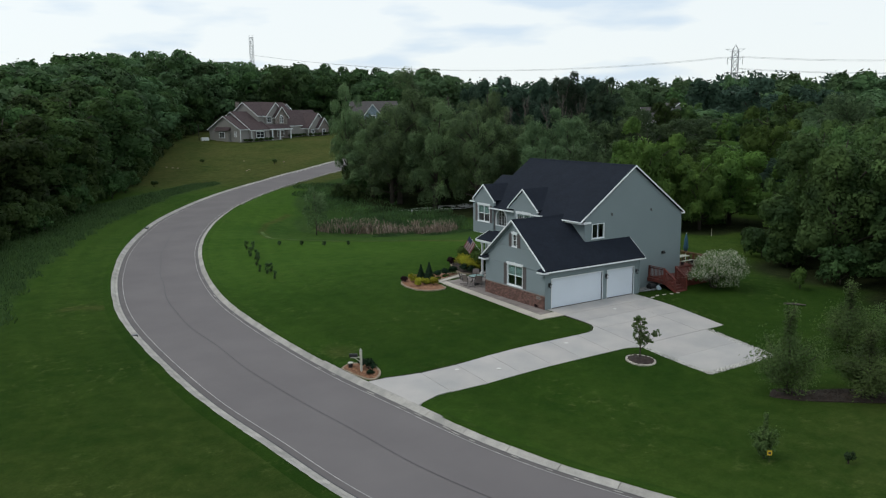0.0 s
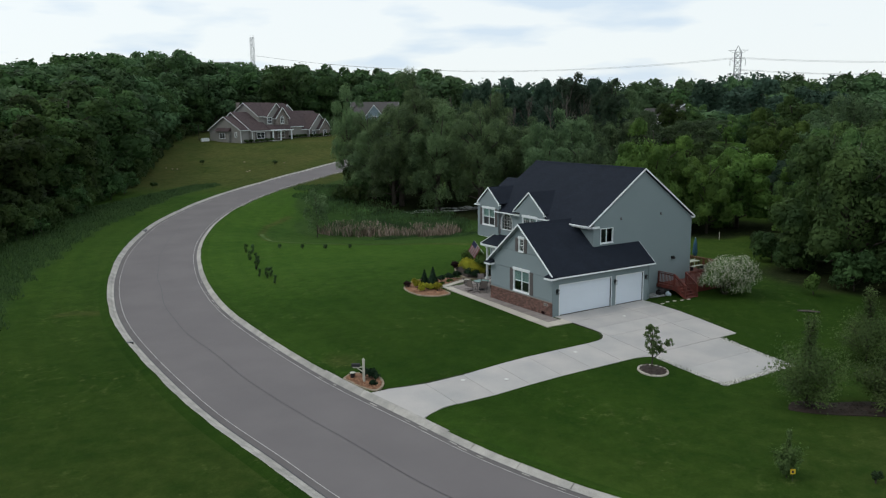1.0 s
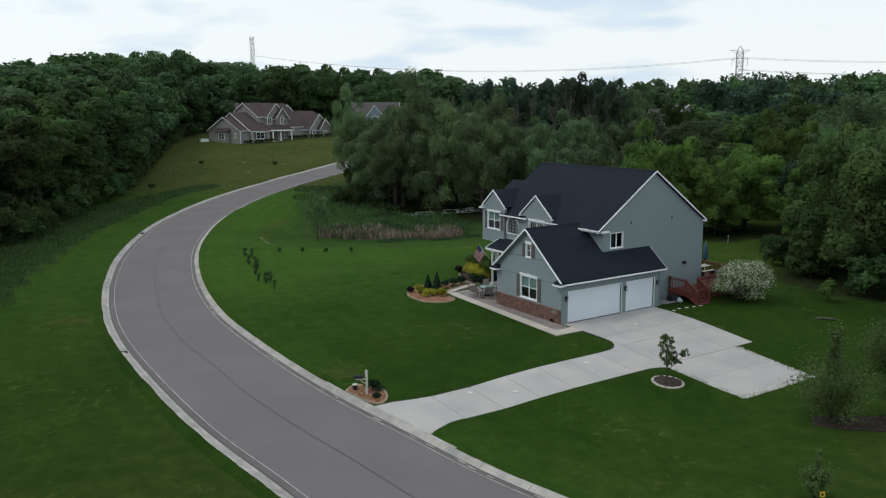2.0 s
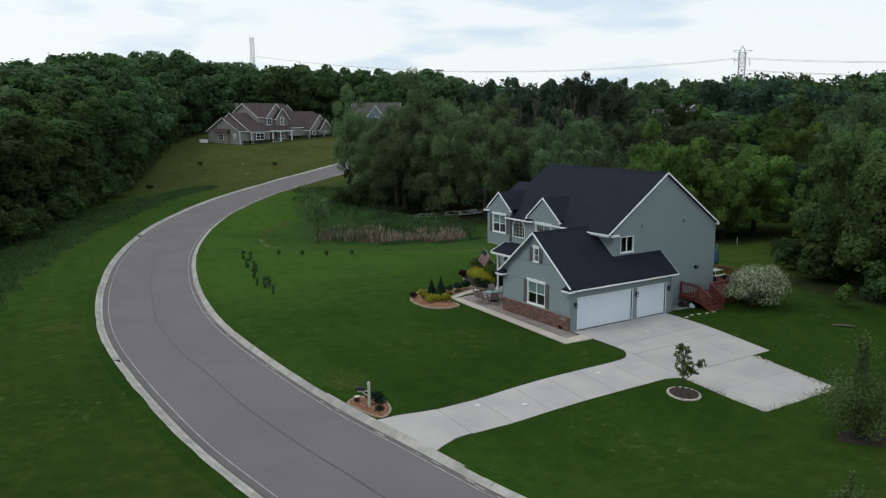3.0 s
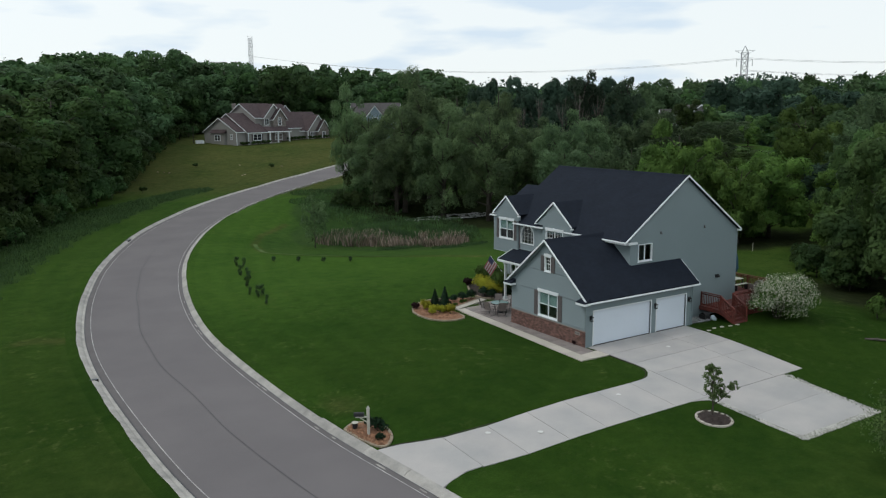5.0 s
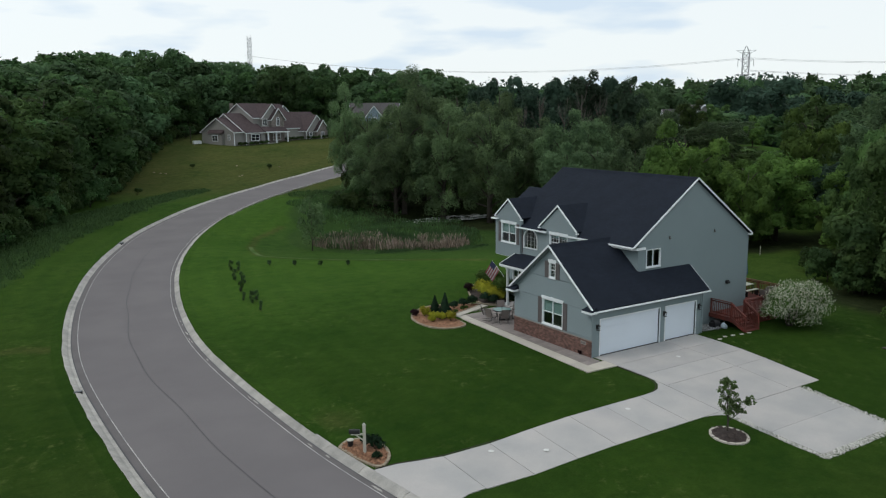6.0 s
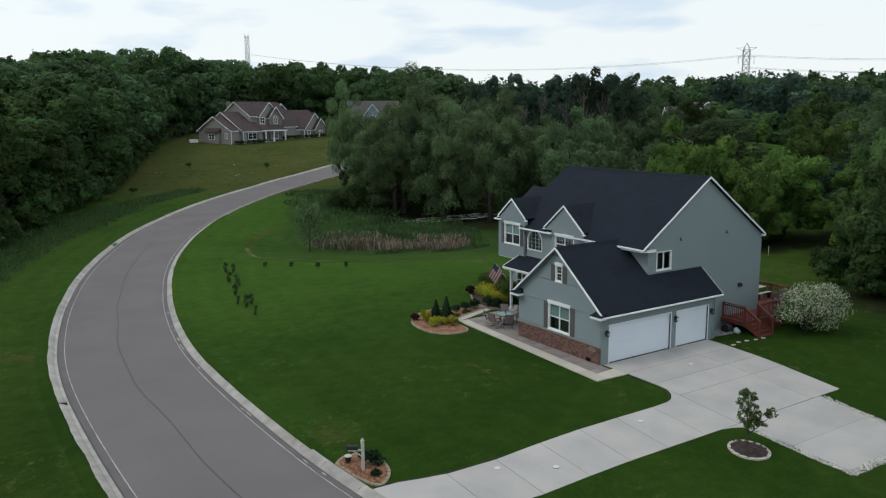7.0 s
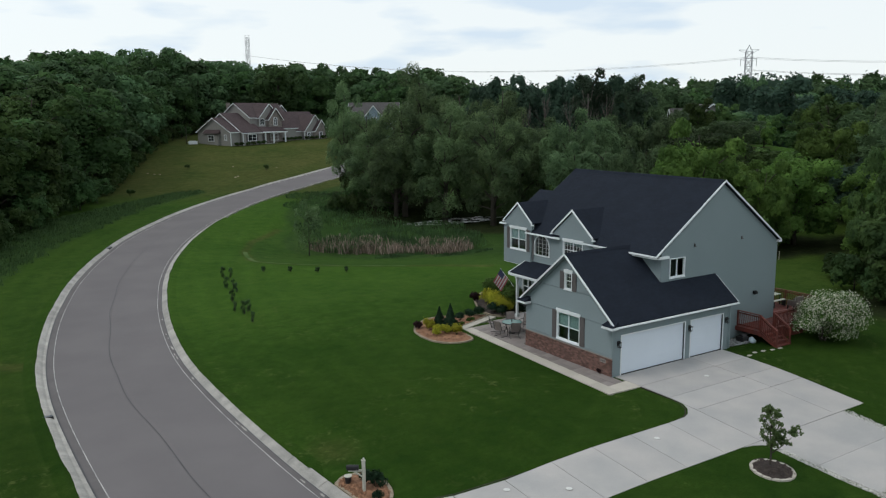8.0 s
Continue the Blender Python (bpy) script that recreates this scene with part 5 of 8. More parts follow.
    # two small gables over the front windows
    for yc, hw, za, zb, px in ((8.20, 1.90, 7.74, 6.19, BX), (13.74, 1.54, 7.74, 6.48, BX)):
        k = (za - zb) / hw
        pg = Plane((px, 0, 0), (0, 1, 0), (-1, 0, 0))
        sided("gable_face", h, pg, lambda z: (yc - (za - 0.14 - z) / k, yc + (za - 0.14 - z) / k) if z > zb - 0.1 else (yc - hw + 0.02, yc + hw - 0.02), 5.98, za - 0.16)
        xb = lambda z: FEL + (z - 5.78) / MK + 0.15
        for sgn in (-1, 1):
            ye = yc + sgn * (hw + 0.05)
            ze = zb - 0.05 * k
            shingled("dormer_roof", slab4(Build(), [(px - 0.10, yc, za), (xb(za), yc, za), (xb(ze), ye, ze), (px - 0.10, ye, ze)], 0.10), ROOF, h)
            f = Build()
            f.prism([(px - 0.13, ye, ze - 0.11), (px - 0.13, yc, za - 0.11), (px - 0.13, yc, za + 0.02), (px - 0.13, ye, ze + 0.02)], (0.05, 0, 0))
            part("rake_board", f, WHITE, h)
            part("eave_return", Build().box(px - 0.14, px + 0.02, ye - 0.10, ye + 0.10, ze - 0.17, ze - 0.11), WHITE, h)
    # porch with a lean-to roof
    shingled("porch_roof", slab4(Build(), [(3.05, 7.3, 3.16), (3.05, 12.95, 3.16), (4.62, 12.95, 3.84), (4.62, 7.3, 3.84)], 0.12), ROOF, h)
    part("porch_fascia", Build().box(3.0, 3.06, 7.3, 12.98, 3.03, 3.14), WHITE, h)
    part("rake_board", Build().prism([(3.02, 12.95, 2.98), (4.62, 12.95, 3.66), (4.62, 12.95, 3.86), (3.02, 12.95, 3.18)], (0, 0.05, 0)), WHITE, h)
    part("porch_ceiling", Build().box(3.06, MW, 7.3, 12.92, 2.95, 3.0), WHITE, h)
    part("porch_floor", Build().box(3.0, MW - 0.02, 7.22, 12.95, -0.2, 0.16), SLAB, h)
    for y in (12.3, 9.9, 7.9):
        ps_ = Build().box(3.18, 3.32, y - 0.07, y + 0.07, 0.16, 2.95).box(3.13, 3.37, y - 0.12, y + 0.12, 0.16, 0.34).box(3.14, 3.36, y - 0.11, y + 0.11, 2.80, 2.95)
        part("porch_post", ps_, BARS, h)
    part("downspout", Build().box(4.51, 4.58, 12.22, 12.30, 3.9, 5.6), SHUTTER, h)
    part("downspout", Build().box(4.51, 4.58, 9.50, 9.58, 3.9, 5.6), SIDING, h)
    # floors and an added, unseen dark partition shut the shell
    part("floor_slab", Build().box(0.1, 9.2, 0.15, 7.1, -0.2, -0.02), SLAB, h)
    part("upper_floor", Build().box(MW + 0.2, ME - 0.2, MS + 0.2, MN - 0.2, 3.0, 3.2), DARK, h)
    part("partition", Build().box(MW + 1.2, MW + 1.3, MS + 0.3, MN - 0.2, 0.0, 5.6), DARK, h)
    return h


# ---- trees ----
def lobed(lobes, n, rng, lumps=16, amp=0.40, sprigs=0.06):
    """Leaf centres and facings over big lobes (x, y, z, radius, stretch), each swelling into uneven lumps; what lies inside another lobe is left out."""
    b = np.array(lobes)
    m = int(n * 1.9)
    wts = b[:, 3] ** 2 * b[:, 4]
    idx = rng.choice(len(b), m, p=wts / wts.sum())
    d = rng.normal(size=(m, 3))
    d /= np.linalg.norm(d, axis=1)[:, None]
    d[:, 2] = np.where(d[:, 2] < -0.45, -d[:, 2] * 0.7, d[:, 2])
    d /= np.linalg.norm(d, axis=1)[:, None]
    rad, facing = np.zeros(m), d.copy()
    for k in range(len(b)):
        on = idx == k
        c = rng.normal(size=(lumps, 3))
        c /= np.linalg.norm(c, axis=1)[:, None]
        high = 0.55 + 0.45 * rng.random(lumps)
        dots = d[on] @ c.T
        sw = np.clip((dots - 0.66) / 0.34, 0, 1) ** 0.7 * high
        best = sw.argmax(1)
        rad[on] = 1 - amp + amp * sw.max(1)
        facing[on] = d[on] + 1.3 * (d[on] - c[best])
    rad *= np.where(rng.random(m) < 0.22, 0.62 + 0.3 * rng.random(m), 0.90 + 0.14 * rng.random(m))
    rad = np.where(rng.random(m) < sprigs, rad * (1.03 + 0.20 * rng.random(m)), rad)
    st = np.stack([np.ones(m), np.ones(m), b[idx, 4]], 1)
    c = b[idx, :3] + d * (rad * b[idx, 3])[:, None] * st
    keep = np.ones(m, dtype=bool)
    for k in range(len(b)):
        q = (c - b[k, :3]) / (b[k, 3] * np.array((1, 1, b[k, 4])))
        keep &= (np.linalg.norm(q, axis=1) > 0.66) | (idx == k)
    c, facing = c[keep][:n], facing[keep][:n]
    facing[:, 2] += 0.25
    facing /= np.linalg.norm(facing, axis=1)[:, None] + 1e-9
    return c, facing


def crown_points(blobs, n, rng, inner=0.30, sprigs=0.05):
    """Leaf centres and outward directions over a set of round clumps (x, y, z, radius, flatness)."""
    b = np.array(blobs)
    wts = b[:, 3] ** 2
    idx = rng.choice(len(b), n, p=wts / wts.sum())
    d = rng.normal(size=(n, 3))
    d /= np.linalg.norm(d, axis=1)[:, None]
    d[:, 2] = np.where(d[:, 2] < -0.3, -d[:, 2] * 0.6, d[:, 2])
    rad = b[idx, 3] * np.where(rng.random(n) < inner, 0.35 + 0.45 * rng.random(n), 0.78 + 0.32 * rng.random(n) ** 1.5)
    rad = np.where(rng.random(n) < sprigs, rad * (1.1 + 0.35 * rng.random(n)), rad)
    c = b[idx, :3] + d * rad[:, None] * np.stack([np.ones(n), np.ones(n), b[idx, 4]], 1)
    return c, d


def broadleaf(name, h, spread, seed, leaves, size, mat, low=0.1, lobes=9, droop=0.0, trunk_r=None, lobe=0.46, belly=0.8, tall=1.0, lumps=16, amp=0.42, core=0.56, sprigs=0.06):
    """Meshes of one tree: tapered trunk with limbs, and a crown of leaf sprays on uneven lobes."""
    rng = np.random.default_rng(seed)
    zc, zr = h * (low + 1) / 2, h * (1 - low) / 2
    bl = [(0.0, 0.0, zc - 0.05 * zr, spread * core, zr * 0.86 / (spread * core))] if core else []
    for i in range(lobes):
        a = i * 2.4 + rng.normal() * 0.35
        z = -0.66 + 1.36 * (i + 0.5) / lobes + rng.normal() * 0.08
        wide = (1 - z * z) ** (belly if z < 0 else 0.42)
        r = spread * lobe * (0.78 + 0.44 * rng.random()) * (0.85 if z > 0.4 else 1.0)
        q = max(0.15, wide * (0.86 + 0.28 * rng.random())) * spread - r * 0.85
        bl.append((q * math.cos(a), q * math.sin(a), max(r * tall * 0.75 + low * h, min(zc + z * zr, h - r * tall * (0.85 + 0.3 * rng.random()))), r, tall))
    c, d = lobed(bl, leaves, rng, lumps, amp, sprigs)
    n = len(c)
    if droop:
        c[:, 2] -= np.abs(rng.normal(size=n)) * droop * 0.6
    c[:, 2] = np.maximum(c[:, 2], 0.05 * h * rng.random(n))
    crown = leaf_mesh(name + "_crown", c, d, size * (0.6 + 0.8 * rng.random(n)), mat, rng, droop)
    tr = Build()
    r0 = trunk_r or h * 0.022
    pts = [(0, 0, -0.3), (0.02 * h * rng.normal() * 0.3, 0, h * 0.2), (0.02 * h * rng.normal(), 0.02 * h * rng.normal(), h * 0.5), (0.03 * h * rng.normal(), 0.03 * h * rng.normal(), h * 0.86)]
    tr.tube(pts, [r0 * 1.25, r0 * 0.9, r0 * 0.55, r0 * 0.12], 7)
    for x, y, z, r, _ in bl[1:]:
        z0 = max(h * 0.12, z - math.hypot(x, y) * 0.9)
        tr.tube([(0, 0, z0), (x * 0.5, y * 0.5, z0 + (z - z0) * 0.62), (x, y, z)], [r0 * 0.42, r0 * 0.25, r0 * 0.06], 5)
    return tr.mesh(name + "_trunk", BARK, True), crown


def spray_tree(name, h, r, seed, branches, leaves, size, mat):
    """A young tree, open and leafy to the ground: rising branches, each with leaves along it, wide below and thin above."""
    rng = np.random.default_rng(seed)
    tr = Build()
    tr.tube([(0, 0, -0.2), (0.02 * h, 0, h * 0.5), (0.01 * h, 0.02 * h, h)], [0.012 * h, 0.007 * h, 0.002], 6)
    cs, ds = [], []
    for i in range(branches):
        f = (i + 0.5) / branches
        a = i * 2.4 + rng.normal() * 0.3
        out = r * (0.16 + 0.06 * (1 - f) + 0.80 * (1 - sm(0.26, 0.66, f)) * min(1.0, 0.7 + 2.2 * f)) * (0.6 + 0.55 * rng.random())
        per = max(6, int(2.0 * leaves / branches * (0.18 + 0.82 * (1 - sm(0.28, 0.62, f))) * (0.4 + 1.2 * rng.random())))
        z0, up = h * (0.04 + 0.84 * f), h * 0.10 + out * (0.15 + 0.5 * rng.random())
        end = np.array((out * math.cos(a), out * math.sin(a), up))
        tr.tube([(0, 0, z0), (end[0] * 0.5, end[1] * 0.5, z0 + up * 0.35), (end[0], end[1], z0 + up)], [0.004 * h, 0.0025 * h, 0.001], 4)
        t = (0.12 + 0.95 * rng.random(per)) ** 0.8
        c = t[:, None] * end * np.array((1, 1, 0)) + np.stack([np.zeros(per), np.zeros(per), z0 + up * t ** 1.4], 1) + rng.normal(size=(per, 3)) * (0.05 * r + 0.10 * out)
        cs.append(c)
        ds.append(np.stack([c[:, 0] * 0.6, c[:, 1] * 0.6, np.full(per, 0.5 * r)], 1) + rng.normal(size=(per, 3)) * 0.25 * r)
    c, d = np.concatenate(cs), np.concatenate(ds)
    c[:, 2] = np.maximum(c[:, 2], 0.04)
    d /= np.linalg.norm(d, axis=1)[:, None]
    return tr.mesh(name + "_trunk", BARK, True), leaf_mesh(name + "_crown", c, d, size * (0.6 + 0.8 * rng.random(len(c))), mat, rng)


def plant(kind, meshes, label, x, y, scale=1.0, turn=0.0, category="tree", group="", stretch=1.0, sink=0.0):
    ob = thing(kind, label, category, group, at=(x, y, ground_z(x, y) - sink))
    ob.rotation_euler = (0, 0, turn)
    ob.scale = (scale, scale, scale * stretch)
    for nm, me in zip(("trunk", "crown"), meshes):
        if me:
            c = new(nm, me)
            c.parent = ob
    return ob


def conifer(name, h, r, seed, leaves, size, mat, low=0.1):
    rng = np.random.default_rng(seed)
    t = rng.random(leaves) ** 0.7
    z = h * (low + (1 - low) * (1 - t))
    a = rng.random(leaves) * math.tau
    layer = 0.82 + 0.25 * np.sin(z / h * 40 + a * 3)
    rad = r * t * layer * (0.55 + 0.5 * rng.random(leaves))
    c = np.stack([rad * np.cos(a), rad * np.sin(a), z - rad * 0.2], 1)
    d = np.stack([np.cos(a), np.sin(a), 0.5 * np.ones(leaves)], 1)
    crown = leaf_mesh(name + "_crown", c, d, size * (0.6 + 0.8 * rng.random(leaves)), mat, rng)
    tr = Build().tube([(0, 0, -0.2), (0, 0, h * 0.5), (0, 0, h * 0.97)], [h * 0.02, h * 0.013, h * 0.003], 6)
    return tr.mesh(name + "_trunk", BARK, True), crown


driveway()
walk_and_patio()
grey_house()

rnd = random.Random(11)
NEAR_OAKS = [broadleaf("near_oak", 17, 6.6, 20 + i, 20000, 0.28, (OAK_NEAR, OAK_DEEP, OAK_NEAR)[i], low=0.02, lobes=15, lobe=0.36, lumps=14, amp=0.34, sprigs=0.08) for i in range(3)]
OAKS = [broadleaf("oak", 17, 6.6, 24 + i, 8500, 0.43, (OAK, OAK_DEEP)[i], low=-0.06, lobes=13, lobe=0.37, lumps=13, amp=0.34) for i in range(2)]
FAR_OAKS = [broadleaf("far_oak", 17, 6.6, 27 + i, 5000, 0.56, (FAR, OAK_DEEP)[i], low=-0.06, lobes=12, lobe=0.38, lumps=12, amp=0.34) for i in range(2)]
WILLOWS = [broadleaf("willow", 19, 5.4, 40 + i, 27000, 0.25, WILLOW, low=-0.05, lobes=18, droop=0.5, lobe=0.36, belly=0.6, tall=1.25, lumps=12, amp=0.5, core=0.45, sprigs=0.2) for i in range(3)]
GREYS = [broadleaf("grey_tree", 13, 4.8, 45 + i, 13000, 0.32, GREY_LEAF, low=0.0, lobes=14, droop=0.3, lobe=0.36, tall=1.3, lumps=12, amp=0.45, core=0.5, sprigs=0.15) for i in range(2)]
BRIGHTS = [broadleaf("bright", 11, 4.6, 60 + i, 18000, 0.24, LIGHT, low=-0.10, lobes=16, lobe=0.34, lumps=14, amp=0.45, core=0.5, sprigs=0.15) for i in range(2)]
MAPLES = [broadleaf("maple", 13, 6.0, 70 + i, 28000, 0.25, MAPLE, low=-0.22, lobes=20, lobe=0.30, lumps=16, amp=0.45, sprigs=0.1) for i in range(2)]
BUSHES = [broadleaf("bush", 3.6, 2.4, 80 + i, 1700, 0.25, OAK_DEEP if i else OAK, low=0.0, lobes=9, lobe=0.38, trunk_r=0.06, sprigs=0.15) for i in range(2)]
YOUNG = [spray_tree("young", 5.0, 1.9, 90 + i, 90, 7000, 0.095, YOUNG_LEAF) for i in range(2)]
PINES = [broadleaf("pine", 20, 3.6, 95 + i, 13000, 0.26, PINE, low=0.10, lobes=30, trunk_r=0.25, lobe=0.27, tall=1.3, amp=0.5, core=0.5, sprigs=0.4) for i in range(2)]
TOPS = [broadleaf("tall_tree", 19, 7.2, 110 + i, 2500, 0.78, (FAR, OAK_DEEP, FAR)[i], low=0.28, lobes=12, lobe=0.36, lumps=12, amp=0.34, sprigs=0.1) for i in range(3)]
MIXED = [broadleaf("mixed_tree", 15, 5.4, 120 + i, 8000, 0.42, (FAR, OAK, MAPLE)[i], low=0.02, lobes=13, lobe=0.36, tall=1.15, lumps=12, sprigs=0.12) for i in range(3)]
DARKS = [broadleaf("dark_tree", 18, 5.4, 126 + i, 8000, 0.46, FAR_DARK, low=0.05, lobes=13, lobe=0.36, tall=1.25, lumps=12, sprigs=0.12) for i in range(2)]


def grow(kind, forms, full, spots, label, group, tall=1.14):
    """Plant forms of a tree, (height, radius) at full size, at spots (x, y, height, crown radius)."""
    for i, (x, y, h, r) in enumerate(spots):
        h = max(3.5, h - knoll(x, y))
        k = r / full[1]
        plant(kind, forms[i % len(forms)], label, x, y, k, rnd.uniform(0, 6.28), group=group, stretch=tall * h / full[0] / k)


# west wood: rows behind its edge
edge = catmull([Vector(p) for p in WOOD_EDGE], 1.0)
en = normals_of(edge)
SKYLINE = ((-1.1, 0.050), (3.4, 0.062), (5.3, 0.069), (6.6, 0.0735), (10.0, 0.080), (12.8, 0.082), (14.6, 0.077), (17.2, 0.071), (21.8, 0.067), (26.6, 0.058), (29.0, 0.057),
           (31.4, 0.060), (37.1, 0.061), (43.0, 0.059), (50.3, 0.056), (54.2, 0.056), (56.6, 0.057), (61.4, 0.055), (65.3, 0.053))


def treetop(x, y):
    """The height above the datum at which trees at a place reach the wood's skyline, which follows the hills."""
    dist = math.hypot(x + 32.1, y + 35.3)
    return 13.8 + dist * along(SKYLINE, math.degrees(math.atan2(x + 32.1, y + 35.3)))


for row, (off, step, lo, hi) in enumerate(((6, 6.2, 0.55, 0.82), (12, 7.0, 0.80, 0.96), (21, 8.0, 0.89, 1.0), (32, 8.0, 0.94, 1.02))):
    i = 30 + row * 3
    while i < len(edge) - 2:
        p = edge[i] - en[i] * (off + rnd.uniform(-2, 2))
        near = row < 2
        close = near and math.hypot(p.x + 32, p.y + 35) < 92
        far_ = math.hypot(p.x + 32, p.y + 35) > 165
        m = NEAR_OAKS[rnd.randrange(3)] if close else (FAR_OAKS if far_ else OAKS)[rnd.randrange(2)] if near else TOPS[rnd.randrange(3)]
        height = (treetop(p.x, p.y) - ground_z(p.x, p.y)) * rnd.uniform(lo, hi)
        plant("oak_tree", m, "broad dark green oak at the wood's edge" if row == 0 else "tall dark green woodland tree", p.x, p.y, max(8.0, min(26.0, height)) / (17 if near else 19) * (1 if close else 1.2), rnd.uniform(0, 6.28), group="west wood", stretch=1 if close else 1 / 1.2)
        i += int(step * rnd.uniform(0.8, 1.2))
# scrub along the foot of the wood
i = 40
while i < len(edge) - 30:
    p = edge[i] + en[i] * rnd.uniform(-0.5, 2.2)
    plant("bush", BUSHES[rnd.randrange(2)], "leafy green bush at the wood's edge", p.x, p.y, rnd.uniform(0.7, 1.35), rnd.uniform(0, 6.28), "bush", "wood edge bushes")
    i += rnd.randrange(3, 6) if i < 150 else rnd.randrange(6, 9)
grow("willow_tree", WILLOWS, (19, 5.4), WILLOW_SPOTS, "grey-green willow with a dense spreading crown", "willows behind the marsh")
grow("grey_tree", GREYS, (13, 4.8), GREY_SPOTS, "rounded grey-green tree among the willows", "trees behind the house")
grow("bright_tree", BRIGHTS, (11, 4.6), BRIGHT_SPOTS, "bright green spreading tree behind the house", "trees behind the house", 1.08)
grow("maple_tree", MAPLES, (13, 6.0), MAPLE_SPOTS, "large round-crowned green maple", "maples east of the lawn")
grow("dark_tree", DARKS, (18, 5.4), DARK_SPOTS, "tall dark blue-green woodland tree", "eastern woods")
grow("woodland_tree", MIXED, (15, 5.4), MIXED_SPOTS, "leafy green tree in the eastern woods", "eastern woods")
grow("skyline_tree", TOPS, (19, 7.2), SKY_SPOTS, "tall tree standing on the skyline", "eastern woods", 1.0)
grow("young_tree", YOUNG, (5, 1.9), ((1.1, -18.4, 4.9, 1.7), (10.8, -16.0, 4.5, 1.8), (4.3, -20.9, 3.7, 1.9), (13.5, -17.5, 4.4, 2.0)), "loose leafy young tree on the lawn", "young trees on the lawn", 1.0)
grow("pine_tree", PINES, (20, 3.6), ((58.5, 64.5, 21.3, 3.4), (60.0, 57.0, 20.0, 3.2)), "tall dark pine above the woods", "pines", 1.04)


def bare_tree(seed, h):
    rng = np.random.default_rng(seed)
    tr = Build()
    tr.tube([(0, 0, -0.3), (0.1, 0, h * 0.4), (0.2, 0.1, h)], [0.20, 0.13, 0.02], 6)
    for i in range(22):
        z = h * (0.28 + 0.62 * rng.random())
        a, out = rng.random() * math.tau, (1.0 - z / h) * h * 0.22 + 0.5
        up = h * (0.12 + 0.12 * rng.random())
        x, y = out * math.cos(a), out * math.sin(a)
        tr.tube([(0.1, 0, z), (x * 0.6, y * 0.6, z + up * 0.4), (x, y, z + up)], [0.06, 0.04, 0.01], 4)
        tr.tube([(x * 0.6, y * 0.6, z + up * 0.4), (x * 1.2 + rng.normal() * 0.3, y * 0.7 + rng.normal() * 0.3, z + up * 0.9)], [0.03, 0.008], 4)
    return tr.mesh("bare_tree_trunk", DEAD_BARK, True), None


for x, y, h in ((50.5, 66.5, 15.5), (52.0, 62.0, 14.5), (54.0, 60.5, 15.5), (47.5, 66.5, 14.0), (57.5, 60.0, 15.0)):
    plant("bare_tree", bare_tree(int(x * 7), h), "leafless grey tree standing among the willows", x, y, 1.0, x, group="bare trees")
# woods to the east and north, up to the skyline
SET_TREES = np.array([(x, y, r) for x, y, _, r in DARK_SPOTS + MIXED_SPOTS + SKY_SPOTS + GREY_SPOTS])
for gx in range(60, 350, 14):
    for gy in range(-60, 330, 14):
        x, y = gx + rnd.uniform(-5, 5), gy + rnd.uniform(-5, 5)
        s = (x + 32.1) * 0.335 + (y + 35.3) * 0.942
        u = (x + 32.1) * 0.942 - (y + 35.3) * 0.335
        dist = math.hypot(x + 32, y + 35)
        if side_of_wood(x, y) > -2 or dist < 150 or dist > 330 or road_distance(x, y) < 14 or (s > 120 and u < 55 and s < 232):
            continue
        if (np.hypot(SET_TREES[:, 0] - x, SET_TREES[:, 1] - y) - SET_TREES[:, 2]).min() < 2.5:
            continue
        bearing = math.degrees(math.atan2(x + 32.1, y + 35.3))
        # gaps in the wood: two houses and a far field
        if abs(bearing - 27.6) < 2.4 or (abs(bearing - 49.3) < 1.2 and dist < 230) or (52.9 < bearing < 55.6 and dist < 245):
            continue
        tall_ = (13.2 + (treetop(x, y) - 13.2) * sm(150, 270, dist) - ground_z(x, y)) * rnd.uniform(0.93, 1.02)
        k = rnd.uniform(1.2, 1.5)
        plant("woodland_tree", TOPS[rnd.randrange(3)], "leafy green tree in the eastern woods", x, y, k, rnd.uniform(0, 6.28), group="eastern woods", stretch=tall_ / 19 / k)


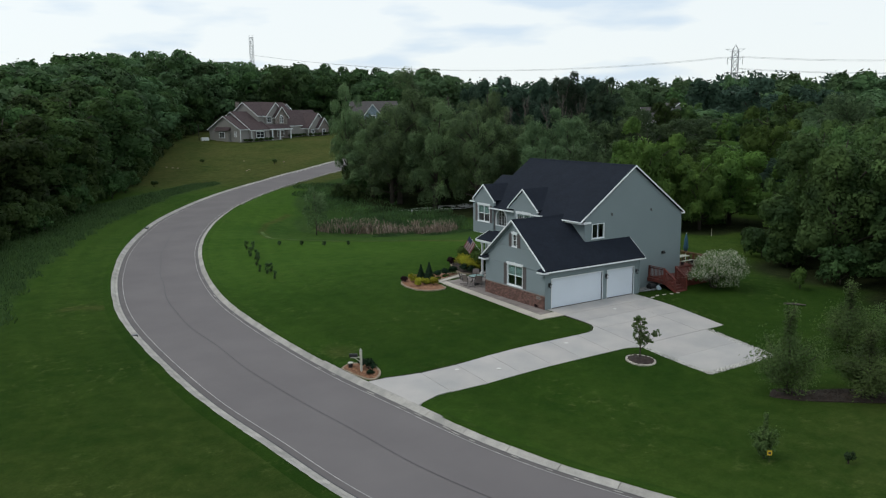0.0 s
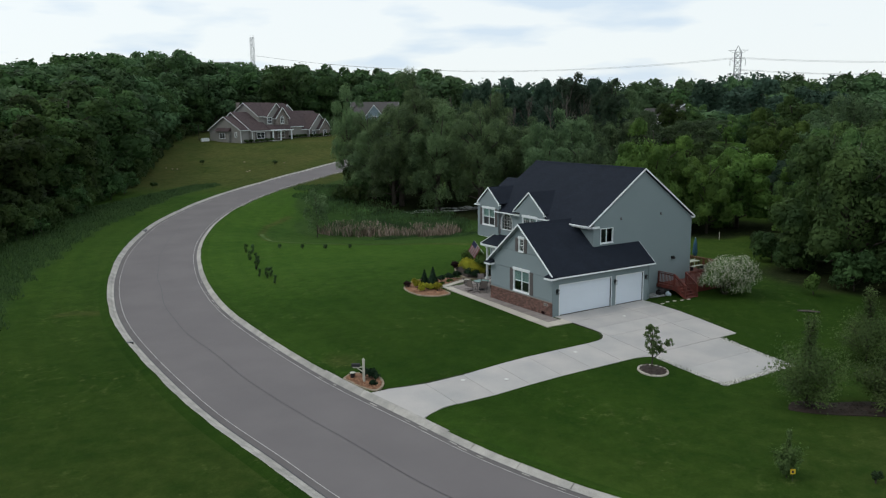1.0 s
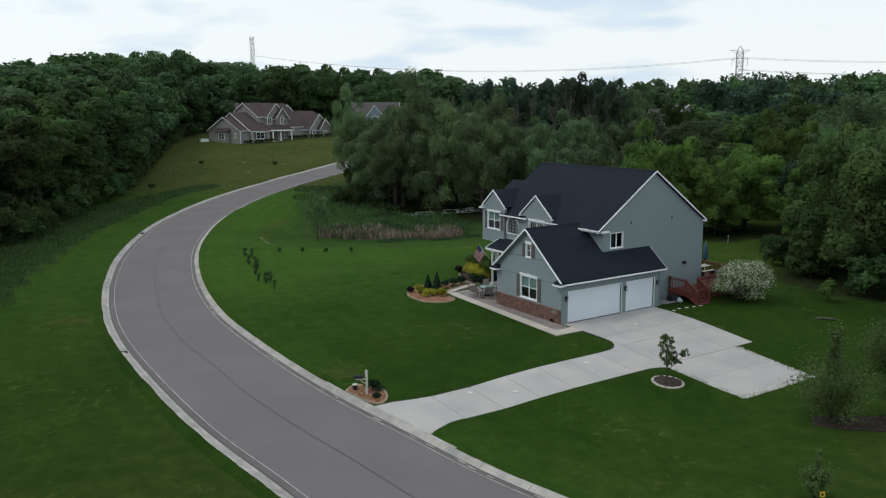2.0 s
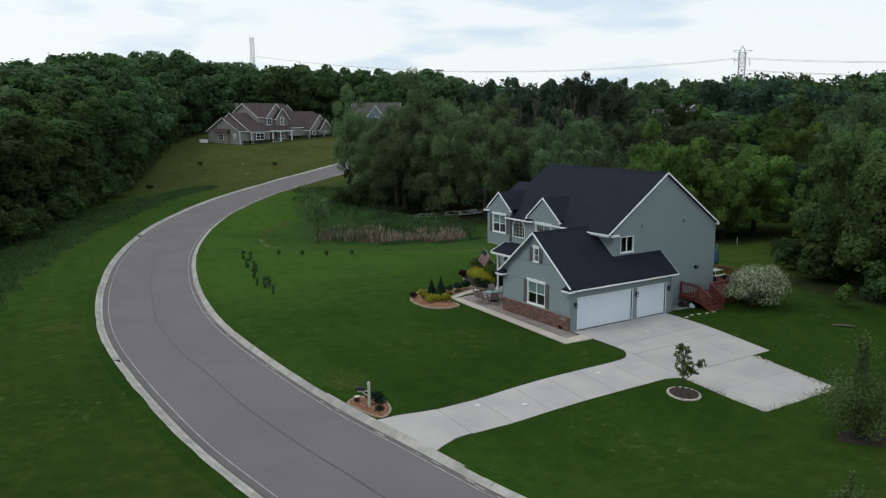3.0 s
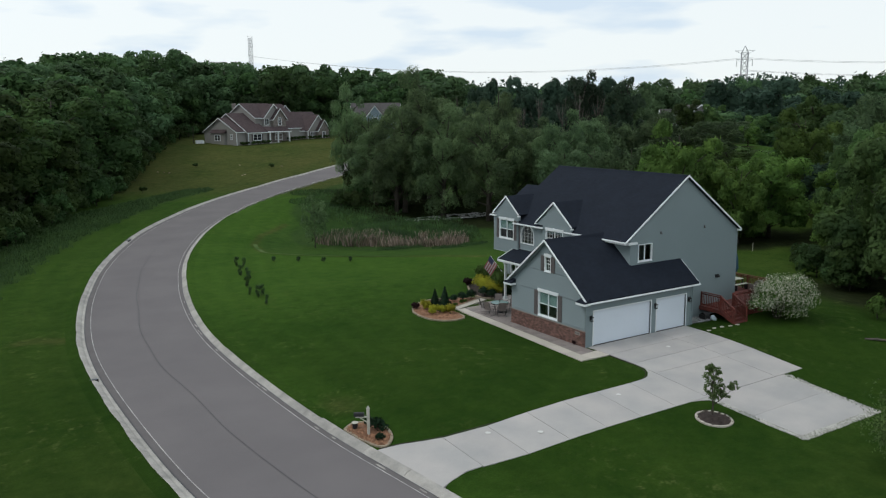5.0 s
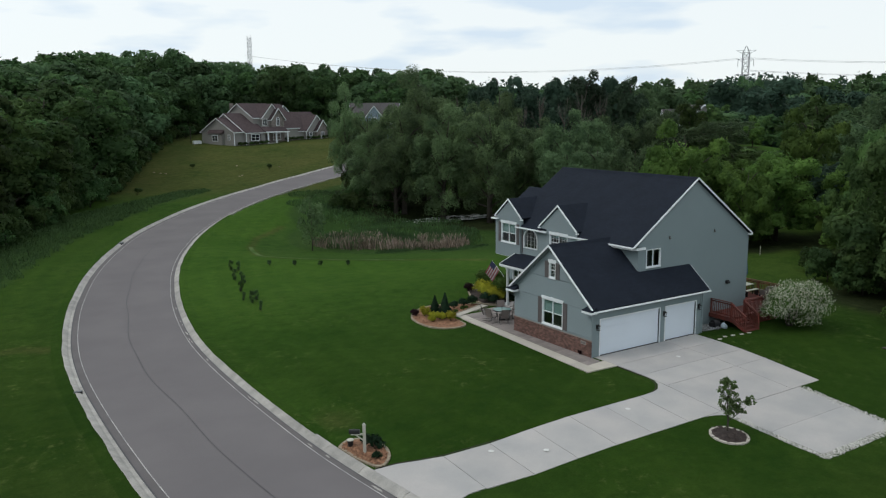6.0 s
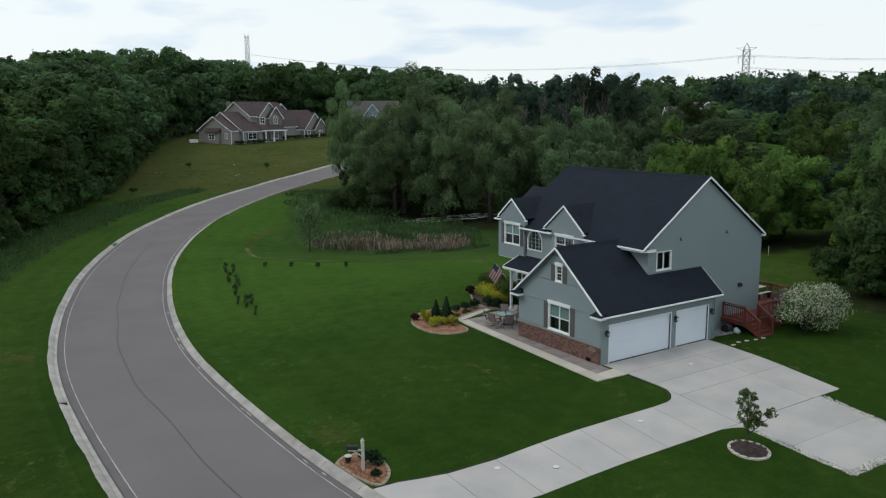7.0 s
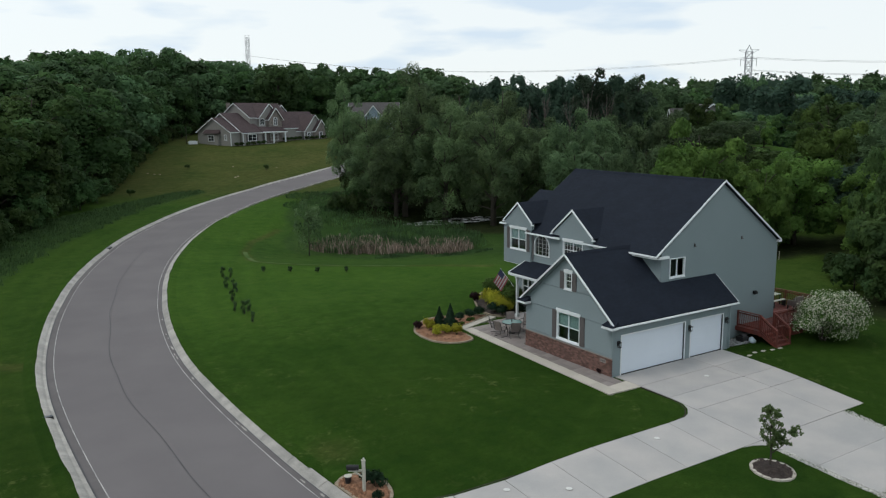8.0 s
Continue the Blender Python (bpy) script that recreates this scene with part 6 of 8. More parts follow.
# ---- garden beds and front yard ----
def mulch_bed(name, ring, mat, label, edge_mat, chips, seed, edge_w=0.13, z=0.05, edge_h=0.085, chip=0.06):
    """A domed bed of chips inside a run of edging stones."""
    root = thing(name, label, "flower bed")
    pts = catmull([Vector(p) for p in ring] + [Vector(ring[0])], 0.34)
    cx, cy = sum(p.x for p in pts) / len(pts), sum(p.y for p in pts) / len(pts)
    bd = Build()
    rings = []
    for k, (f, h) in enumerate(((1.0, 0.0), (0.75, z * 0.8), (0.4, z), (0.0, z * 1.1))):
        rings.append([(cx + (p.x - cx) * f, cy + (p.y - cy) * f, ground_z(p.x, p.y) + 0.045 + h) for p in pts])
    n = len(pts)
    for a, b in zip(rings, rings[1:]):
        bd.add(a + b, [(i, (i + 1) % n, n + (i + 1) % n, n + i) for i in range(n)])
    part("mulch", bd, mat, root, smooth=True)
    for i in range(n):
        p, q = pts[i], pts[(i + 1) % n]
        d = q - p
        if d.length < 0.05:
            continue
        e = Build().box(-d.length / 2 + 0.01, d.length / 2 - 0.01, -edge_w / 2, edge_w / 2, -0.1, edge_h, pose((p.x + q.x) / 2, (p.y + q.y) / 2, ground_z(p.x, p.y), 0, 0, math.degrees(math.atan2(d.y, d.x))))
        part("edging_stone", e, edge_mat, root)
    rng = random.Random(seed)
    spots = []
    for _ in range(200):
        k = rng.randrange(n)
        f = math.sqrt(rng.random()) * 0.92
        spots.append((cx + (pts[k].x - cx) * f, cy + (pts[k].y - cy) * f, 0.12))
    pebbles("chip_litter", spots, chips, chip, mat, "", seed, root, height=0.075 + z * 0.6)
    return root


def shrub(name, h, r, seed, leaves, size, mat, blobs=7, loose=0.35, foot=0.32, rise=0.36):
    rng = np.random.default_rng(seed)
    bl = [(rng.normal() * r * loose, rng.normal() * r * loose, h * (foot + rise * rng.random()), r * (0.5 + 0.2 * rng.random()), h / (2 * r) if h > 1.3 * r else 0.9) for _ in range(blobs)]
    c, d = crown_points(bl, leaves, rng)
    c[:, 2] = np.clip(c[:, 2], 0.03, h * 1.05)
    tr = Build()
    for k in range(4):
        a = k * 1.6
        tr.tube([(0, 0, -0.05), (math.cos(a) * r * 0.3, math.sin(a) * r * 0.3, h * 0.6)], [0.02, 0.006], 5)
    return tr.mesh(name + "_stem", BARK), leaf_mesh(name + "_crown", c, d, size * (0.6 + 0.8 * rng.random(leaves)), mat, rng)


def garden():
    mulch_bed("front_bed", [(-4.35, 12.2), (-4.05, 13.6), (-2.9, 15.1), (-1.3, 15.8), (0.4, 15.3), (1.7, 14.7), (2.1, 14.2), (0.6, 13.5), (-1.05, 12.85), (-1.75, 12.3), (-1.85, 10.3), (-2.5, 9.8), (-3.5, 10.0), (-4.2, 10.9)],
              MULCH, "kidney-shaped bed of red-brown wood chips edged with stone", EDGING, 700, 3)
    mulch_bed("porch_bed", [(2.4, 14.1), (2.6, 15.6), (3.5, 17.6), (4.6, 19.2), (6.2, 20.0), (6.8, 17.0), (5.0, 15.0), (4.4, 13.2), (3.2, 13.4)], MULCH_DARK,
              "curved bed of dark mulch edged with pale stone", EDGING, 350, 4)
    arb = conifer("arborvitae", 1.65, 0.68, 5, 4200, 0.09, CONIFER, 0.0)
    plant("arborvitae", arb, "dark green cone-shaped arborvitae in a mulch bed", -2.05, 12.45, 1.08, 0.3, "shrub", "front bed shrubs")
    plant("arborvitae", arb, "dark green cone-shaped arborvitae in a mulch bed", -2.35, 13.3, 0.90, 1.9, "shrub", "front bed shrubs")
    gold = shrub("golden_shrub", 1.0, 0.42, 6, 1300, 0.085, GOLD, 10, loose=0.5)
    for x, y, s in ((-3.1, 13.4, 0.85), (-3.35, 11.9, 0.8), (-2.35, 11.3, 0.85), (-2.75, 12.0, 0.7)):
        plant("golden_shrub", gold, "yellow-green golden shrub on wood chips", x, y, s, x * 3, "shrub", "golden shrubs")
    pur = shrub("dark_shrub", 0.75, 0.42, 7, 700, 0.10, PURPLE)
    for x, y, s in ((-3.5, 14.0, 0.8), (-1.2, 13.6, 0.85), (-1.6, 14.6, 0.8)):
        plant("dark_shrub", pur, "dark purple-leaved shrub on wood chips", x, y, s, x * 2, "shrub", "dark shrubs")
    ball = shrub("round_shrub", 0.95, 0.62, 8, 1500, 0.07, CONIFER, loose=0.12)
    for x, y, s in ((-0.2, 14.1, 0.75), (0.7, 14.2, 0.85), (1.5, 14.35, 0.95), (2.9, 14.5, 0.95), (3.0, 13.6, 0.9), (4.2, 13.4, 0.9)):
        plant("round_shrub", ball, "clipped round dark green shrub", x, y, s, x * 2, "shrub", "round shrubs")
    big = shrub("porch_shrub", 1.9, 1.0, 9, 4200, 0.10, SHRUBG, 9)
    plant("porch_shrub", big, "large fresh green shrub by the porch", 5.0, 16.5, 1.0, 0.4, "shrub", "porch shrubs")
    plant("porch_shrub", big, "large fresh green shrub by the porch", 4.6, 14.6, 0.95, 2.4, "shrub", "porch shrubs")
    y1 = shrub("yellow_shrub", 1.25, 1.0, 10, 3600, 0.085, GOLD, 9)
    plant("yellow_shrub", y1, "broad yellow-leaved shrub by the porch", 3.9, 15.7, 1.0, 0.2, "shrub", "porch shrubs")
    plant("yellow_shrub", y1, "broad yellow-leaved shrub by the porch", 3.6, 14.5, 0.9, 1.2, "shrub", "porch shrubs")
    plant("yellow_shrub", y1, "broad yellow-leaved shrub by the porch", 4.3, 16.9, 0.95, 2.2, "shrub", "porch shrubs")
    plant("porch_shrub", big, "large fresh green shrub by the porch", 5.9, 17.8, 0.9, 1.4, "shrub", "porch shrubs")
    plant("dark_shrub", pur, "dark purple-leaved shrub at the porch bed's edge", 3.9, 18.3, 1.1, 0.4, "shrub", "dark shrubs")
    tuft = shrub("grass_tuft", 0.45, 0.3, 13, 160, 0.2, SHRUBG, 4)
    for x, y in ((-1.0, 13.0), (0.2, 13.6)):
        plant("low_plant", tuft, "low leafy plant beside the walk", x, y, 0.7, x * 5, "plant", "low plants")
    foot = plant("wall_plant", pur, "small dark red plant at the foot of the brick", -0.12, 0.9, 0.38, 0.6, "plant")
    foot.location.z += 0.05
    # blossoming shrub by the deck
    rng = np.random.default_rng(31)
    bl = [(rng.normal() * 0.95, rng.normal() * 0.95, 0.45 + 1.6 * rng.random(), 0.72 + 0.3 * rng.random(), 0.9) for _ in range(20)]
    c, d = crown_points(bl, 34000, rng, sprigs=0.04)
    c[:, 2] = np.clip(c[:, 2], 0.06, 3.2)
    pick = (rng.random(34000) < 0.56)
    green = leaf_mesh("lilac_leaves", c[~pick], d[~pick], 0.095 * (0.6 + 0.8 * rng.random((~pick).sum())), SHRUBG, rng)
    white = leaf_mesh("lilac_blossom", c[pick] + d[pick] * 0.06, d[pick], 0.064 * (0.6 + 0.8 * rng.random(pick.sum())), BLOSSOM, rng)
    tr = Build()
    for k in range(7):
        a = k * 0.9
        tr.tube([(0.1 * math.cos(a), 0.1 * math.sin(a), -0.1), (0.5 * math.cos(a), 0.5 * math.sin(a), 1.0), (1.1 * math.cos(a), 1.1 * math.sin(a), 1.9)], [0.05, 0.035, 0.01], 5)
    b = plant("blossom_shrub", (tr.mesh("stems", BARK), green), "large rounded shrub covered in white blossom", 15.55, -2.1, 1.07, 0.0, "shrub", stretch=1.0)
    o = new("blossom", white)
    o.parent = b
    tagged(o, "white blossom")


def stepping_stones():
    for i, (x, y) in enumerate(((9.2, -1.6), (9.95, -1.42), (10.6, -1.5), (11.25, -1.66), (11.9, -1.72))):
        rng = random.Random(i)
        k = 9
        ring = [(x + (0.14 + 0.05 * rng.random()) * math.cos(j * math.tau / k), y + (0.09 + 0.04 * rng.random()) * math.sin(j * math.tau / k)) for j in range(k)]
        ob = flat_slab("stepping_stone", ring, BORDER, None, top=0.03, thick=0.12)
        tagged(ob, "flat pale stepping stone in the grass", "stone", "stepping stones")
    pts = edge_pts((9.5, 0.6), (11.4, 0.4), 0.55)
    pebbles("side_gravel", pts, 900, 0.085, RUBBLE, "loose grey-white gravel beside the house wall", 17, height=0.075)


TX, TY = 0.85, 9.75


def patio_set():
    t = thing("patio_table", "round glass-topped patio table on dark legs", "table", at=(TX, TY, ground_z(TX, TY) + 0.045))
    n = 28
    top = Build().prism([(0.64 * math.cos(i * math.tau / n), 0.64 * math.sin(i * math.tau / n), 0.70) for i in range(n)], (0, 0, 0.022))
    part("tabletop", top, TABLETOP, t, "pale green glass top")
    rim = Build()
    for i in range(n):
        a, b = i * math.tau / n, (i + 1) * math.tau / n
        rim.beam((0.64 * math.cos(a), 0.64 * math.sin(a), 0.705), (0.64 * math.cos(b), 0.64 * math.sin(b), 0.705), 0.035, 0.045)
    part("rim", rim, BLACK, t)
    for k in range(4):
        a = math.pi / 4 + k * math.pi / 2
        part("leg", Build().tube([(0.5 * math.cos(a), 0.5 * math.sin(a), 0), (0.36 * math.cos(a), 0.36 * math.sin(a), 0.4), (0.5 * math.cos(a), 0.5 * math.sin(a), 0.7)], [0.02, 0.02, 0.02], 6), BLACK, t)
    u = thing("closed_umbrella_base", "dark umbrella base under the patio table", "umbrella base", at=(TX, TY, ground_z(TX, TY) + 0.045))
    part("base", Build().tube([(0, 0, 0), (0, 0, 0.07), (0, 0, 0.12)], [0.24, 0.22, 0.05], 14), BLACK, u)
    part("pole", Build().tube([(0, 0, 0.1), (0, 0, 0.98)], [0.025, 0.025], 8), BLACK, u)
    first = None
    for k, (dx, dy) in enumerate(((-0.82, 0.55), (-0.46, -0.88), (0.95, 0.1), (0.55, 0.84), (-0.98, -0.22))):
        ang = math.degrees(math.atan2(-dy, -dx)) - 90
        m = pose(TX + dx * 1.05, TY + dy * 1.05, ground_z(TX, TY) + 0.045, 0, 0, ang)
        if first is None:
            first = thing("patio_chair", "brown sling patio chair with curved arms", "chair", "chairs round the patio table")
            part("seat", Build().prism([(-0.26, -0.24, 0.40), (-0.26, 0.26, 0.45), (0.26, 0.26, 0.45), (0.26, -0.24, 0.40)], (0, 0, 0.025)), WICKER, first)
            part("backrest", Build().prism([(-0.25, -0.24, 0.42), (0.25, -0.24, 0.42), (0.25, -0.42, 1.02), (-0.25, -0.42, 1.02)], (0, 0.025, 0.0)), WICKER, first)
            for s in (-0.29, 0.29):
                part("frame", Build().tube([(s, -0.43, 1.04), (s, -0.25, 0.42), (s, 0.28, 0.44)], [0.018, 0.018, 0.018], 6), BLACK, first)
                part("arm", Build().tube([(s, -0.33, 0.70), (s, 0.0, 0.66), (s, 0.24, 0.62), (s, 0.28, 0.44)], [0.02, 0.022, 0.02, 0.015], 6), BLACK, first)
                part("leg", Build().tube([(s, 0.28, 0.44), (s, 0.30, 0.0), (s, -0.30, 0.02)], [0.018, 0.018, 0.018], 6), BLACK, first)
            first.matrix_basis = m
        else:
            copy_thing(first, m)


def flag():
    f = thing("flag", "striped red and white flag with blue corner on slanting pole", "flag", at=(3.0, 12.75, 2.45))
    tipv = Vector((-0.55, 0.75, 1.25))
    part("pole", Build().tube([(0.15, -0.3, -0.3), tuple(tipv)], [0.014, 0.012], 6), WHITE, f)
    part("finial", Build().tube([tuple(tipv), tuple(tipv + Vector((0, 0, 0.06)))], [0.03, 0.01], 8), BLACK, f)
    red = material("flag_red", (0.19, 0.045, 0.05), 0.8, 0.1, 3.0, 30.0, 0.0)
    blue = material("flag_blue", (0.02, 0.025, 0.06), 0.8, 0.1, 3.0, 30.0, 0.0)
    cloth = material("flag_white", (0.27, 0.26, 0.255), 0.8, 0.1, 3.0, 30.0, 0.0)
    base = Vector((0.05, -0.15, 0.05))
    hoist = (tipv - base)

    def at(u, v):
        w = 0.07 * math.sin(u * 7 + v * 2) * u
        return base + hoist * (1 - v * 0.72) + Vector((-0.62 * u + w, 0.32 * u + w, -1.35 * u + 0.15 * u * u))
    for i in range(9):
        bd = Build()
        for k in range(8):
            u0, u1 = k / 8, (k + 1) / 8
            if i < 5 and k < 3:
                continue
            q = [at(u0, i / 9), at(u1, i / 9), at(u1, (i + 1) / 9), at(u0, (i + 1) / 9)]
            bd.prism(q, (0.006, 0.004, 0))
        part("stripe", bd, red if i % 2 == 0 else cloth, f)
    bd = Build()
    for k in range(3):
        for i in range(5):
            q = [at(k / 8, i / 9), at((k + 1) / 8, i / 9), at((k + 1) / 8, (i + 1) / 9), at(k / 8, (i + 1) / 9)]
            bd.prism(q, (0.007, 0.005, 0))
    part("canton", bd, blue, f, "dark blue corner of the flag")
    f.scale = (0.74, 0.74, 0.74)


def mailbox():
    mulch_bed("mailbox_bed", [(-16.7, -1.75), (-16.1, -1.35), (-15.35, -1.75), (-15.05, -2.6), (-15.25, -3.7), (-15.75, -4.35), (-16.2, -4.4), (-16.55, -3.2)], MULCH,
                    "small bed of red-brown wood chips round the mailbox, edged with stone", EDGING, 420, 21, chip=0.07)
    x, y = -16.05, -2.95
    z = ground_z(x, y) + 0.08
    mb = thing("mailbox", "black mailbox on a weathered white post", "mailbox", at=(x, y, z))
    mb.scale = (0.9, 0.9, 0.9)
    part("post", Build().box(-0.06, 0.06, -0.06, 0.06, -0.2, 1.38), WOODPOST, mb)
    part("post_cap", Build().prism([(-0.08, -0.08, 1.38), (0.08, -0.08, 1.38), (0.08, 0.08, 1.38), (-0.08, 0.08, 1.38)], (0, 0, 0.03)).tube([(0, 0, 1.41), (0, 0, 1.46), (0, 0, 1.52)], [0.03, 0.055, 0.01], 8), WOODPOST, mb)
    part("bracket", Build().beam((0, 0, 0.93), (-0.55, 0.35, 0.93), 0.09, 0.07).beam((-0.03, 0.02, 0.62), (-0.36, 0.23, 0.90), 0.05, 0.05), WOODPOST, mb)
    m = pose(-0.38, 0.24, 0.97, 0, 0, 147)
    body = Build()
    prof = [(-0.085, 0), (0.085, 0)] + [(0.085 * math.cos(k * math.pi / 8), 0.13 + 0.085 * math.sin(k * math.pi / 8)) for k in range(9)]
    body.prism([m @ Vector((-0.24, a, b)) for a, b in prof], m.to_3x3() @ Vector((0.50, 0, 0)))
    bx = part("box", body, BLACK, mb)
    part("door", Build().prism([m @ Vector((0.26, a * 1.04, b * 1.02)) for a, b in prof], m.to_3x3() @ Vector((0.02, 0, 0))), BLACK, bx)
    for k in range(3):
        part("bar", Build().box(-0.16 + k * 0.11, -0.09 + k * 0.11, -0.089, -0.0855, 0.07, 0.13, m), WHITE, bx)
    pot = thing("planter", "dark round planter with a pale rim", "planter", at=(-16.3, -2.05, ground_z(-16.3, -2.05) + 0.08))
    part("bowl", Build().tube([(0, 0, 0), (0, 0, 0.28), (0, 0, 0.30)], [0.11, 0.14, 0.15], 14), BLACK, pot)
    part("rim", Build().tube([(0, 0, 0.30), (0, 0, 0.33), (0, 0, 0.331)], [0.16, 0.16, 0.12], 14), WOODPOST, pot)
    sh = shrub("low_evergreen", 0.75, 0.45, 33, 420, 0.12, CONIFER, 6)
    plant("low_evergreen", sh, "low dark evergreen shrub beside the mailbox", -15.55, -2.75, 1.0, 0.2, "shrub", "mailbox shrubs")
    plant("low_evergreen", sh, "low dark evergreen shrub beside the mailbox", -15.9, -3.75, 0.55, 1.2, "shrub", "mailbox shrubs")


def ring_tree():
    k = 18
    mulch_bed("tree_ring", [(-1.45 + 0.83 * math.cos(i * math.tau / k), -10.58 + 0.83 * math.sin(i * math.tau / k)) for i in range(k)], MULCH_DARK,
              "round bed of dark mulch ringed with pale stone", BORDER, 320, 23, z=0.04, edge_h=0.07)
    rng = np.random.default_rng(44)
    bl = []
    for i in range(70):
        t = rng.random()
        a, q = rng.random() * math.tau, (0.10 + 0.46 * math.sin(math.pi * min(1.0, 0.08 + 0.80 * t))) * math.sqrt(rng.random())
        bl.append((q * math.cos(a) - 0.05 * t, q * math.sin(a), 1.0 + 1.75 * t, 0.09 + 0.07 * rng.random(), 1.1))
    for i in range(26):
        t = rng.random()
        bl.append((0.25 + 0.62 * t + rng.normal() * 0.10, -0.25 - 0.50 * t + rng.normal() * 0.10, 1.1 + 0.75 * t + rng.normal() * 0.12, 0.10, 1.0))
    c, d = crown_points(bl, 3000, rng, sprigs=0.35)
    crown = leaf_mesh("small_tree_crown", c, d, 0.075 * (0.6 + 0.8 * rng.random(3000)), RING_LEAF, rng)
    tr = Build()
    tr.tube([(0, 0, -0.1), (0.02, 0, 0.75), (-0.04, 0.05, 1.6), (-0.05, 0.0, 2.6)], [0.05, 0.04, 0.022, 0.006], 7)
    tr.tube([(0.02, 0, 0.65), (0.35, -0.35, 1.1), (0.7, -0.65, 1.6)], [0.03, 0.018, 0.005], 6)
    for i in range(0, 70, 4):
        x, y, z, r, _ = bl[i]
        tr.tube([(0, 0, max(0.8, z - 0.45)), (x, y, z)], [0.015, 0.004], 5)
    plant("small_tree", (tr.mesh("small_tree_trunk", BARK), crown), "small forked tree in a mulched ring on the lawn", -1.3, -10.35, 0.92, 0.0)


def saplings():
    s1 = shrub("sapling", 1.25, 0.30, 51, 420, 0.075, SAPLING, 12, loose=0.3, foot=0.08, rise=0.70)
    for x, y, s in ((-8.7, 39.9, 1.0), (-8.2, 39.4, 0.95), (-9.7, 35.6, 1.05), (-9.35, 35.0, 0.9), (-9.5, 33.8, 0.8), (-10.9, 30.4, 1.05), (-11.7, 27.2, 0.75), (-11.4, 26.0, 1.0), (-11.0, 26.4, 0.95), (-11.7, 23.3, 0.8)):
        plant("sapling", s1, "dark slim evergreen sapling planted in the lawn", x, y - 0.7, s * 0.82, x * 7, "sapling", "row of saplings")
    s2 = shrub("seedling", 0.6, 0.20, 52, 260, 0.08, SAPLING, 6, foot=0.1, rise=0.6)
    for x, y in ((-4.85, 39.6), (-2.8, 38.2), (-0.8, 36.6), (1.5, 35.4)):
        plant("seedling", s2, "tiny dark seedling bush on the lawn", x, y, 1.0, x * 3, "sapling", "row of seedlings")
    y1 = spray_tree("tagged_sapling", 2.15, 0.52, 53, 40, 1700, 0.075, YOUNG_LEAF)
    plant("tagged_sapling", y1, "young leafy sapling with a yellow tag on the lawn", -6.5, -22.5, 1.0, 0.4, "sapling")
    z = ground_z(-6.6, -22.7)
    tg = thing("marker_tag", "small yellow square marker on a thin stake", "marker", at=(-6.62, -22.85, z))
    part("stake", Build().tube([(0, 0, -0.1), (0, 0, 0.50)], [0.010, 0.010], 5), BARK, tg)
    part("plate", Build().box(-0.10, 0.10, -0.012, 0.0, 0.30, 0.52, pose(0, 0, 0, 0, 0, -38)), TAG, tg)
    part("mark", Build().box(-0.05, 0.05, -0.018, -0.013, 0.36, 0.45, pose(0, 0, 0, 0, 0, -38)), MULCH_DARK, tg)
    plant("seedling", s2, "tiny dark seedling bush on the lawn", -4.0, -24.8, 1.0, 0.2, "sapling", "row of seedlings")
    # a dark bed shape paints the young trees' shadow on the grass
    mulch_bed("young_tree_bed", [(0.1, -18.2), (1.2, -17.7), (2.6, -18.8), (4.5, -19.9), (5.5, -21.4), (4.6, -22.1), (2.6, -20.7), (0.8, -19.2)], YOUNG_SHADE, "long dark patch standing for the shade under young trees", YOUNG_SHADE, 300, 29, z=0.02, edge_h=0.05)


def east_lawn():
    br = shrub("bright_sapling", 2.2, 0.75, 57, 900, 0.18, LIGHT, 9)
    plant("bright_sapling", br, "bright green young tree at the lawn's edge", 21.85, -5.5, 0.85, 0.3, "sapling")
    log = thing("fallen_log", "weathered grey log lying on the lawn", "log", at=(17.1, -8.2, ground_z(17.1, -8.2) + 0.08))
    log.scale = (0.8, 0.8, 0.6)
    part("stem", Build().tube([(-0.55, 0.75, 0), (-0.1, 0.1, 0.05), (0.5, -0.8, 0.02)], [0.10, 0.13, 0.09], 8), DEAD_BARK, log, smooth=True)
    part("branch", Build().tube([(0.0, 0.0, 0.05), (0.3, 0.25, 0.12)], [0.05, 0.02], 6), BARK, log)
    for x, y in ((39.3, 17.2),):
        ps_ = thing("marker_post", "slim white marker post in rough grass", "post", at=(x, y, ground_z(x, y)))
        part("shaft", Build().tube([(0, 0, -0.2), (0, 0, 0.8)], [0.028, 0.028], 6), WOODPOST, ps_)
        part("cap", Build().tube([(0, 0, 0.8), (0, 0, 0.88)], [0.04, 0.03], 6), WOODPOST, ps_)
    for x, y, s in ((33, 6, 0.9), (36, 9, 0.7), (31, 2.5, 0.8), (35.5, 3.5, 1.1), (38, 22, 0.7), (42, 30, 1.1), (47, 34, 1.2), (40, 34, 0.9), (27.5, -5.5, 1.0), (29.5, -9, 1.2), (30.2, -13, 1.1), (28.5, -17, 1.2), (30.5, 1.5, 0.9), (34, 4.5, 0.9)):
        plant("bush", BUSHES[int(x) % 2], "leafy green bush beside the rough grass", x, y, s, x, "bush", "east bushes")


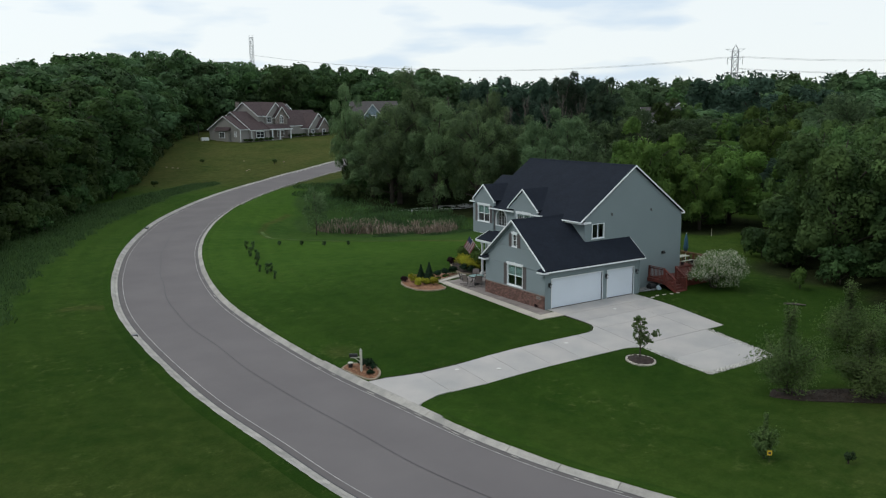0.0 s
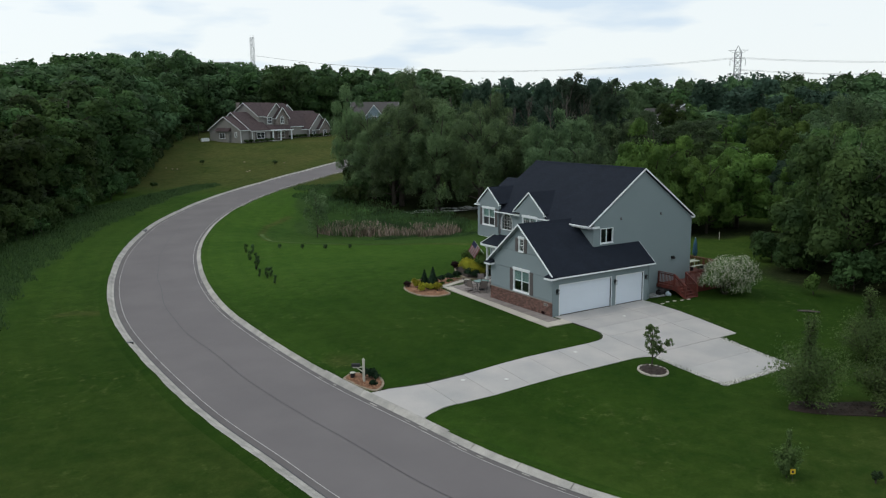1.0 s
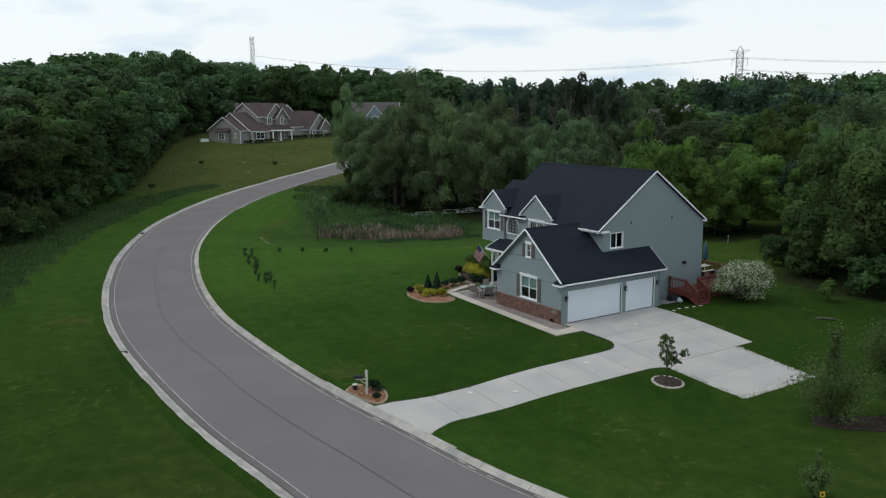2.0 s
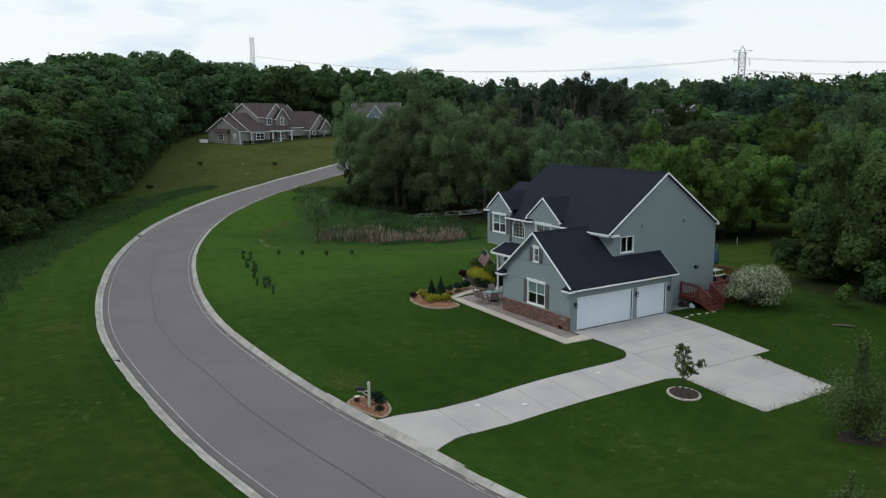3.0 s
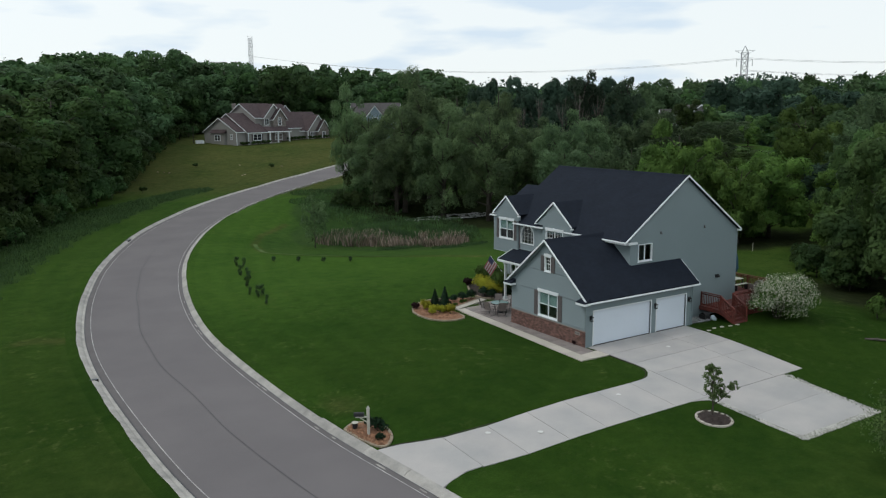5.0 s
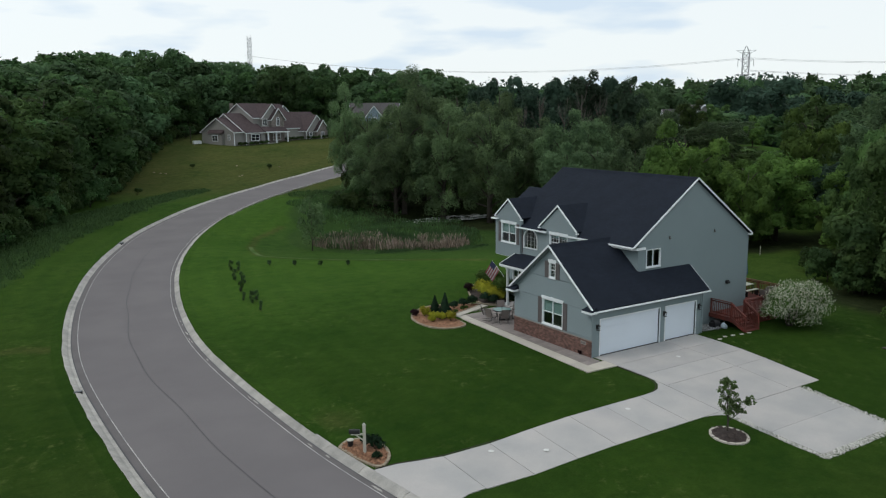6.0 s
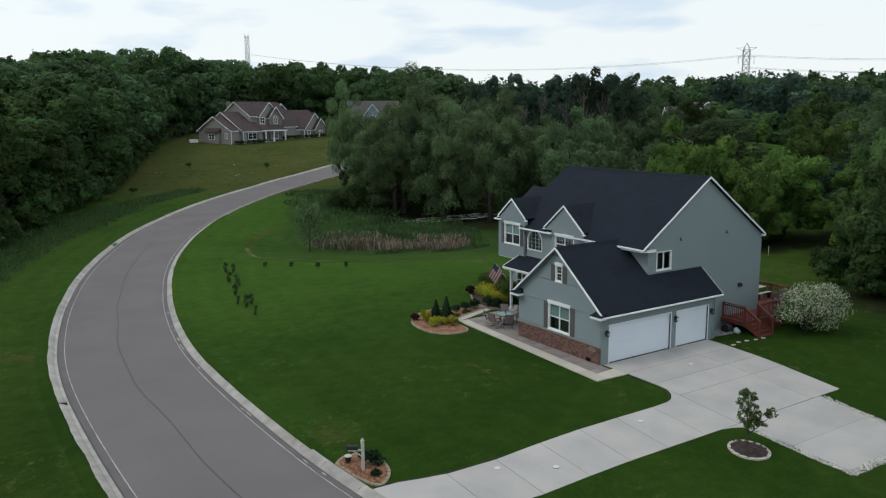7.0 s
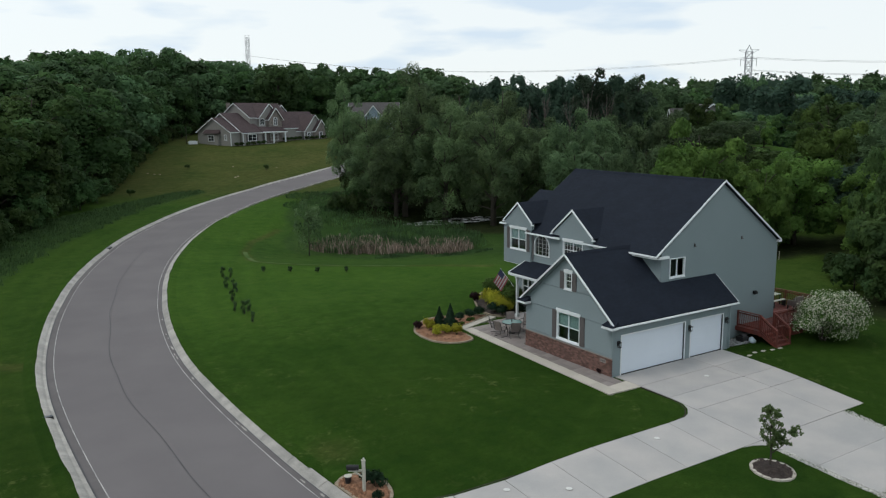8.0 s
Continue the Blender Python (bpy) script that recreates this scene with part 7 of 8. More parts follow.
def deck():
    d = thing("deck", "red-stained wooden deck with railings and steps", "deck")
    FZ, X0, X1, YF, X2, YB = 0.68, 11.75, 13.10, -0.42, 19.15, 6.2
    y = YF
    i = 0
    while y < YB:
        a = X0 if y < MS - 0.2 else ME + 0.12
        part("deck_board", Build().box(a, X2, y, min(y + 0.138, YB), FZ - 0.035, FZ + 0.002 * (i % 2)), DECK, d)
        y += 0.142
        i += 1
    part("fascia", Build().box(X0 - 0.02, X2, YF - 0.04, YF - 0.002, FZ - 0.26, FZ), DECK, d)
    part("fascia", Build().box(X0 - 0.04, X0 - 0.002, YF - 0.04, MS - 0.05, FZ - 0.26, FZ), DECK, d)
    sk = Build()
    x = X1 + 0.1
    while x < X2:
        sk.box(x, x + 0.10, YF - 0.03, YF - 0.005, -0.15, FZ - 0.26)
        x += 0.125
    tagged(part("skirting", sk, DECK, d), kind="stuff")

    def rail(p, q):
        p, q = Vector(p), Vector(q)
        n = max(1, int((q - p).length / 1.6))
        for k in range(n + 1):
            c = p + (q - p) * k / n
            part("post", Build().box(c.x - 0.045, c.x + 0.045, c.y - 0.045, c.y + 0.045, c.z - 0.3, c.z + 1.0), DECK, d)
        up = Vector((0, 0, 1))
        part("handrail", Build().beam(p + up * 0.98, q + up * 0.98, 0.13, 0.04), DECK, d)
        part("rail", Build().beam(p + up * 0.86, q + up * 0.86, 0.04, 0.08), DECK, d)
        part("rail", Build().beam(p + up * 0.12, q + up * 0.12, 0.04, 0.08), DECK, d)
        m = int((q - p).length / 0.135)
        for k in range(1, m):
            c = p + (q - p) * k / m
            part("baluster", Build().box(c.x - 0.018, c.x + 0.018, c.y - 0.018, c.y + 0.018, c.z + 0.14, c.z + 0.86), DECK, d)
    rail((X0 + 0.05, MS - 0.15, FZ), (X0 + 0.05, YF + 0.05, FZ))
    rail((X1, YF + 0.05, FZ), (X2 - 0.05, YF + 0.05, FZ))
    rail((X2 - 0.05, YF + 0.05, FZ), (X2 - 0.05, YB, FZ))
    steps = 4
    for k in range(steps):
        z = FZ - (k + 1) * 0.17
        part("tread", Build().box(X0 + 0.05, X1 - 0.03, YF - 0.04 - (k + 1) * 0.28, YF - 0.02 - k * 0.28, z - 0.04, z), DECK, d)
        part("riser", Build().box(X0 + 0.07, X1 - 0.05, YF - 0.045 - k * 0.28, YF - 0.025 - k * 0.28, z, z + 0.13), DECK, d)
    for x in (X0 + 0.03, X1 - 0.03):
        st = Build().prism([(x - 0.02, YF - 0.02, FZ - 0.28), (x - 0.02, YF - 0.02, FZ - 0.02), (x - 0.02, YF - 1.2, -0.04), (x - 0.02, YF - 1.2, -0.15)], (0.04, 0, 0))
        part("stringer", st, DECK, d)
        rail((x, YF + 0.02, FZ - 0.02), (x, YF - 1.12, -0.02))
    t = thing("deck_table", "pale-topped table on the deck", "table", at=(18.1, 3.45, FZ + 0.003))
    part("tabletop", Build().box(-0.75, 0.75, -0.36, 0.36, 0.70, 0.74), WOODPOST, t)
    for sx in (-0.65, 0.65):
        for sy in (-0.36, 0.36):
            part("leg", Build().box(sx - 0.03, sx + 0.03, sy - 0.03, sy + 0.03, 0, 0.70), BLACK, t)
    be = thing("deck_bench", "pale wooden bench beside the deck table", "bench", at=(18.1, 2.75, FZ + 0.003))
    part("seat", Build().box(-0.7, 0.7, -0.13, 0.13, 0.42, 0.46), WOODPOST, be)
    for sx in (-0.6, 0.6):
        part("leg", Build().box(sx - 0.03, sx + 0.03, -0.14, 0.14, 0, 0.42), BLACK, be)
    c = thing("deck_chair", "grey cushioned chair on the deck", "chair", at=(18.45, 1.75, FZ + 0.003))
    part("seat", Build().box(-0.35, 0.35, -0.35, 0.35, 0.25, 0.45), WICKER, c)
    part("backrest", Build().box(-0.35, 0.35, -0.37, -0.27, 0.25, 0.90), WICKER, c)
    part("cushion", Build().box(-0.25, 0.25, -0.26, -0.14, 0.45, 0.86), KERB, c, "pale grey back cushion")
    for sx in (-0.32, 0.32):
        part("arm", Build().box(sx - 0.05, sx + 0.05, -0.3, 0.33, 0.45, 0.62), WICKER, c)
        for sy in (-0.3, 0.3):
            part("leg", Build().box(sx - 0.03, sx + 0.03, sy - 0.03, sy + 0.03, 0, 0.25), BLACK, c)
    hose = thing("hose_reel", "dark hose reel beside the deck steps", "hose reel", at=(11.1, 0.3, ground_z(11.1, 0.3)))
    part("drum", Build().tube([(-0.2, 0, 0.3), (0.2, 0, 0.3)], [0.24, 0.24], 14), BLACK, hose)
    for sx in (-0.26, 0.21):
        part("stand", Build().box(sx, sx + 0.05, -0.25, 0.25, 0, 0.4), BLACK, hose)
    bag = thing("plastic_sack", "pale blue plastic sack by the deck", "sack", at=(11.55, -0.05, ground_z(11.5, 0)))
    part("sack", Build().tube([(0, 0, 0), (0.02, 0, 0.12), (0.0, 0.03, 0.28), (0.03, 0, 0.36)], [0.20, 0.24, 0.15, 0.04], 9), material("pale_plastic", (0.45, 0.55, 0.60), 0.4, 0.15, 5.0, 30.0, 0.3), bag, smooth=True)
    pl = thing("patio_umbrella", "folded blue patio umbrella standing behind the house", "umbrella", at=(21.95, 6.2, ground_z(21.95, 6.2)))
    part("pole", Build().tube([(0, 0, 0), (0, 0, 2.95)], [0.03, 0.022], 6), WHITE, pl)
    part("foot", Build().tube([(0, 0, 0), (0, 0, 0.08)], [0.28, 0.24], 12), BLACK, pl)
    part("canopy", Build().tube([(0, 0, 1.2), (0, 0, 1.6), (0, 0, 2.4), (0, 0, 2.9)], [0.12, 0.24, 0.16, 0.03], 9), material("blue_canvas", (0.03, 0.09, 0.14), 0.8, 0.15, 4.0, 20.0, 0.2), pl, smooth=True)


def gravel_edges():
    pts = edge_pts((0.35, -9.4), (0.45, -14.0), 0.20) + edge_pts((0.45, -14.05), (6.15, -14.05), 0.24) + edge_pts((6.62, -9.1), (6.25, -14.0), 0.32)
    pebbles("gravel_edging", pts, 4000, 0.05, GRAVEL, "white gravel strewn along the parking bay's edge", 19, height=0.045)


def marsh():
    """Cattails and rushes in the wet hollow, as one mass of blades each."""
    rng = np.random.default_rng(61)

    def blades(name, patches, n, h, w, mat, label):
        c = np.array([patches[i] for i in rng.integers(len(patches), size=n)])
        a, r = rng.random(n) * math.tau, np.sqrt(rng.random(n))
        x, y = c[:, 0] + np.cos(a) * r * c[:, 2], c[:, 1] + np.sin(a) * r * c[:, 3]
        z = np.array([ground_z(p, q) for p, q in zip(x, y)]) - 0.05
        hh = h * (0.55 + 0.6 * rng.random(n)) * c[:, 4]
        t = rng.random(n) * math.tau
        lx, ly = rng.normal(size=n) * 0.14 * hh, rng.normal(size=n) * 0.14 * hh
        ww = w * (0.6 + 0.8 * rng.random(n))
        dx, dy = np.cos(t) * ww, np.sin(t) * ww
        v = np.stack([np.stack([x - dx, y - dy, z], 1), np.stack([x + dx, y + dy, z], 1),
                      np.stack([x + lx + dx * 0.7, y + ly + dy * 0.7, z + hh * 0.8], 1), np.stack([x + 1.5 * lx - dx * 0.1, y + 1.5 * ly, z + hh], 1)], 1)
        me = raw_mesh(name, v.reshape(-1, 3), np.arange(4 * n).reshape(n, 4), mat)
        return tagged(new(name, me), label, "reeds", kind="stuff")
    brown = [(8.0, 54.2, 2.0, 2.4, 1.0), (10.4, 51.6, 2.4, 2.4, 1.1), (12.8, 49.8, 2.2, 2.4, 1.1), (15.0, 48.4, 1.8, 2.2, 0.9), (17.4, 46.4, 1.6, 1.8, 0.8), (19.4, 45.6, 1.9, 2.0, 1.0), (21.2, 46.6, 1.7, 2.0, 0.95),
             (10.6, 56.6, 1.6, 1.6, 0.9), (13.4, 54.4, 1.9, 1.7, 0.95), (19.8, 50.2, 1.8, 1.6, 0.8), (22.6, 48.8, 1.5, 1.5, 0.8)]
    blades("dry_cattails", brown, 3800, 0.95, 0.030, CATTAIL, "stand of dry brown cattails in the marsh")
    blades("cattail_heads", brown, 900, 1.22, 0.036, SEEDHEAD, "pale fluffy seed heads over the cattails")
    allm = [(10.5, 53.5, 4, 3, 1.3), (15.0, 51.5, 3.5, 2.6, 1.3), (21.5, 48.5, 3, 2, 1.3), (12, 56, 4, 2.5, 1.4), (11, 54, 4, 3, 0.9), (16, 52, 5, 6, 0.8), (22, 50, 5, 5, 0.8), (25, 54, 4, 4, 0.7), (14, 46.4, 4, 1.0, 0.4), (20, 43.6, 4, 1.0, 0.4), (18, 58, 7, 4, 0.8), (26, 60, 5, 4, 0.7)]
    blades("green_rushes", allm, 12000, 0.75, 0.040, REED, "fresh green rushes filling the marsh")
    rough = [(17, 71, 5, 5, 0.8), (22, 74, 7, 7, 0.8), (20, 64, 5, 4, 0.8), (18, 80, 5, 6, 0.7), (22, 90, 5, 5, 0.7)]
    blades("tall_grass", rough, 6500, 0.50, 0.055, REED, "tall rough green grass behind the marsh")
    bank = [(x + 0.5, y + 0.5, 1.0, 1.0, 0.75 + 0.4 * rng.random()) for x in np.arange(-46, 10, 1.6) for y in np.arange(14, 108, 1.6) if within(x, y, VERGE) > 0.4 and side_of_wood(x, y) < 3]
    blades("verge_grass", bank, 30000, 0.34, 0.034, SHRUB_GRASS, "tall dark wild grass along the wood's edge")
    w = Build()
    k = 30
    w.prism([(32.2 + 9.0 * math.cos(i * math.tau / k), 63.9 + 2.9 * math.sin(i * math.tau / k), -1.25) for i in range(k)], (0, 0, 0.06))
    tagged(part("pond", w, WATER), "dark still pond under the willows", "pond", kind="structure")
    # pale flat flakes added on the water as painted sky glints
    fl, rr = Build(), random.Random(71)
    for _ in range(110):
        a, q = rr.random() * math.tau, math.sqrt(rr.random()) * 0.92
        x, y, lx, ly, t = 32.2 + 9.0 * q * math.cos(a), 63.9 + 2.9 * q * math.sin(a), rr.uniform(0.15, 0.75), rr.uniform(0.05, 0.16), rr.uniform(-0.9, -0.3)
        ring = [(lx * math.cos(c) * rr.uniform(0.7, 1.1), ly * math.sin(c) * rr.uniform(0.7, 1.1)) for c in (k_ * math.tau / 7 for k_ in range(7))]
        fl.prism([(x + u * math.cos(t) - v * math.sin(t), y + u * math.sin(t) + v * math.cos(t), -1.188) for u, v in ring], (0, 0, 0.012))
    tagged(part("pond_glints", fl, GLINT), "pale flakes standing for sky glints on the pond", "drift", kind="stuff")
    th = broadleaf("thin_willow", 6.5, 1.7, 66, 1800, 0.22, WILLOW, low=0.03, lobes=12, droop=0.4, trunk_r=0.06, lobe=0.34, tall=1.8, amp=0.4, core=0.35, sprigs=0.3)
    plant("thin_willow", th, "slim young willow beside the cattails", 4.6, 51.5, 1.0, 0.5)
    for x, y, s in ((20, 72, 0.8), (23, 76, 1.0), (18.5, 74, 0.7), (26, 72, 1.2), (28, 88, 1.1), (42, 50, 1.1), (27, 71, 1.0)):
        plant("bush", BUSHES[int(x) % 2], "leafy green bush behind the marsh", x, y, s, x, "bush", "marsh bushes")


SHRUB_GRASS = material("wild_grass", (0.046, 0.092, 0.027), 0.85, 0.2, 0.25, 6.0, 0.0, col2=(0.030, 0.066, 0.019), island=0.12)


# ---- far houses, pylons, distance ----
def gable_block(parent, frame_m, a0, a1, b0, b1, eave, ridge, axis_a, wall, roof, base=-1.5, over=0.4):
    """A block with a pitched roof; the ridge runs along a if axis_a, else along b."""
    P = lambda a, b, z: frame_m @ Vector((a, b, z))
    if axis_a:
        mid = (b0 + b1) / 2
        ends = lambda a: [P(a, b0, base), P(a, b1, base), P(a, b1, eave), P(a, mid, ridge), P(a, b0, eave)]
        wl_ = Build().prism(ends(a0), P(a1, 0, 0) - P(a0, 0, 0))
        k = (ridge - eave) / (mid - b0)
        corners = [[(a0 - over, e, eave - over * k), (a1 + over, e, eave - over * k), (a1 + over, mid, ridge), (a0 - over, mid, ridge)] for e in (b0 - over, b1 + over)]
        rakes = [((a, e, eave - over * k), (a, mid, ridge)) for a in (a0 - over, a1 + over) for e in (b0 - over, b1 + over)]
        eaves = [((a0 - over, e, eave - over * k), (a1 + over, e, eave - over * k)) for e in (b0 - over, b1 + over)]
    else:
        mid = (a0 + a1) / 2
        wl_ = Build().prism([P(a0, b0, base), P(a1, b0, base), P(a1, b0, eave), P(mid, b0, ridge), P(a0, b0, eave)], P(0, b1, 0) - P(0, b0, 0))
        k = (ridge - eave) / (mid - a0)
        corners = [[(e, b0 - over, eave - over * k), (e, b1 + over, eave - over * k), (mid, b1 + over, ridge), (mid, b0 - over, ridge)] for e in (a0 - over, a1 + over)]
        rakes = [((e, b1 + over, eave - over * k), (mid, b1 + over, ridge)) for e in (a0 - over, a1 + over)]
        eaves = [((e, b0 - over, eave - over * k), (e, b1 + over, eave - over * k)) for e in (a0 - over, a1 + over)]
    part("wall", wl_, wall, parent)
    for c in corners:
        bd = Build()
        pts = [P(*q) + Vector((0, 0, 0.12)) for q in c]
        slab4(bd, pts, 0.15)
        shingled("roof", bd, roof, parent)
    for p, q in rakes + eaves:
        part("fascia", Build().beam(P(*p) + Vector((0, 0, -0.06)), P(*q) + Vector((0, 0, -0.02)), 0.10, 0.17), WHITE, parent)


def far_window(parent, m, a, b, z, w, h, facing_b, shutters=False, arch=False):
    """A framed window; facing_b: it looks along +b, else along -a."""
    if facing_b:
        f = m @ pose(a, b, z)
    else:
        f = m @ pose(a, b, z, 0, 0, 90)
    fr = Build()
    for x0, x1, z0, z1 in ((-w / 2 - 0.14, -w / 2, -0.14, h + 0.14), (w / 2, w / 2 + 0.14, -0.14, h + 0.14), (-w / 2, w / 2, h, h + 0.14), (-w / 2, w / 2, -0.14, 0), (-0.04, 0.04, 0, h), (-w / 2, w / 2, h / 2 - 0.03, h / 2 + 0.03)):
        fr.box(x0, x1, -0.05, 0.09, z0, z1, f)
    if arch:
        for k in range(10):
            t0, t1 = math.pi * k / 10, math.pi * (k + 1) / 10
            ring = [f @ Vector((math.cos(t) * r, 0.09, h + math.sin(t) * r)) for t, r in ((t0, w / 2 + 0.14), (t1, w / 2 + 0.14), (t1, w / 2), (t0, w / 2))]
            fr.prism(ring, f.to_3x3() @ Vector((0, -0.12, 0)))
    win = part("window", fr, WHITE, parent)
    part("pane", Build().box(-w / 2, w / 2, -0.03, 0.03, 0, h, f), DARK_GLASS, win)
    if arch:
        k = 10
        part("pane", Build().prism([f @ Vector((math.cos(math.pi * i / k) * w / 2, 0.03, h + math.sin(math.pi * i / k) * w / 2)) for i in range(k + 1)], f.to_3x3() @ Vector((0, -0.05, 0))), DARK_GLASS, win)
    if shutters:
        for x in (-w / 2 - 0.65, w / 2 + 0.2):
            part("shutter", Build().box(x, x + 0.45, -0.02, 0.06, -0.1, h + 0.1, f), SHUTTER, parent)


DARK_GLASS = material("dark_far_glass", (0.02, 0.024, 0.028), 0.08, 0.1, 0.5, 5.0, 0.0, spec=0.6)


def far_house():
    h = thing("far_house", "large taupe house with brown roofs and white trim on the hill", "house")
    O = Vector((39.3, 168.2, 7.25))
    # local axes: a along the ridges, b out of the front
    ca, sa = math.cos(radians(40)), math.sin(radians(40))
    R, F = Vector((0.942, -0.335, 0)), Vector((0.335, 0.942, 0))
    e1, e2 = R * ca + F * sa, R * sa - F * ca
    m = Matrix(((e1.x, e2.x, 0, O.x), (e1.y, e2.y, 0, O.y), (0, 0, 1, O.z), (0, 0, 0, 1))) @ Matrix.Scale(0.94, 4)
    gable_block(h, m, -12.5, -9.0, -8.1, 5.7, 3.3, 6.8, True, SIDING_FAR, ROOF_FAR)
    gable_block(h, m, -9.5, -3.0, -10.2, 6.65, 3.1, 8.0, True, SIDING_FAR, ROOF_FAR)
    gable_block(h, m, -4.0, 5.6, -9.2, 3.2, 7.0, 10.7, True, SIDING_FAR, ROOF_FAR)
    gable_block(h, m, 5.6, 10.6, -10.9, 4.9, 4.1, 10.6, True, SIDING_FAR, ROOF_FAR)
    gable_block(h, m, 5.0, 22.0, -9.0, 4.4, 3.2, 8.3, True, SIDING_FAR, ROOF_FAR)
    gable_block(h, m, 13.2, 21.0, -4.0, 5.5, 3.2, 7.4, False, SIDING_FAR, ROOF_FAR)
    gable_block(h, m, 16.3, 20.8, 0.0, 6.5, 3.2, 6.0, False, STONE_FAR, ROOF_FAR)
    gable_block(h, m, -1.7, 5.1, -3.0, 4.0, 7.0, 10.5, False, SIDING_FAR, ROOF_FAR)
    gable_block(h, m, 0.8, 5.4, -3.0, 5.0, 6.6, 9.3, False, STONE_FAR, ROOF_FAR)
    gable_block(h, m, 9.0, 17.0, -14.0, -4.0, 6.6, 10.3, False, SIDING_FAR, ROOF_FAR)
    # porch
    P = lambda a, b, z: m @ Vector((a, b, z))
    shingled("porch_roof", slab4(Build(), [P(-3.2, 7.3, 3.1), P(5.2, 7.3, 3.1), P(5.2, 4.9, 4.4), P(-3.2, 4.9, 4.4)], 0.2), ROOF_FAR, h)
    part("porch_fascia", Build().beam(P(-3.2, 7.3, 2.95), P(5.2, 7.3, 2.95), 0.15, 0.3), WHITE, h)
    for a in (-2.2, 0.65, 4.7):
        part("porch_column", Build().box(-0.16, 0.16, -0.16, 0.16, 0, 2.9, m @ pose(a, 7.0, 0)), WHITE, h)
    part("porch_wall", Build().box(-3.0, 5.2, 3.0, 4.9, -1.0, 4.3, m), STONE_FAR, h)
    part("front_door", Build().box(-1.6, -0.5, 4.88, 4.98, 0.0, 2.2, m), SHUTTER, h, "dark front door")
    part("porch_floor", Build().box(-3.0, 5.2, 4.6, 7.5, -1.0, 0.05, m), SLAB, h)
    far_window(h, m, -6.4, 6.68, 0.9, 2.6, 1.5, True, True)
    far_window(h, m, 2.6, 4.92, 0.8, 2.4, 1.6, True, True)
    far_window(h, m, -0.7, 4.02, 4.9, 1.3, 1.5, True)
    far_window(h, m, 3.1, 5.02, 4.8, 1.0, 1.5, True, False, True)
    far_window(h, m, 14.8, 5.52, 0.7, 1.1, 1.8, True, True)
    far_window(h, m, 18.5, 6.52, 0.7, 1.0, 1.8, True)
    far_window(h, m, -12.52, 3.6, 1.2, 0.7, 1.2, False)
    # bay with its own small roof on the end wall
    part("bay", Build().box(-13.1, -12.5, -4.4, 1.2, -0.5, 2.9, m), SIDING_FAR, h)
    shingled("bay_roof", Build().prism([P(-13.5, -4.8, 2.8), P(-12.4, -4.8, 3.9), P(-12.4, -4.8, 2.8)], P(0, 6.4, 0) - P(0, 0, 0)), ROOF_FAR, h)
    far_window(h, m, -13.12, -1.6, 0.9, 2.2, 1.4, False)
    part("chimney", Build().box(-3.4, -2.6, -7.4, -6.6, 6.0, 10.9, m), STONE_FAR, h)
    for a, b in ((-12.55, 5.75), (-9.4, 6.72), (13.1, 5.6)):
        part("downspout", Build().box(a - 0.08, a + 0.08, b - 0.05, b + 0.08, -0.3, 3.1, m), WHITE, h)
    car = thing("covered_trailer", "white covered utility trailer beside the far house", "trailer", at=tuple(P(-15.0, -7.0, 0) - Vector((0, 0, 0.3))))
    car.scale = (0.62, 0.7, 0.75)
    part("body", Build().prism([(-1.6, -0.8, 0.45), (1.6, -0.8, 0.45), (1.7, -0.8, 1.3), (1.3, -0.8, 1.6), (-1.4, -0.8, 1.6), (-1.7, -0.8, 1.2)], (0, 1.6, 0)), WHITE, car)
    for sx in (-0.5, 0.5):
        for sy in (-0.86, 0.66):
            part("wheel", Build().tube([(sx, sy, 0.3), (sx, sy + 0.2, 0.3)], [0.32, 0.32], 12), BLACK, car)
    pole = thing("lawn_pole", "thin dark pole standing in the far lawn", "pole", at=(22.6, 170.7, ground_z(22.6, 170.7)))
    part("shaft", Build().tube([(0, 0, -0.3), (0, 0, 4.2)], [0.10, 0.08], 6), BARK, pole)
    rock = random.Random(8)
    for x, y in ((5.6, 129.7), (6.4, 128.9), (18.2, 119.4), (19.0, 120.1), (4.6, 131.2), (21.5, 131.0), (29.0, 126.0)):
        k = 7
        ring = [(0.24 * rock.uniform(0.7, 1.2) * math.cos(j * math.tau / k), 0.18 * rock.uniform(0.7, 1.2) * math.sin(j * math.tau / k)) for j in range(k)]
        st = Build().add([(a, b, -0.1) for a, b in ring] + [(a * 0.8, b * 0.8, 0.08 + 0.06 * rock.random()) for a, b in ring], [tuple(range(k))[::-1], tuple(range(k, 2 * k))] + [(j, (j + 1) % k, (j + 1) % k + k, j + k) for j in range(k)])
        ob = part("boulder", st, EDGING, None)
        ob.location = (x, y, ground_z(x, y))
        tagged(ob, "small pale boulder lying in the far meadow", "stone", "meadow boulders")
    lb = shrub("lawn_bush", 1.6, 0.8, 77, 500, 0.2, OAK, 6)
    for x, y, k in ((26.0, 123.8, 0.8), (12.6, 132.2, 0.7), (-3.5, 106.5, 0.8)):
        plant("lawn_bush", lb, "lone leafy bush in the far meadow", x, y, k, x, "bush", "meadow bushes")
    sh = shrub("foundation_shrub", 0.9, 0.9, 71, 360, 0.22, OAK, 5)
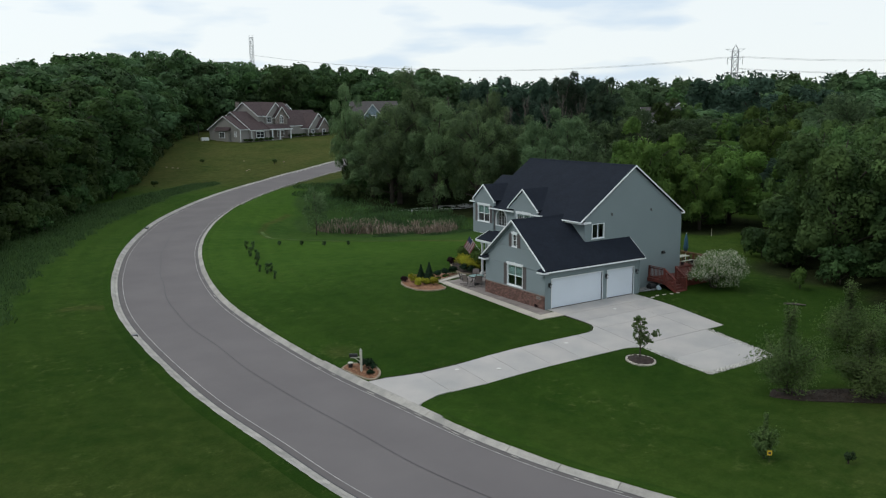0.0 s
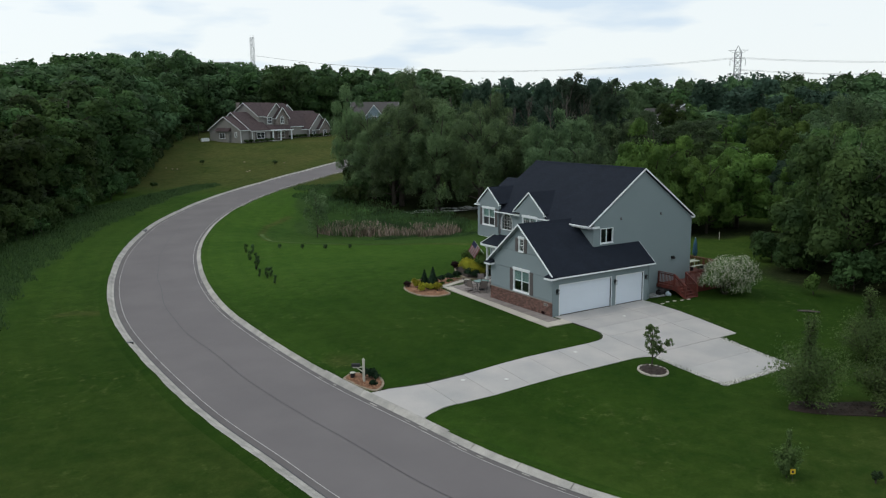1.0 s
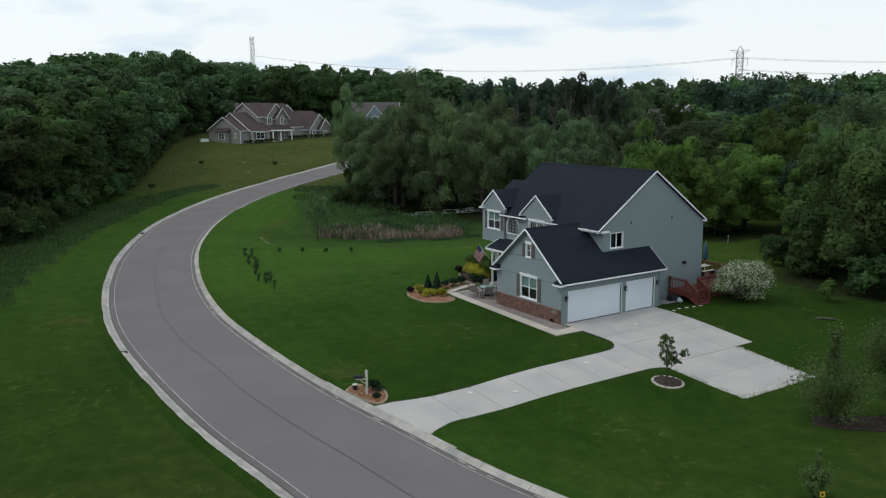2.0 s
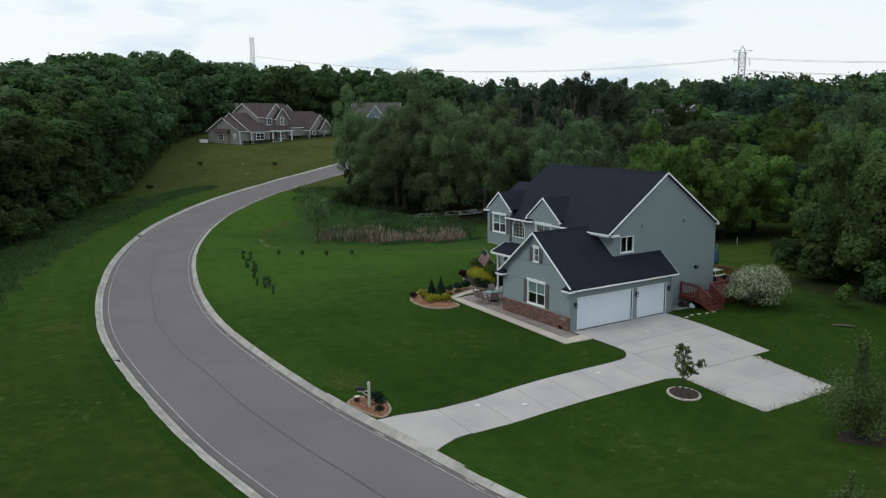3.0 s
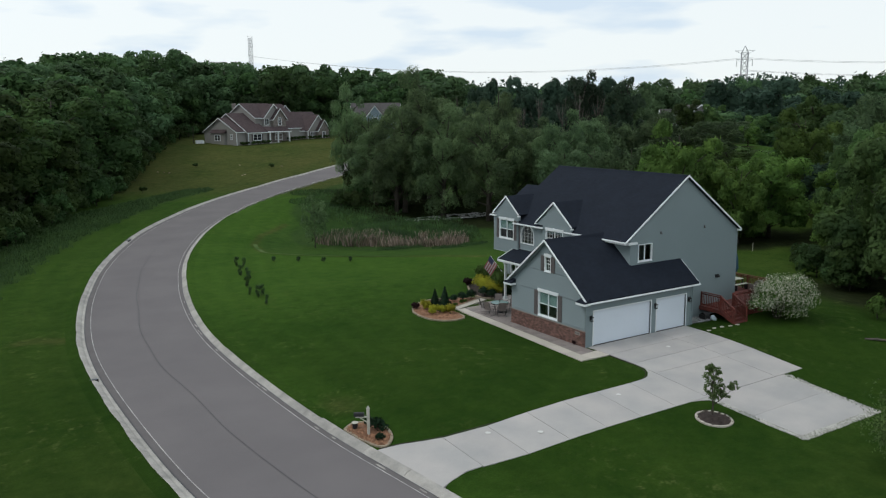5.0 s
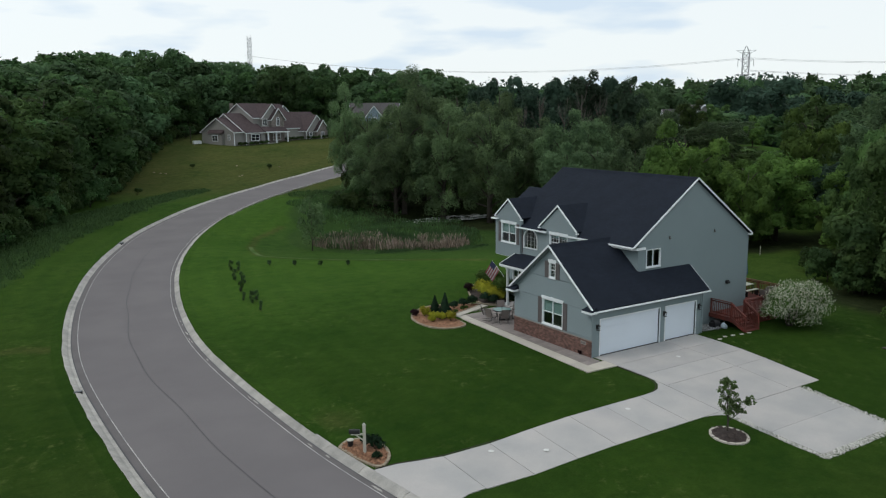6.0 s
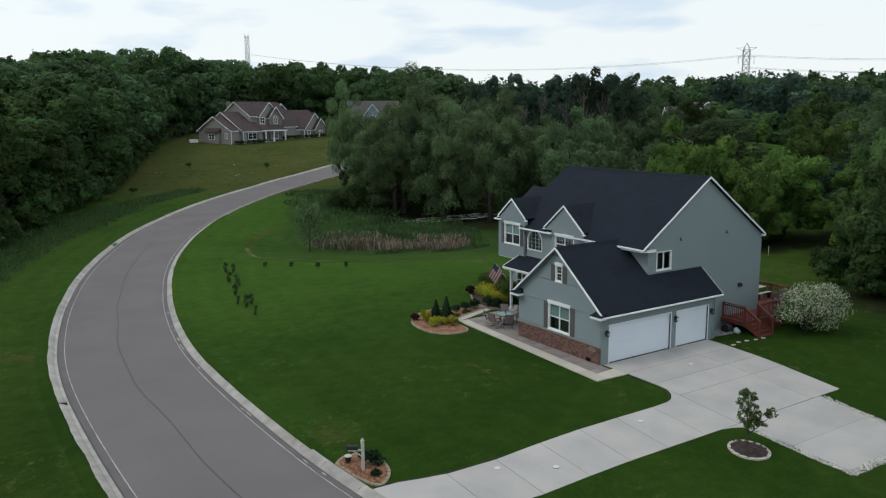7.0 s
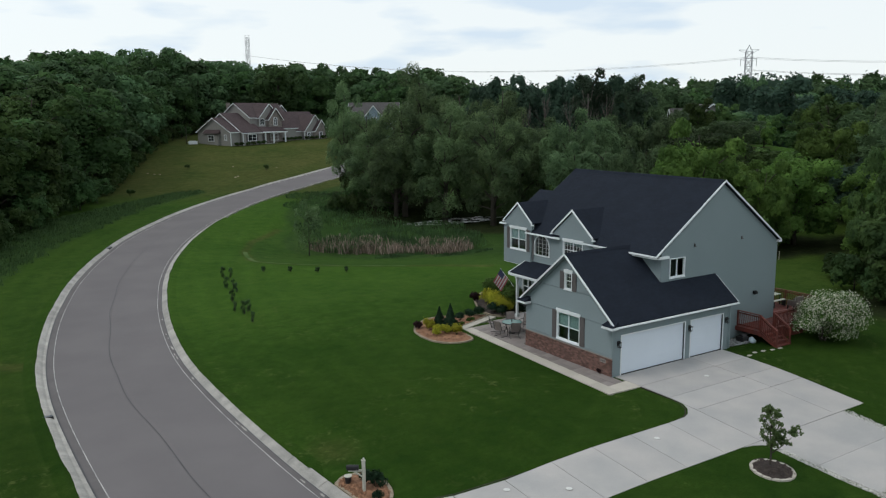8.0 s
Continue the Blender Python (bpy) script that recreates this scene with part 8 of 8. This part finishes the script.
    for a, b in ((-11.5, 6.8), (-8.5, 7.6), (-5, 7.7), (-10.3, 7.2), (-7.0, 7.8), (-3.6, 7.9), (6, 5.4), (7.2, 5.0), (8.6, 5.0), (10, 5.2), (11.4, 5.4), (13, 6.6), (14.4, 7.2), (16, 7.4), (18.5, 7.4), (20.8, 6.4)):
        p = P(a, b, 0)
        plant("foundation_shrub", sh, "dark shrub along the far house wall", p.x, p.y, 1.0, a, "shrub", "far house shrubs")


def plain_house(name, label, x, y, turn, length, width, eave, ridge, wall, roof, z=None):
    h = thing(name, label, "house", "distant houses")
    m = Matrix.Translation((x, y, ground_z(x, y) if z is None else z)) @ pose(0, 0, 0, 0, 0, turn)
    gable_block(h, m, -length / 2, length / 2, -width / 2, width / 2, eave, ridge, True, wall, roof)
    gable_block(h, m, -2.5, 2.5, 0, width / 2 + 1.5, eave, ridge - 0.8, False, wall, roof)
    for a in (-length / 3, 0, length / 3):
        for zz in (1.0, 4.0):
            far_window(h, m, a, width / 2 + (1.52 if a == 0 else 0.02), zz, 1.3, 1.5, True)
    for b in (-width / 4, width / 4):
        far_window(h, m, -length / 2 - 0.02, b, 4.0, 1.1, 1.5, False)


def pylon(x, y, z0, h, turn, slim=False):
    t = thing("pylon", "grey steel lattice transmission tower", "pylon", "transmission towers", at=(x, y, z0))
    t.rotation_euler = (0, 0, turn)
    w = lambda z: 4.2 * (1 - z / (h * 0.62)) + 1.5 * (z / (h * 0.62)) if z < h * 0.62 else 1.5
    if slim:
        w = lambda z: 0.95
    lv = [0, 0.16, 0.30, 0.42, 0.52, 0.62, 0.70, 0.78, 0.86, 0.93]
    body = Build()
    th = 0.09 if slim else 0.14
    for (a, b) in zip(lv, lv[1:]):
        za, zb = a * h, b * h
        wa, wb = w(za), w(zb)
        cs = [(-1, -1), (1, -1), (1, 1), (-1, 1)]
        for k in range(4):
            p, q = cs[k], cs[(k + 1) % 4]
            body.beam((p[0] * wa, p[1] * wa, za), (p[0] * wb, p[1] * wb, zb), th * 1.3, th * 1.3)
            body.beam((p[0] * wa, p[1] * wa, za), (q[0] * wb, q[1] * wb, zb), th, th)
            body.beam((q[0] * wa, q[1] * wa, za), (p[0] * wb, p[1] * wb, zb), th, th)
            body.beam((p[0] * wb, p[1] * wb, zb), (q[0] * wb, q[1] * wb, zb), th, th)
    for k in ((-1, -1), (1, -1), (1, 1), (-1, 1)) if not slim else ():
        body.beam((k[0] * 1.5, k[1] * 1.5, h * 0.93), (0, 0, h), th, th)
    part("lattice_mast", body, GALV, t)
    for z, arm in ((0.95, 4.6), (0.86, 3.6), (0.70, 4.6)) if not slim else ((0.95, 1.6),):
        for s in (-1, 1):
            ar = Build()
            ar.beam((s * 0.5, 0, z * h), (s * arm, 0, z * h), th * 1.2, th * 1.2).beam((s * 0.5, 0, z * h - 2.0), (s * arm, 0, z * h), th, th)
            part("cross_arm", ar, GALV, t)
            if z < 0.9:
                part("insulator", Build().tube([(s * arm, 0, z * h), (s * arm, 0, z * h - 3.4)], [0.12, 0.12], 6), GALV, t)


def wires():
    A, B, C = Vector((302, 217, 0)), Vector((129.7, 435.7, 0)), Vector((430, 55, 0))
    d1 = (B - A).normalized()
    side = Vector((-d1.y, d1.x, 0))
    for p, q, zp, zq in ((A, B, (39.6,), (50,)), (A, C, (39.6, 33.8), (42, 36))):
        for off in (-4.2, 4.2):
            for a, b in zip(zp, zq):
                pts = []
                for i in range(13):
                    t = i / 12
                    c = p + (q - p) * t + side * off
                    pts.append((c.x, c.y, a + (b - a) * t - (32 if q is B else 22) * t * (1 - t)))
                w = thing("power_line", "thin overhead power line between steel towers", "cable", "power lines")
                part("wire", Build().tube(pts, [0.055] * 13, 4), GALV, w)


def distance():
    """Wooded ridges that close the horizon; the farther one has haze in its leaf colour."""
    rng = np.random.default_rng(81)
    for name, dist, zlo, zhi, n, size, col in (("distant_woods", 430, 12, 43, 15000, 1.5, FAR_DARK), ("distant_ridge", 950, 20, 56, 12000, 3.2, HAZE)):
        a = rng.uniform(radians(-25), radians(75), n)
        r = dist * (1 + 0.35 * rng.random(n))
        x, y = -32 + r * np.sin(a), -35 + r * np.cos(a)
        ridge = np.array([0.72 + 0.28 * noise.noise(Vector((p * 9, dist, 0))) + 0.12 * noise.noise(Vector((p * 60, dist, 3))) for p in a])
        z = zlo + (zhi * ridge * 0.96 - zlo) * rng.random(n) ** 0.35
        c = np.stack([x, y, z], 1)
        d = np.stack([-np.sin(a), -np.cos(a), 0.7 * np.ones(n)], 1)
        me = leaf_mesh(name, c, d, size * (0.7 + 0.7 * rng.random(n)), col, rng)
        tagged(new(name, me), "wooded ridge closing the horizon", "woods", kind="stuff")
        k = 80
        bd = Build()
        vs, fs = [], []
        for i in range(k + 1):
            an = radians(-25) + radians(100) * i / k
            top = (0.72 + 0.28 * noise.noise(Vector((an * 9, dist, 0)))) * zhi - size * 0.5
            for rr, zz in ((1.05, -5), (1.08, top * 0.9), (1.4, -5)):
                vs.append((-32 + dist * rr * math.sin(an), -35 + dist * rr * math.cos(an), zz))
        for i in range(k):
            for j in range(2):
                fs.append((i * 3 + j, i * 3 + 3 + j, i * 3 + 4 + j, i * 3 + 1 + j))
        bd.add(vs, fs)
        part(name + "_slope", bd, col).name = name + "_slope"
        tagged(bpy.data.objects[name + "_slope"], "tree-covered slope on the horizon", "hill", kind="structure")


# leaf colour paled and greyed to paint the haze of distance
HAZE = leaf("haze_tinted_leaves", (0.115, 0.160, 0.150), (0.095, 0.135, 0.130), 0.12)

garden()
stepping_stones()
patio_set()
flag()
mailbox()
ring_tree()
saplings()
deck()
east_lawn()
gravel_edges()
marsh()
far_house()
plain_house("distant_house", "blue-grey house half hidden behind willows", 71.9, 164.4, 150, 13, 8.5, 5.6, 9.5, SIDING_BLUE, ROOF_GREY, 7.8)
plain_house("distant_house", "pale gabled house among the eastern trees", 89.6, 68.4, 55, 12, 8.5, 4.6, 8.0, SIDING_FAR, ROOF_GREY, 7.2)
pylon(302, 217, 0, 45.5, radians(-45))
pylon(129.7, 435.7, 8, 56.5, radians(-45), True)
wires()
distance()
